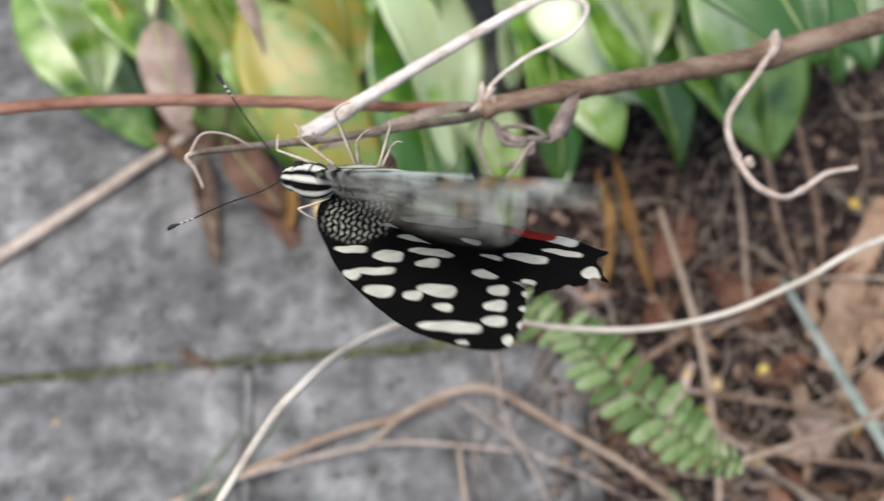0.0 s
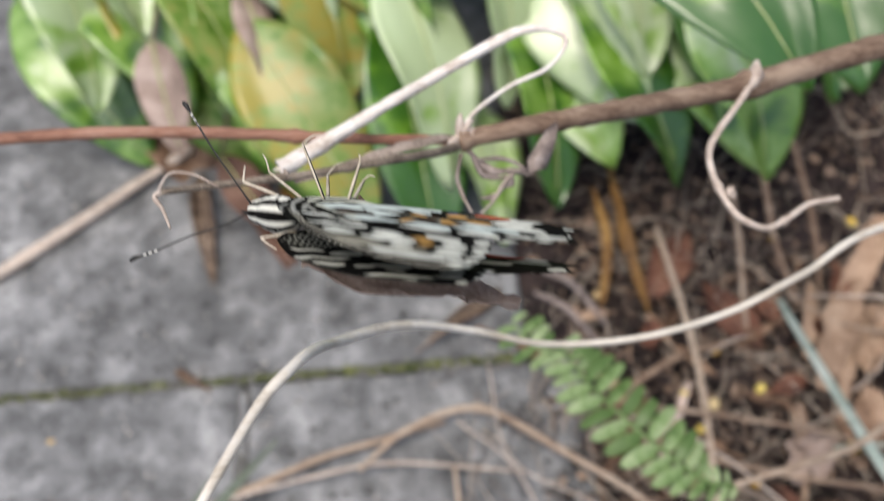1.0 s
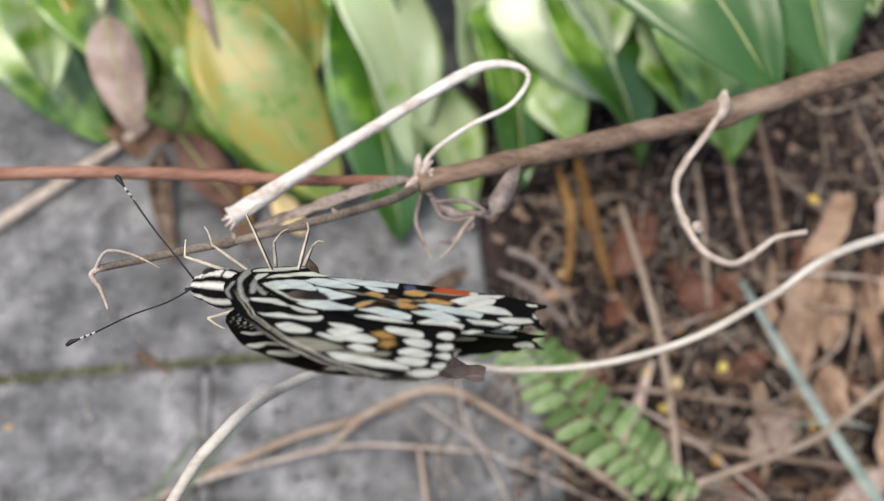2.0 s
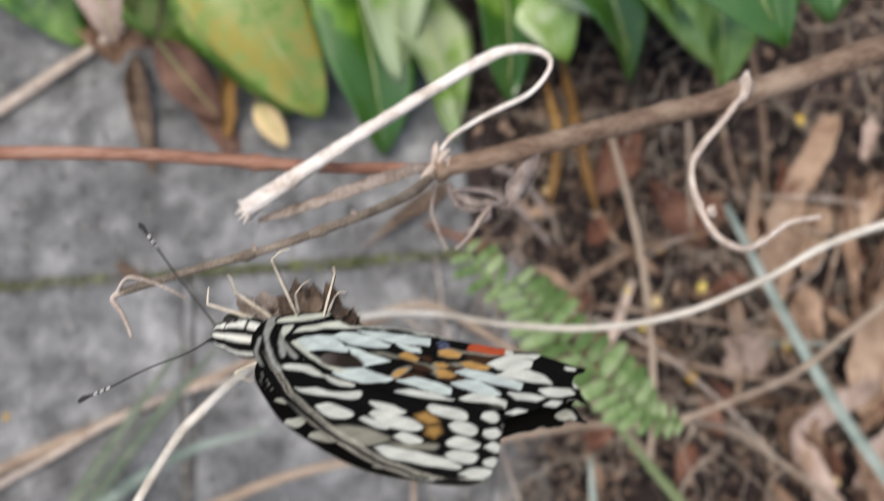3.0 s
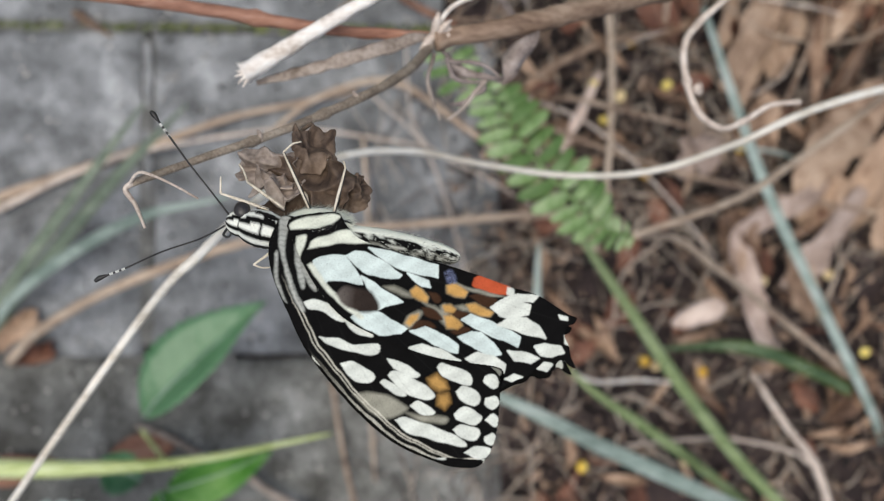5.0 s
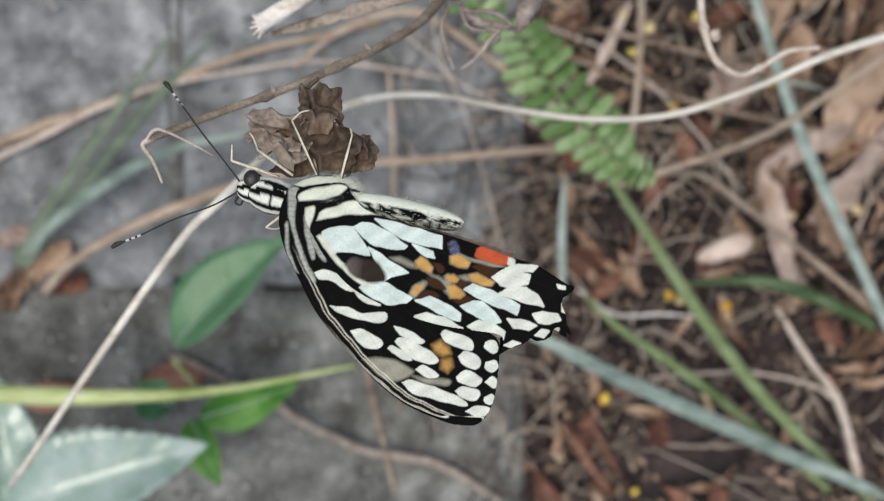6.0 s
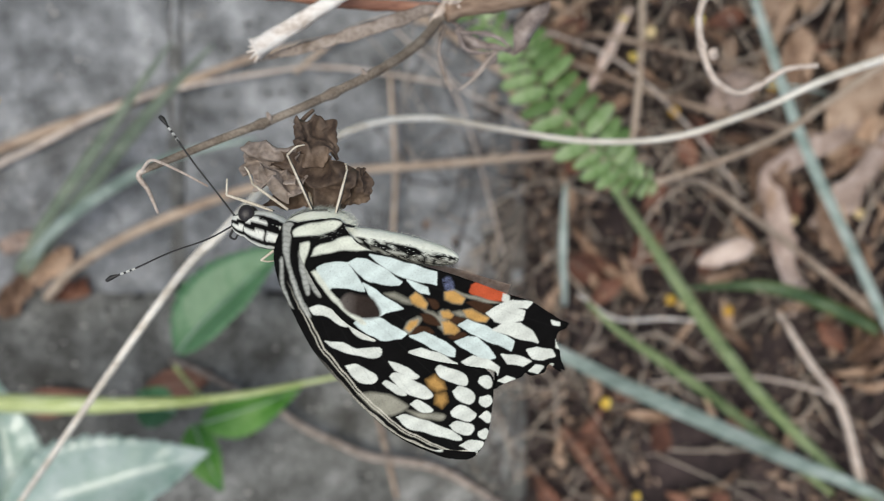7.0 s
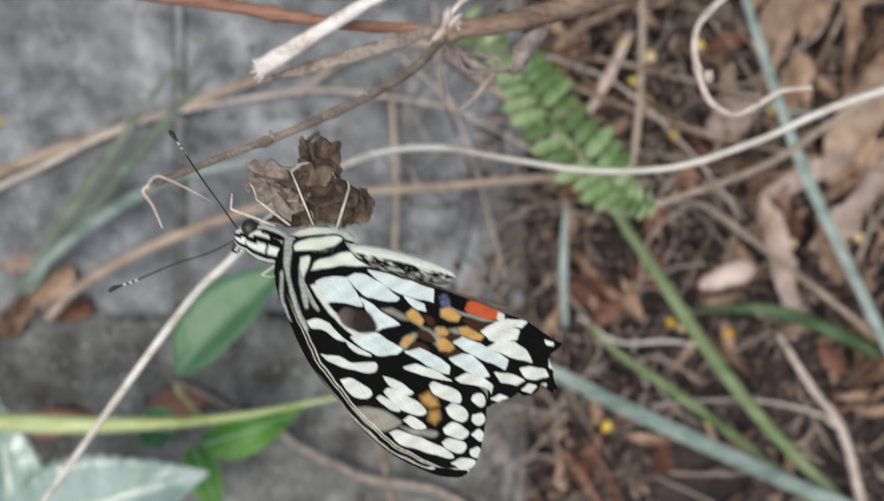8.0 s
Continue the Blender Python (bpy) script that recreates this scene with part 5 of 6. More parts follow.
# ---- the butterfly, in millimetres about its wing hinge: x to the tail, -y to the wings' free edge ----
MM = 0.001
HEAD = Vector((-9.6, 2.6, 0)) * MM


def inside(poly, x, y):
    """Even-odd test of many points against one outline."""
    hit = np.zeros(x.shape, bool)
    n = len(poly)
    for i in range(n):
        x0, y0 = poly[i]
        x1, y1 = poly[(i + 1) % n]
        c = (y0 > y) != (y1 > y)
        t = (x1 - x0) * (y - y0) / (y1 - y0 if y1 != y0 else 1e-9) + x0
        hit ^= c & (x < t)
    return hit


def spot_mask(spots, x, y, soft=0.16):
    """Coverage of rounded-oblong spots (centre x, centre y, half length, half width, turn in degrees clockwise)."""
    out = np.zeros(x.shape)
    for cx, cy, a, b, deg in spots:
        c, s = math.cos(radians(-deg)), math.sin(radians(-deg))
        u, v = ((x - cx) * c + (y - cy) * s) / a, (-(x - cx) * s + (y - cy) * c) / b
        v = v / (1 + 0.3 * np.clip(u, -1, 1))
        d = (np.abs(u) ** 2.6 + np.abs(v) ** 3.0) ** 0.4
        out = np.maximum(out, np.clip((1 - d) * min(a, b) / soft + 0.5, 0, 1))
    return out


def scaled(spots, k, ox, oy, fx=1.0, fy=1.0):
    """Spots read off a drawing: k units to the millimetre about the hinge at ox, oy, with y down the drawing."""
    return [((x - ox) / k * fx, -(y - oy) / k * fy, a / k * (fx + fy) / 2, b / k * (fx + fy) / 2, d) for x, y, a, b, d in spots]


CREAM, PALE, INK = (0.6, 0.62, 0.555), (0.55, 0.625, 0.59), (0.0045, 0.0043, 0.0042)
OCHRE, BRICK, UMBER, TAUPE, SLATE = (0.48, 0.275, 0.085), (0.43, 0.08, 0.032), (0.045, 0.022, 0.012), (0.3, 0.29, 0.23), (0.14, 0.16, 0.26)
DR = (21.5, 135.0, 84.0)  # outline drawing: units to the millimetre and the hinge in it
DP = (12.73, 560.0, 380.0)  # pattern drawing


def patch_mask(x, y, corners, soft=0.13, smooth=True, grow=0.0):
    """Coverage of one rounded patch of the pattern, given by its corners in the pattern drawing."""
    k, ox, oy = DP
    line = spline([((a - ox) / k, -(b - oy) / k, 0) for a, b in corners + corners[:1]], 4 if smooth else 1)
    near = (x > min(p.x for p in line) - 1) & (x < max(p.x for p in line) + 1) & (y > min(p.y for p in line) - 1) & (y < max(p.y for p in line) + 1)
    out = np.zeros(x.shape)
    px, py = x[near], y[near]
    d = np.full(px.shape, 9.0)
    for a, b in zip(line, line[1:]):
        t = np.clip(((px - a.x) * (b.x - a.x) + (py - a.y) * (b.y - a.y)) / max((b - a).length_squared, 1e-9), 0, 1)
        d = np.minimum(d, np.hypot(px - a.x - t * (b.x - a.x), py - a.y - t * (b.y - a.y)))
    d = np.where(inside([(p.x, p.y) for p in line[:-1]], px, py), d, -d)
    out[near] = np.clip((d + grow) / soft + 0.5, 0, 1)
    return out


HIND_CELLS = [
    [(587, 427), (600, 420), (640, 418), (650, 433), (668, 458), (669, 467), (652, 464), (636, 462), (614, 460), (607, 466), (596, 456), (588, 440)],
    [(643, 417), (655, 411), (674, 413), (692, 421), (712, 433), (735, 452), (730, 456), (700, 455), (680, 450), (660, 437)],
    [(680, 405), (700, 406), (740, 418), (796, 434), (795, 455), (770, 450), (740, 443), (710, 428)],
    [(669, 453), (690, 466), (712, 482), (738, 497), (725, 500), (706, 506), (696, 511)],
    [(652, 525), (664, 516), (690, 513), (700, 517), (722, 530), (743, 543), (735, 550), (715, 553), (700, 552), (678, 543)],
]
HIND_BARS = [
    [(746, 448), (765, 454), (780, 462), (784, 472), (770, 470), (755, 458)], [(750, 546), (775, 540), (805, 552), (830, 570), (829, 581), (815, 580), (785, 565)],
    [(830, 556), (852, 546), (868, 549), (890, 566), (900, 584), (884, 587), (858, 574)], [(836, 527), (852, 518), (880, 528), (915, 545), (932, 554), (928, 570), (905, 560), (878, 550)],
]
HIND_RIM = [
    [(885, 505), (905, 493), (930, 495), (950, 502), (946, 517), (922, 522), (900, 519)], [(896, 534), (915, 522), (945, 524), (964, 536), (976, 556), (950, 550), (925, 543)],
    [(908, 490), (930, 482), (964, 486), (955, 495), (930, 494)], [(956, 571), (975, 565), (1000, 571), (1006, 580), (985, 587), (966, 583)],
    [(913, 578), (935, 580), (962, 589), (950, 597), (923, 593)], [(750, 574), (770, 569), (800, 577), (832, 595), (815, 600), (783, 596)],
]
HIND_TIPS = [
    [(843, 592), (862, 582), (885, 587), (906, 600), (904, 613), (885, 606), (862, 604)], [(1008, 552), (1015, 545), (1021, 552), (1017, 567), (1008, 565)],
    [(962, 606), (972, 597), (984, 600), (976, 611)], [(908, 624), (920, 618), (934, 622), (922, 630)], [(1000, 517), (1012, 520), (1013, 525), (1003, 523)],
]
HIND_ROOT = [
    [(546, 374), (546, 362), (575, 350), (610, 345), (630, 348), (618, 360), (598, 368), (572, 371)], [(576, 408), (585, 392), (605, 384), (640, 372), (690, 387), (700, 397), (650, 396), (612, 400)],
    [(556, 386), (573, 381), (572, 395), (566, 415), (562, 430), (556, 405)], [(578, 435), (586, 432), (606, 460), (630, 487), (672, 520), (662, 525), (625, 495), (598, 465)],
]
HIND_OCHRE = [
    [(750, 477), (760, 470), (770, 478), (779, 488), (776, 497), (764, 494), (753, 487)], [(811, 469), (822, 466), (836, 471), (845, 478), (840, 487), (824, 486), (812, 481)], [(844, 501), (858, 500), (872, 506), (887, 514), (882, 520), (866, 518), (850, 512)],
    [(805, 503), (818, 502), (826, 508), (822, 513), (808, 514)], [(806, 521), (818, 519), (828, 527), (836, 536), (828, 543), (812, 540)], [(742, 533), (752, 521), (764, 518), (762, 526), (748, 537)],
]
HIND_VEIL = [
    [(706, 470), (722, 470), (748, 481), (752, 490), (735, 486), (716, 478)], [(826, 503), (838, 500), (846, 506), (850, 514), (838, 512)], [(800, 504), (808, 500), (812, 516), (808, 536), (800, 530)], [(736, 540), (746, 522), (764, 512), (774, 513), (762, 530), (748, 543)],
    [(770, 498), (790, 503), (806, 516), (800, 520), (784, 508)],
]
HIND_BROWN = [
    [(848, 486), (866, 482), (892, 489), (896, 497), (886, 505), (866, 500)], [(816, 513), (830, 510), (850, 518), (846, 525), (828, 524)], [(768, 506), (784, 506), (800, 520), (802, 528), (786, 526), (774, 518)],
    [(750, 541), (764, 528), (782, 530), (793, 540), (776, 545)], [(816, 547), (836, 539), (850, 541), (840, 550), (826, 552)], [(780, 480), (796, 482), (802, 494), (792, 498)],
]
FORE_INNER = [
    [(574, 499), (590, 493), (610, 500), (630, 515), (641, 531), (625, 526), (600, 511), (582, 509)], [(639, 526), (655, 525), (680, 545), (688, 556), (670, 553), (650, 541)],
    [(600, 556), (635, 560), (660, 570), (696, 567), (698, 583), (675, 584), (650, 579), (620, 571)], [(638, 600), (655, 597), (680, 609), (693, 622), (685, 631), (665, 629), (648, 616)],
    [(713, 592), (730, 595), (755, 609), (766, 619), (750, 621), (725, 606)],
]
FORE_OUTER = [
    [(715, 618), (725, 611), (750, 621), (785, 642), (789, 655), (765, 656), (735, 641)], [(701, 630), (710, 625), (735, 642), (744, 651), (725, 649)], [(750, 668), (765, 661), (785, 671), (791, 681), (770, 681)],
    [(796, 605), (805, 599), (840, 611), (851, 620), (849, 633), (825, 629), (802, 616)], [(826, 645), (840, 635), (860, 645), (866, 658), (855, 668), (835, 659)], [(823, 680), (838, 669), (862, 679), (867, 688), (855, 697), (830, 691)],
]
FORE_RIM = [
    [(821, 706), (835, 699), (860, 703), (865, 714), (855, 723), (830, 716)], [(839, 742), (855, 734), (881, 734), (877, 746), (858, 752)], [(874, 620), (890, 617), (897, 630), (888, 639), (872, 630)],
    [(875, 655), (890, 651), (896, 665), (886, 673), (875, 665)], [(873, 690), (888, 681), (896, 692), (888, 701)], [(873, 718), (885, 711), (892, 720), (884, 729), (873, 724)], [(857, 758), (864, 752), (871, 760), (862, 768)],
    [(728, 691), (745, 687), (790, 702), (830, 719), (842, 731), (815, 729), (780, 719), (745, 709)],
]
FORE_ROOT = [
    [(526, 350), (545, 350), (538, 390), (542, 430), (556, 470), (576, 510), (566, 510), (545, 465), (532, 420), (526, 385)], [(520, 415), (526, 411), (528, 450), (540, 488), (545, 499), (536, 489), (523, 455)],
    [(553, 395), (562, 400), (566, 430), (572, 455), (573, 475), (566, 471), (558, 440)], [(566, 430), (574, 438), (590, 465), (593, 479), (584, 475), (572, 452)],
]
FORE_OCHRE = [[(779, 625), (795, 617), (809, 628), (813, 640), (798, 643), (784, 636)], [(797, 650), (812, 649), (816, 662), (808, 673), (797, 666)]]
FORE_TAUPE = [[(658, 650), (690, 647), (720, 654), (747, 672), (725, 686), (700, 686), (680, 671)], [(745, 680), (780, 684), (812, 686), (806, 695), (775, 694)]]
UPPER_FORE = [(368, 471, 34, 13, 0), (446, 486, 31, 20, 5), (383, 535, 20, 12, 35), (420, 525, 48, 12, -3), (442, 573, 30, 19, 5), (508, 583, 19, 15, 10), (551, 569, 38, 20, 10), (568, 610, 19, 12, 5), (525, 503, 24, 14, 0), (530, 475, 47, 13, 8), (533, 442, 78, 15, 6), (480, 402, 62, 14, -3), (640, 528, 27, 16, 5), (673, 501, 26, 14, 5), (703, 471, 18, 12, 0), (665, 569, 20, 17, 0), (662, 606, 22, 16, 0)]
UPPER_RIM = [(663, 640, 22, 15, 0), (585, 655, 60, 16, 3), (719, 543, 8, 9, 0), (738, 512, 9, 9, 0), (718, 577, 8, 11, 0), (713, 613, 7, 8, 0), (712, 650, 8, 12, 0), (690, 682, 10, 15, 0), (612, 690, 12, 6, 0)]
UPPER_HIND = [(540, 360, 82, 18, -4), (735, 432, 44, 14, 5), (620, 405, 22, 8, 15), (668, 438, 22, 6, 12), (800, 408, 40, 10, 5), (790, 375, 38, 16, 8), (862, 455, 17, 20, -30), (808, 513, 20, 9, -15), (876, 375, 28, 7, 15), (752, 490, 14, 8, 10)]
UPPER_RED = [(730, 362, 48, 17, 4)]

FORE_LINE = [(150, 40), (90, 25), (62, 70), (50, 130), (66, 210), (105, 292), (172, 415), (298, 562), (419, 664), (543, 719), (598, 731), (645, 730), (672, 708), (694, 655), (704, 590), (708, 530), (702, 478), (620, 420), (480, 320), (300, 200)]
HIND_LINE = [(100, 62), (110, 38), (165, 22), (245, 18), (268, 50), (305, 92), (355, 114), (439, 140), (541, 166), (642, 198), (743, 234), (815, 256), (868, 288), (905, 312), (928, 321), (921, 338), (898, 352), (893, 378), (904, 402), (908, 430), (921, 464), (900, 458), (882, 443), (868, 452), (858, 472), (826, 478), (806, 470), (790, 486), (752, 500), (728, 512), (708, 522), (712, 470), (620, 452), (520, 436), (400, 396), (270, 330), (190, 240), (140, 150)]


def wing(name, outline, paint, side, parent, label):
    """One wing as a thin cambered sheet of two skins, each with its own pigment; side is +1 or -1."""
    k, ox, oy = DR
    poly = [((x - ox) / k, -(y - oy) / k) for x, y in outline]
    smooth = [(p.x, p.y) for p in spline([(x, y, 0) for x, y in poly] + [(*poly[0], 0)], 6)]
    step = 0.09
    xs = np.arange(-5, 40, step)
    ys = np.arange(-33, 4, step)
    gx, gy = np.meshgrid(xs, ys)
    keep = inside(smooth, gx + 0.03, gy + 0.03)
    ok = keep[:-1, :-1] & keep[1:, :-1] & keep[:-1, 1:] & keep[1:, 1:]
    used = np.zeros(keep.shape, bool)
    used[:-1, :-1] |= ok
    used[1:, :-1] |= ok
    used[:-1, 1:] |= ok
    used[1:, 1:] |= ok
    index = -np.ones(keep.shape, int)
    index[used] = np.arange(used.sum())
    x, y = gx[used], gy[used]
    r = np.hypot(x, y)
    ang = np.arctan2(-y, x)
    vein = 0.07 * np.cos(ang * 22) * np.clip(r / 10, 0, 1) + 0.5 * np.sin(r / 34 * 3.1) * np.sin(ang * 1.1)
    top = np.stack([x, y, side * (vein + 0.03)], 1) * MM
    low = np.stack([x, y, side * (vein - 0.03)], 1) * MM
    n = len(x)
    q = np.stack([index[:-1, :-1][ok], index[:-1, 1:][ok], index[1:, 1:][ok], index[1:, :-1][ok]], 1)
    quads = np.concatenate([q if side > 0 else q[:, ::-1], (q[:, ::-1] if side > 0 else q) + n])
    me = bpy.data.meshes.new(name)
    me.vertices.add(2 * n)
    me.vertices.foreach_set("co", np.concatenate([top, low]).ravel())
    me.loops.add(quads.size)
    me.loops.foreach_set("vertex_index", quads.ravel().astype(np.int32))
    me.polygons.add(len(quads))
    me.polygons.foreach_set("loop_start", np.arange(0, quads.size, 4, dtype=np.int32))
    me.polygons.foreach_set("use_smooth", np.ones(len(quads), bool))
    me.update()
    at = me.color_attributes.new("pigment", "FLOAT_COLOR", "POINT")
    rng = np.random.default_rng(4)
    jx, jy = rng.normal(0, 0.022, n), rng.normal(0, 0.022, n)
    wobx = 0.06 * np.sin(y * 1.3 + x) + 0.025 * np.sin(x * 3.1 - y * 2.3)
    woby = 0.06 * np.sin(x * 1.7 - y) + 0.025 * np.sin(y * 3.7 + x * 1.9)
    cols = np.concatenate([paint(x + jx + wobx, y + jy + woby, True), paint(x + jx + wobx, y + jy + woby, False)])
    cloud = 1 + 0.07 * np.sin(x * 1.3 + 2 * np.sin(y * 0.9)) + 0.05 * np.sin(y * 2.9 - x * 1.7)
    grains = np.where(rng.random(n) < 0.02, 0.7, 1.0)
    cols *= np.tile(cloud * grains, 2)[:, None]
    cols[:n] = layer(cols[:n], veins(x, y) * 0.1, (0.03, 0.03, 0.028))
    at.data.foreach_set("color", np.concatenate([cols, np.ones((2 * n, 1))], 1).ravel().astype(np.float32))
    me.materials.append(WING)
    ob = new(name, me)
    ob.parent = parent
    return tagged(ob, label)


def layer(col, mask, rgb):
    return col * (1 - mask[:, None]) + np.array(rgb)[None] * mask[:, None]


def veins(x, y):
    """Dark vein lines fanning from the hinge."""
    ang = np.degrees(np.arctan2(-y, x + 1.5))
    d = np.abs((ang + 3.5) % 8.5 - 4.25) * np.hypot(x + 1.5, y) * 0.0175
    return np.clip((0.14 - d) / 0.1, 0, 1) * np.clip((np.hypot(x, y) - 9) / 5, 0, 1)


def upper_paint(x, y, spots):
    d = (14.5, 333, 339, 1.0, 1.19)
    spots = [[(a, b, c * 0.88, e * 0.8, f) for a, b, c, e, f in s] for s in spots]
    col = np.tile(np.array(INK), (len(x), 1))
    r = np.hypot(x - 2.5, (y + 3.5) * 0.9)
    line = np.sin(x * 7.0 + 1.7 * np.sin(y * 1.1) + 0.9 * np.sin(y * 3.6 + x)) + 0.45 * np.sin(y * 4.3 + 2.4 * np.sin(x * 2.1))
    col = layer(col, np.clip(line * 2 - 0.7, 0, 1) * np.clip((5.8 - r) / 1.5, 0, 1) * 0.85, (0.55, 0.57, 0.5))
    for s in spots:
        col = layer(col, spot_mask(scaled(s, *d), x, y, 0.12), CREAM)
    return layer(col, spot_mask(scaled(UPPER_RED, *d), x, y), (0.3, 0.03, 0.018))


def fore_paint(x, y, under):
    if not under:
        return upper_paint(x, y, (UPPER_FORE, UPPER_RIM))
    col = np.tile(np.array(INK), (len(x), 1))
    for c in FORE_TAUPE:
        col = layer(col, patch_mask(x, y, c, 0.5) * 0.9, TAUPE)
    # cream lines that follow the leading edge
    k, ox, oy = DR
    edge = [((a - ox) / k, -(b - oy) / k) for a, b in FORE_LINE[1:12]]
    away, along = np.full(len(x), 99.0), np.zeros(len(x))
    for i in range(len(edge) - 1):
        (ax, ay), (bx, by) = edge[i], edge[i + 1]
        t = np.clip(((x - ax) * (bx - ax) + (y - ay) * (by - ay)) / ((bx - ax) ** 2 + (by - ay) ** 2), 0, 1)
        d = np.hypot(x - ax - t * (bx - ax), y - ay - t * (by - ay))
        along = np.where(d < away, (i + t) / (len(edge) - 1), along)
        away = np.minimum(d, away)
    for at, half, start in ((1.75, 0.16, 0.25), (1.2, 0.13, 0.3), (0.14, 0.13, 0.5)):
        drift = at * (1.0 - 0.55 * np.clip((along - 0.35) / 0.5, 0, 1))
        col = layer(col, np.clip((half - np.abs(away - drift)) / 0.14, 0, 1) * np.clip((along - start) * 8, 0, 1) * 0.9, (0.6, 0.57, 0.47))
    for c in FORE_OCHRE:
        col = layer(col, patch_mask(x, y, c, 0.8, False) * 0.85, OCHRE)
    for c in FORE_INNER + FORE_OUTER + FORE_RIM:
        col = layer(col, patch_mask(x, y, c, grow=0.05), CREAM)
    ticks = 0.84 + 0.1 * np.clip(np.sin(y * 8.5 + 0.8 * np.sin(x * 6)) * 3 + 1.4, -1, 1)
    for c in FORE_ROOT:
        col = layer(col, patch_mask(x, y, c, 0.3) * ticks * 0.8, (0.42, 0.43, 0.39))
    return col


def hind_paint(x, y, under):
    if not under:
        c, w = math.cos(radians(10.3)), math.sin(radians(10.3))  # the drawing shows this wing swung in
        return upper_paint(x * c - y * w, x * w + y * c, (UPPER_HIND,))
    col = np.tile(np.array(INK), (len(x), 1))
    for c in HIND_OCHRE:
        col = layer(col, patch_mask(x, y, c, 0.5, False, 0.12) * 0.5, TAUPE)
    for c in HIND_VEIL:
        col = layer(col, patch_mask(x, y, c, 0.5, False) * 0.75, TAUPE)
    for c in HIND_BROWN:
        col = layer(col, patch_mask(x, y, c, 0.3), UMBER)
    for c in HIND_OCHRE:
        col = layer(col, patch_mask(x, y, c, 0.4, False, 0.06), OCHRE)
    for c in HIND_CELLS + HIND_BARS:
        col = layer(col, patch_mask(x, y, c, smooth=False, grow=0.13), PALE)
    for c in HIND_RIM + HIND_TIPS:
        col = layer(col, patch_mask(x, y, c, smooth=False, grow=0.15), CREAM)
    for c in HIND_ROOT:
        col = layer(col, patch_mask(x, y, c, 0.3), (0.6, 0.62, 0.52))
    eye = patch_mask(x, y, [(627, 486), (640, 473), (660, 474), (686, 482), (698, 506), (692, 514), (665, 514), (640, 503)], 0.5)
    shade = np.clip((x - 4.6) / 3.2, 0, 1)[:, None]
    col = col * (1 - eye[:, None]) + eye[:, None] * (np.array((0.16, 0.14, 0.125)) * (1 - shade) + np.array((0.03, 0.022, 0.018)) * shade)
    col = layer(col, patch_mask(x, y, [(857, 454), (868, 450), (888, 457), (917, 469), (919, 483), (900, 483), (857, 471)], 0.25), BRICK)
    col = layer(col, patch_mask(x, y, [(913, 470), (924, 474), (922, 485), (911, 484)], 0.25), CREAM)
    col = layer(col, patch_mask(x, y, [(822, 463), (855, 473), (885, 480), (908, 487), (885, 486), (855, 479)], 0.3) * 0.8, TAUPE)
    speck = np.clip(np.sin(x * 31) * np.sin(y * 37) * 2 + 0.6, 0, 1)
    col = layer(col, patch_mask(x, y, [(807, 446), (818, 440), (827, 452), (825, 465), (811, 463)], 0.4) * speck, SLATE)
    return col


def furry(name, centre, radii, stripes, parent, label="", taper=0.0, turn=0.0, hair=0.05, seg=36):
    """A downy body segment, striped lengthwise: stripes gives the pigment by the angle round the body and the place along it."""
    verts, faces, cols = [], [], []
    c = Matrix.Translation(Vector(centre) * MM) @ pose(0, 0, 0, 0, 0, turn)
    for i in range(seg + 1):
        t = i / seg
        u = -math.cos(math.pi * t)
        ring = math.sqrt(max(0, 1 - u * u)) ** (0.8 if taper else 1) * (1 - taper * (u + 1) / 2)
        for j in range(seg):
            a = 2 * math.pi * j / seg
            w = 1 + hair * (noise.noise(Vector((u * 9, math.cos(a) * 4, math.sin(a) * 4 + len(name)))) + 0.7 * noise.noise(Vector((u * 5, a * 9, 2))))
            verts.append(c @ (Vector((u * radii[0], math.cos(a) * ring * radii[1] * w, math.sin(a) * ring * radii[2] * w)) * MM))
            cols.append((*stripes(math.degrees(a) % 360, t), 1))
    for i in range(seg):
        for j in range(seg):
            p, q = i * seg + j, i * seg + (j + 1) % seg
            faces.append((p, p + seg, q + seg, q))
    ob = soup(name, verts, faces, FUR, parent)
    at = ob.data.color_attributes.new("pigment", "FLOAT_COLOR", "POINT")
    at.data.foreach_set("color", np.array(cols, np.float32).ravel())
    return tagged(ob, label)


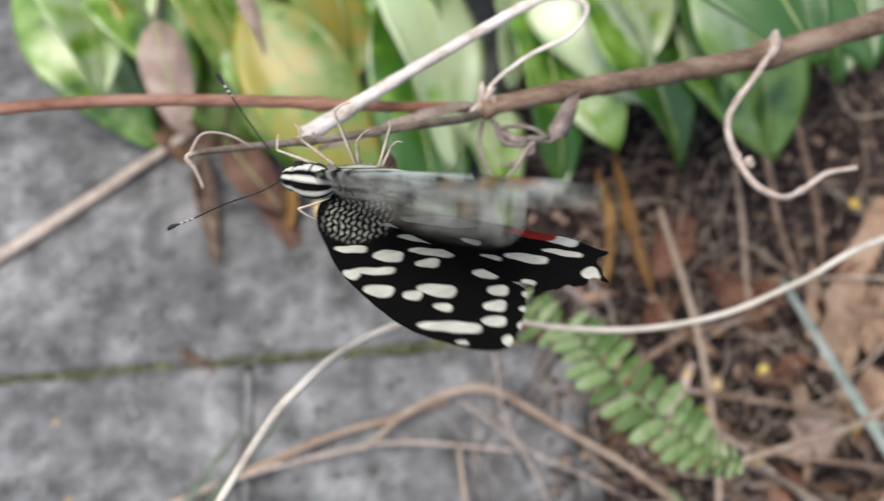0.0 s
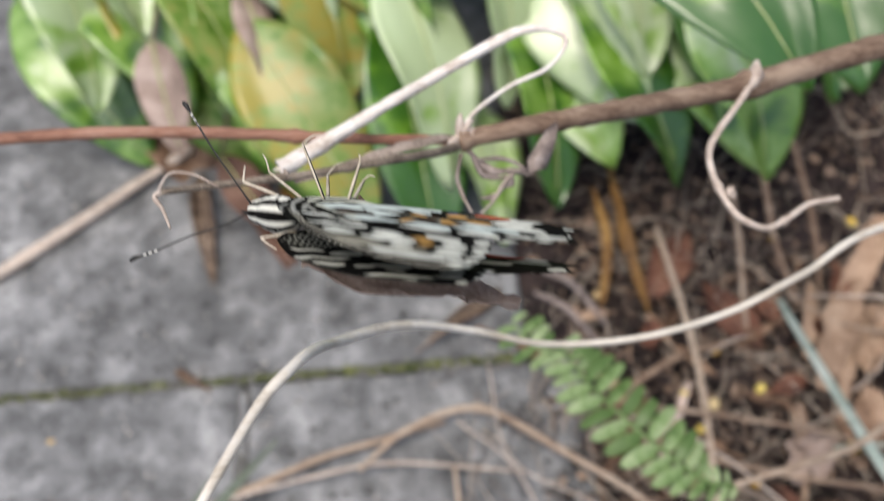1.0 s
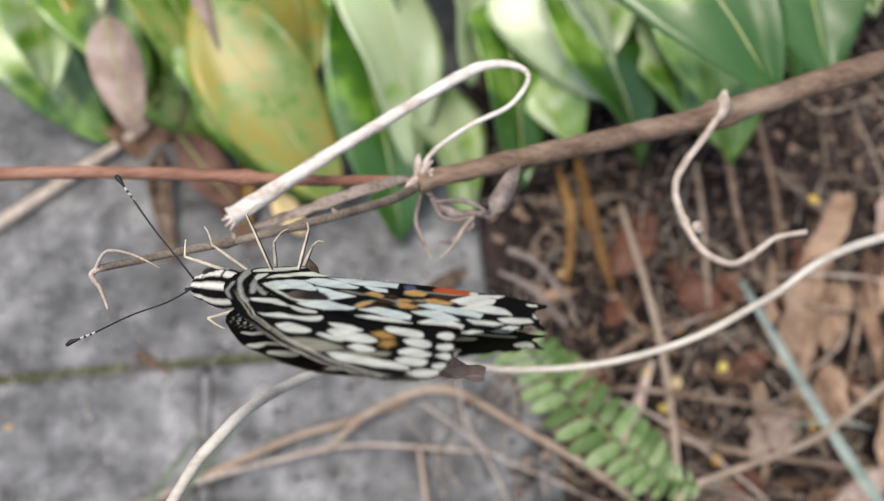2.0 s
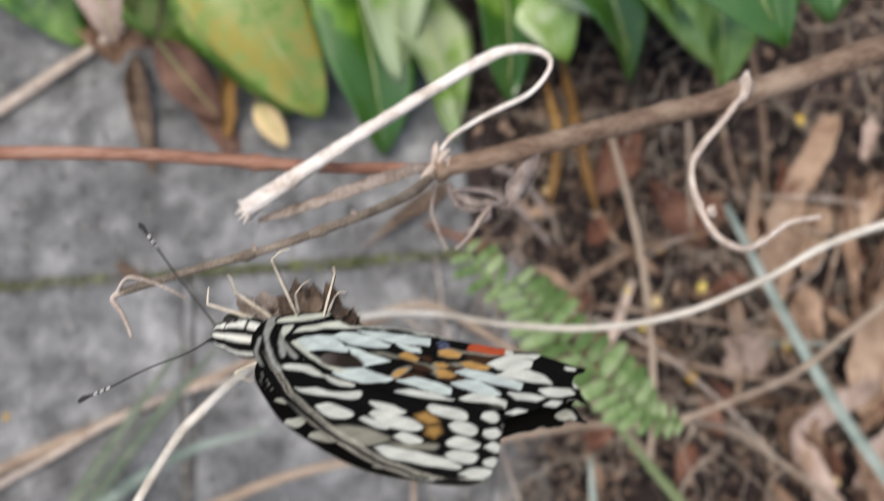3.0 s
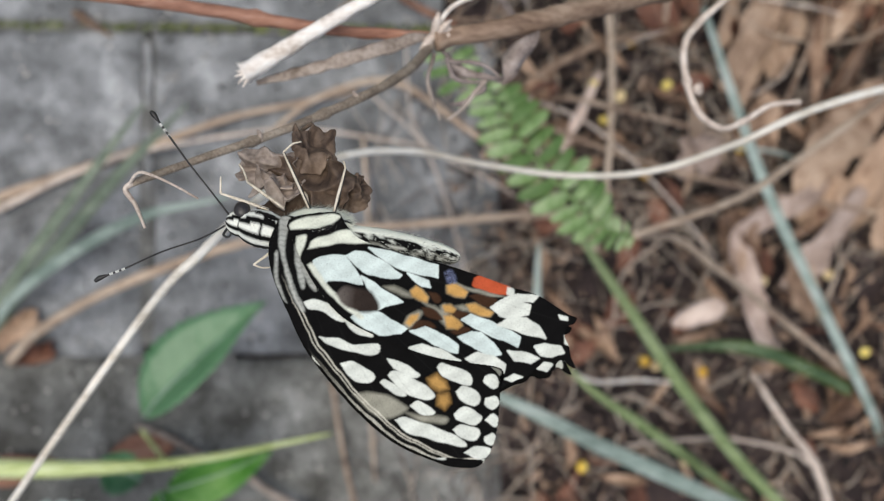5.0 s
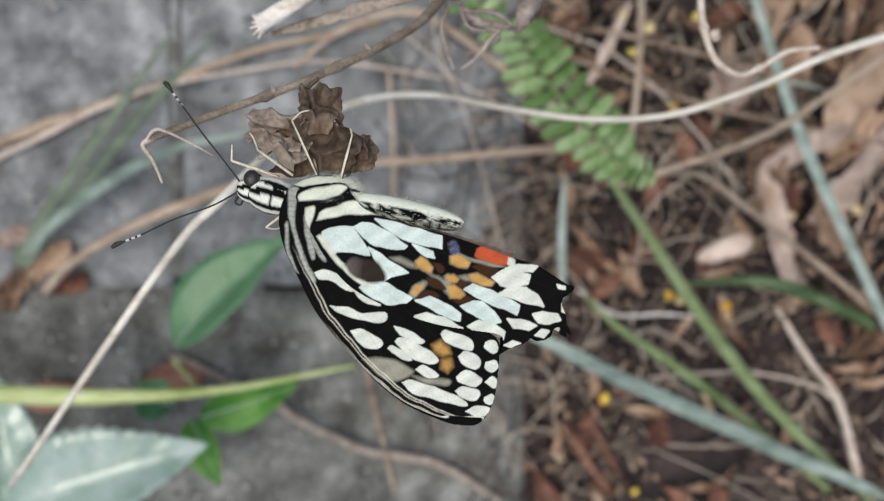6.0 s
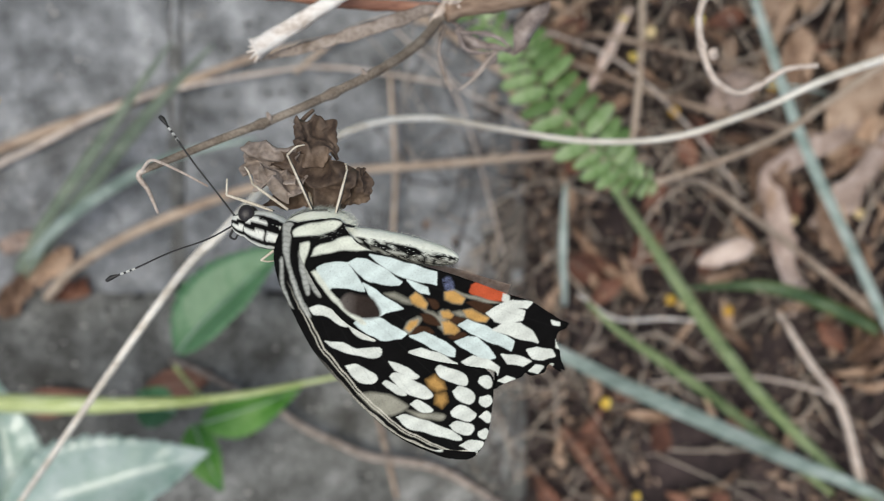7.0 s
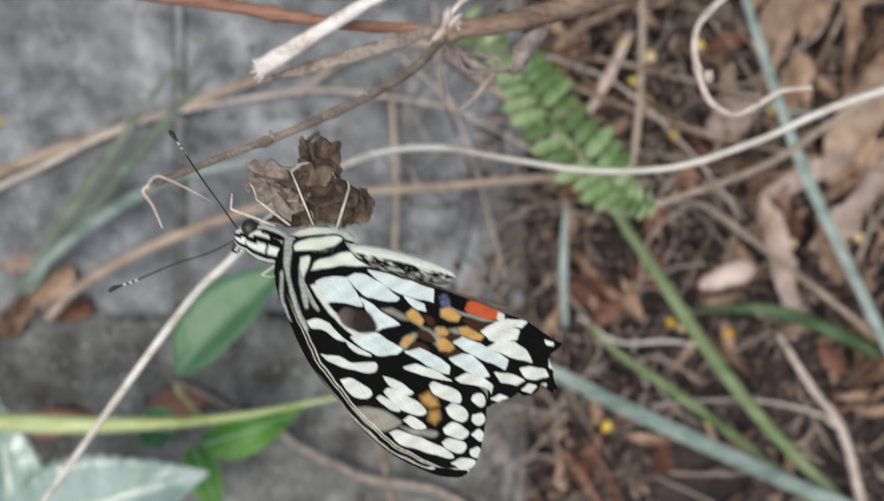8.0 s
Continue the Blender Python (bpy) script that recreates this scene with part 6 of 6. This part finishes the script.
def down(name, centre, radii, count, length, pick, parent, turn=0.0):
    """Short lying hairs over a body segment."""
    random.seed(count)
    verts, faces, cols = [], [], []
    for _ in range(count):
        a, u = random.uniform(0, 360), random.uniform(-0.9, 0.9)
        k = math.sqrt(1 - u * u)
        nrm = Vector((u / radii[0], math.cos(radians(a)) * k / radii[1], math.sin(radians(a)) * k / radii[2])).normalized()
        p = Vector(centre) + Vector((u * radii[0], math.cos(radians(a)) * k * radii[1], math.sin(radians(a)) * k * radii[2]))
        d = (Vector((1, 0, 0)) * 0.8 + nrm * 0.5 + Vector((random.gauss(0, 0.2), random.gauss(0, 0.2), random.gauss(0, 0.2)))).normalized()
        s = d.cross(nrm).normalized() * 0.035
        b = len(verts)
        ln = length * random.uniform(0.6, 1.3)
        verts += [(p - s) * MM, (p + s) * MM, (p + d * ln) * MM]
        faces.append((b, b + 1, b + 2))
        cols += [(*pick(a, (u + 1) / 2), 1)] * 3
    lean = Matrix.Translation(Vector(centre) * MM) @ pose(0, 0, 0, 0, 0, turn) @ Matrix.Translation(-Vector(centre) * MM)
    ob = soup(name, [lean @ v for v in verts], faces, FUR, parent)
    at = ob.data.color_attributes.new("pigment", "FLOAT_COLOR", "POINT")
    at.data.foreach_set("color", np.array(cols, np.float32).ravel())
    return ob


butterfly = tagged(new("butterfly"), "black and cream chequered swallowtail butterfly clinging to a dry leaf", "butterfly")


STEADY = []  # parts that keep their hold while the body rolls


def make_butterfly():
    pale, dark = (0.74, 0.76, 0.66), INK
    # angle 0 is the belly side (towards the legs), 90 and 270 the flanks, 180 the back
    def thorax(a, t):
        s = abs((a + 180) % 360 - 180)
        if 66 < s < 78 or 108 < s < 122 or s > 172:
            return dark
        if 22 < s < 34 and t < 0.6:
            return dark
        g = noise.noise(Vector((s * 0.3, t * 40, 5)))
        return pale if s < 125 else dark if g > 0.15 else (0.4, 0.41, 0.37)
    def prothorax(a, t):
        s = abs((a + 180) % 360 - 180)
        wob = 9 * math.sin(t * 7 + 0.6)
        if 78 + wob < s < 103 + wob or 42 < s < 58 - wob or 128 < s < 142 or s > 168:
            return dark
        return dark if 0.5 < t < 0.55 and 58 < s < 128 else (0.7, 0.71, 0.64)
    def abdomen(a, t):
        s = abs((a + 180) % 360 - 180)
        if 72 < s < 110:
            return dark if noise.noise(Vector((s * 0.35, t * 70, 0))) > -0.08 + 0.5 * (abs(s - 92) > 16) * (s > 92) else (0.55, 0.57, 0.5)
        if s >= 110:
            g = noise.noise(Vector((s * 0.16, t * 34, 3))) + 0.6 * noise.noise(Vector((s * 0.5, t * 90, 7)))
            return dark if g > 0.05 else (0.2, 0.2, 0.17) if g > -0.15 else (0.4, 0.41, 0.36)
        return pale
    furry("thorax", (2.2, 1.5, 0), (5.2, 3.2, 2.5), thorax, butterfly, "cream and black striped downy thorax")
    down("thorax_down", (2.2, 1.5, 0), (5.2, 3.2, 2.5), 4200, 0.9, thorax, butterfly)
    furry("collar", (-5.2, 1.5, 0), (4.0, 2.6, 2.7), prothorax, butterfly, "black and white striped collar", 0.0, -16)
    down("collar_down", (-5.2, 1.5, 0), (3.9, 2.5, 2.6), 1500, 0.5, prothorax, butterfly, -16)
    furry("head", (-8.2, 2.3, 0), (2.1, 1.85, 1.9), prothorax, butterfly, "striped head", 0.0, -16)
    furry("abdomen", (12.4, -0.75, 0), (9.4, 2.3, 2.2), abdomen, butterfly, "cream abdomen with speckled black side bands", 0.2, -10)
    down("abdomen_down", (12.4, -0.75, 0), (9.2, 2.2, 2.1), 2200, 0.4, abdomen, butterfly, -10)
    for z in (1, -1):
        bm = bmesh.new()
        bmesh.ops.create_uvsphere(bm, u_segments=20, v_segments=12, radius=1.15 * MM)
        for v in bm.verts:
            v.co = Vector((v.co.x, v.co.y * 1.1, v.co.z * 0.7)) + Vector((-7.9, 3.7, 1.5 * z)) * MM
        part("eye", bm, EYE, butterfly, "dark glossy compound eye")
        ant = [Vector(p) * MM for p in (((-9.6, 3.3, 0.6), (-12, 6.6, 1.6), (-15, 10.5, 2.2), (-19.2, 16.2, 2.0)) if z > 0 else ((-9.7, 2.4, -0.6), (-14, 0.2, -1.6), (-19.5, -1.7, -2.4), (-25, -4.2, -3.0), (-27.6, -5.2, -3.1)))]
        a = tube("antenna", ant, [0.00014, 0.00012, 0.00013, 0.00016], BLACK, butterfly, "thin black antenna")
        STEADY.append(a)
        e, d = ant[-1], (ant[-1] - ant[-2]).normalized()
        for q in range(3):
            s = 0.0009 + 0.0009 * q
            tube("ring_band", [e - d * (s + 0.0005), e - d * (s + 0.00025), e - d * s], [0.00017, 0.00018], CLUB, a, "white ring below the club")
        tube("club", [e - d * 0.0004, e + d * 0.0006, e + d * 0.0013 + Vector((0, -0.0002, 0))], [0.0002, 0.00038, 0.00026], BLACK, a, "black antenna club")
        legs = (((-4.3, 4.2), (-10.8, 6.3), (-10.9, 8.6)), ((1.2, 4.4), (-2.3, 11.9), (0.0, 13.4)), ((4.5, 3.9), (6.0, 9.8), (5.6, 10.8))) if z > 0 else (((-2.4, 4.4), (-7.3, 7.9), (-8.6, 10.4)), ((1.0, 4.0), (-0.5, 8.5), (1.5, 10.5)), ((4.2, 3.8), (5.0, 8.0), (6.5, 8.6)))
        for i, leg in enumerate(legs):
            off = ((0.9, 1.6, 1.4) if z > 0 else (0.2, -6.0, -6.0))[i]
            p = [Vector((leg[0][0], leg[0][1], min(abs(off), 1.5) * z)) * MM, Vector((*leg[1], off)) * MM, Vector((*leg[2], off - 0.6)) * MM]
            q = tube("leg", [p[0], p[0].lerp(p[1], 0.5), p[1]], [0.0002, 0.00024, 0.00016], LEGM, butterfly, "thin cream leg with a dark underside", sides=6, steps=4)
            STEADY.append(q)
            side = Vector((0.00017, -0.00004, 0.00008 * z))
            tube("leg_stripe", [p[0] + side, p[0].lerp(p[1], 0.5) + side, p[1] + side * 0.8], [0.00012, 0.00013, 0.00008], BLACK, q, "black stripe along the leg", sides=5, steps=4)
            tube("shin", [p[1], p[1].lerp(p[2], 0.5) + Vector((0, 0.0004, 0)), p[2]], [0.00016, 0.00013, 0.0001], LEGM, q, sides=6, steps=4)
    lower = tube("leg", [Vector(p) * MM for p in ((-2.6, 0.6, -2.2), (-4.6, -1.2, -2.5), (-6.6, -2.7, -2.7))], [0.0002, 0.00022, 0.00015], LEGM, butterfly, "thin cream leg reaching under the wings", sides=6, steps=4)
    tube("shin", [Vector(p) * MM for p in ((-6.6, -2.7, -2.7), (-5.6, -2.9, -3.4), (-4.4, -2.6, -4.2))], [0.00015, 0.00012, 0.0001], LEGM, lower, sides=6, steps=4)
    tube("proboscis", [Vector(p) * MM for p in ((-9.9, 1.7, 0), (-10.4, 0.6, 0.2), (-9.7, 0.2, 0.3), (-9.3, 0.9, 0.2))], [0.0002, 0.00016, 0.00012], BLACK, butterfly, "coiled dark proboscis")


make_butterfly()
fore_near = wing("forewing", FORE_LINE, fore_paint, 1, butterfly, "black forewing with cream spots")
hind_near = wing("hindwing", HIND_LINE, hind_paint, 1, butterfly, "cream and black hindwing with orange and red marks")
fore_far = wing("forewing", FORE_LINE, fore_paint, -1, butterfly, "black forewing with cream spots")
hind_far = wing("hindwing", HIND_LINE, hind_paint, -1, butterfly, "cream and black hindwing with orange and red marks")


# ---- the curled dry leaf that it clings to ----
def make_curled_leaf():
    root = tagged(new("curled_leaf"), "crumpled dark brown dry leaf hanging on the twig", "dead leaf")
    for name, w, h, d, seed, m in (
        ("crumple", 13.5, 11, 2.6, 2.3, pose(0.6 * MM, 8.8 * MM, -5.2 * MM, 10, -10, -10)), ("flap", 7.5, 8.5, 1.6, 5.1, pose(0.8 * MM, 14.2 * MM, -4.6 * MM, -18, 20, 12)),
        ("tip_fold", 5.5, 6.0, 1.5, 9.4, pose(6.4 * MM, 8.2 * MM, -4.2 * MM, 25, 30, 20)), ("lobe", 10.5, 6.5, 1.7, 12.8, pose(-5.0 * MM, 11.6 * MM, -4.0 * MM, 24, -10, -14)), ("fold", 8, 5, 2.0, 7.7, pose(-4.2 * MM, 8.2 * MM, -3.4 * MM, -26, 8, -22))):
        v, f = crumple_geo(w * MM, h * MM, d * MM, 38, 30, seed=seed, freq=0.7)
        soup(name, v, f, GREYTAN if name in ("lobe", "fold") else CURLED, root).matrix_local = m
    # a wavy blade behind the wings, rolled along its lower edge
    upper = spline([(-5, 3, -5), (6, -1, -5), (16, -3, -6), (27, -6, -8)], 14)
    lower = spline([(-4, -0.5, -8.2), (5, -6.5, -9.4), (14, -8.5, -9.6), (19, -7.8, -9.2), (22, -8.8, -9.8), (26.5, -8.0, -9.8)], 9)
    n, rows, verts, faces = 43, 10, [], []
    for side in (0, 1):
        for i in range(n):
            a, b = upper[min(i, len(upper) - 1)], lower[min(int(i * (len(lower) - 1) / (n - 1)), len(lower) - 1)]
            for j in range(rows + 1):
                s = j / rows
                c = a.lerp(b, s) + Vector((0, 0, 1.1 * noise.noise(Vector((i * 0.16, s * 2.2, 3))) + 0.5 * noise.noise(Vector((i * 0.5, s * 4, 8)))))
                c += Vector((0, 1.0 * noise.noise(Vector((i * 0.35, 0, 5))) * s, 1.5 * s * s - 0.25 * side))
                verts.append((c + Vector((2.5, 0, 0))) * MM)
    k, m = rows + 1, n * (rows + 1)
    for i in range(n - 1):
        for j in range(rows):
            a = i * k + j
            faces += [(a, a + 1, a + k + 1, a + k), (a + m, a + k + m, a + k + 1 + m, a + 1 + m)]
        for j in (0, rows):
            a = i * k + j
            faces.append((a, a + k, a + k + m, a + m) if j == 0 else (a + k, a, a + m, a + k + m))
    blade = soup("blade", verts, faces, TANLEAF, root)
    tagged(blade, "pinkish tan rolled blade of the leaf")
    tube("stalk", [Vector(p) * MM for p in ((-2, 16, -4), (-1, 18, -5), (0.2, 19.4, -6))], [0.0004, 0.0003], CURLED, root)
    return root, blade


curled_leaf, leaf_blade = make_curled_leaf()

BASE = pose(0, 0, 0, -1.893, -1.318, -0.376)


def clinging(x, y, z, roll, yaw):
    """Pose of the butterfly with its head at x, y, z, turned about its long axis by roll and in the wings' plane by yaw."""
    return Matrix.Translation((x, y, z)) @ BASE @ pose(0, 0, 0, 0, 0, yaw) @ pose(0, 0, 0, roll, 0, 0) @ Matrix.Translation(-HEAD)


def motions():
    rows = [(0.0, clinging(-0.0261, -0.0033, 0.6573, -38, -8)), (0.1, clinging(-0.026, -0.003, 0.657, -41, -8)), (0.2, clinging(-0.0254, -0.0043, 0.6593, -43, -9)), (0.3, clinging(-0.0249, -0.0055, 0.6615, -46, -11)), (0.4, clinging(-0.0245, -0.0060, 0.6624, -48, -13)), (0.5, clinging(-0.0242, -0.0062, 0.6627, -47, -14)),
            (0.6, clinging(-0.0249, -0.0044, 0.6600, -53, -11)), (0.7, clinging(-0.0258, -0.0022, 0.6566, -57, -8.5)), (0.8, clinging(-0.0253, -0.0034, 0.6590, -55, -9)), (0.9, clinging(-0.0250, -0.0041, 0.6602, -51, -10)), (1.0, clinging(-0.0248, -0.0042, 0.6613, -50, -9.5)), (1.1, clinging(-0.0244, -0.0043, 0.6622, -46, -9)),
            (1.2, clinging(-0.0242, -0.0039, 0.6629, -50, -8)), (1.3, clinging(-0.0241, -0.0031, 0.6629, -59, -7)), (1.4, clinging(-0.0239, -0.0023, 0.6630, -55, -6)), (1.5, clinging(-0.0238, -0.0022, 0.6631, -55, -6)), (1.7, clinging(-0.0240, -0.0015, 0.6622, -54, -6)), (2.3, clinging(-0.0252, -0.0013, 0.6610, -47, -5)), (2.8, clinging(-0.0260, -0.0015, 0.6601, -47, -3)), (3.0, clinging(-0.0261, -0.0014, 0.6607, -47, -3)), (3.5, clinging(-0.0265, 0.002, 0.655, -43, -3)),
            (4.0, clinging(-0.0262, 0.0022, 0.66, -34, -2)), (4.5, clinging(-0.0261, 0.0026, 0.663, -23, -1)), (6.0, clinging(-0.0261, 0.0011, 0.6649, -3, 0)), (6.5, clinging(-0.0261, 0.0011, 0.6649, 0, 0)), (7.0, clinging(-0.0261, 0.0011, 0.6649, -1, -0.3)), (7.5, clinging(-0.0261, 0.0011, 0.6649, -3, -1.1)), (8.0, clinging(-0.0261, 0.0011, 0.6649, -4, -1.7))]
    walk(butterfly, rows)
    ease = [(3.0, 11), (3.5, 16), (4.0, 13), (4.5, 8), (6.0, 1)]
    held = dict(ease)
    walk(curled_leaf, [(t, m @ Matrix.Translation(HEAD) @ pose(0, 0, 0, held.get(t, 0), 0, 0) @ Matrix.Translation(-HEAD)) for t, m in rows])
    beat = [(0.0, 14), (0.1, 9), (0.2, 4), (0.3, -1), (0.4, -3.5), (0.5, -4), (0.55, 3), (0.6, 20), (0.7, 47), (0.8, 14), (0.9, 6), (1.0, -2.5), (1.1, -3), (1.2, -0.5), (1.3, 5), (1.4, -4.4), (1.5, -4.4), (1.7, -4.4), (2.8, -4.4), (8.0, -4.4)]
    hold = [(0.0, 66), (0.3, 74), (0.5, 80), (0.7, 85), (1.0, 77), (1.3, 85), (1.5, 84), (1.7, 80), (2.3, 68), (3.0, 55), (3.5, 48), (4.0, 39), (4.5, 29), (6.0, 3), (6.5, 0), (8.0, 0)]
    fold = Vector((0, 3, -5)) * MM
    push = [(0.0, 8), (0.1, 0), (0.5, 0), (0.6, 12), (0.7, 42), (0.8, 8), (0.9, 0), (8.0, 0)]
    walk(leaf_blade, [(t, Matrix.Translation(fold) @ pose(0, 0, 0, a, 0, 0) @ Matrix.Translation(-fold)) for t, a in push])
    for ob in STEADY:
        walk(ob, [(t, pose(0, 0.0022, 0, a, 0, 0) @ Matrix.Translation((0, -0.0022, 0))) for t, a in hold])
    def sway(x, y, z, a, b, c):
        turn = Vector((a, b, c))
        return Matrix.Translation((0.13 + x, 0.047 + y, 0.53 + z)) @ (Matrix.Rotation(turn.length, 4, turn) if turn.length else Matrix.Identity(4))
    walk(arching_stem, [(0.0, sway(0.0008, -0.0013, -0.0156, 0.0961, 0.0517, 0.0156)), (0.5, sway(0.0004, -0.0008, -0.0136, 0.0798, 0.0638, 0.0282)), (1.0, sway(-0.0023, 0.0031, 0.0011, -0.0424, 0.1547, 0.1224)), (1.5, sway(-0.0028, 0.0039, 0.004, -0.0668, 0.1729, 0.1413)), (3.0, sway(0, 0, 0, 0, 0, 0)), (6.5, sway(0, 0, 0, 0, 0, 0)), (7.0, sway(0.001, -0.002, 0, 0, 0, 0)), (7.5, sway(0.002, -0.0042, 0, 0, 0, 0)), (8.0, sway(0.0022, -0.0045, 0, 0, 0, 0))])
    for ob, side, lift in ((fore_near, 1, 2.3), (hind_near, 1, 2.6), (fore_far, -1, 2.3), (hind_far, -1, 2.6)):
        quick = [(0.0, 10), (0.03, 26), (0.06, 12), (0.1, 9), (0.2, 5), (0.3, 2), (0.4, 3), (0.5, 4), (0.55, 9), (0.6, 23), (0.7, 41)] + beat[9:] if side > 0 else beat
        swing = 0.11 if ob in (fore_near, fore_far) else 0.22  # the wings swing in towards the body as they open
        walk(ob, [(t, pose(0, 0, side * lift * MM, -side * a, 0, 0 if side > 0 else -0.7) @ pose(0, 0, 0, 0, 0, swing * max(0, a))) for t, a in quick])


motions()
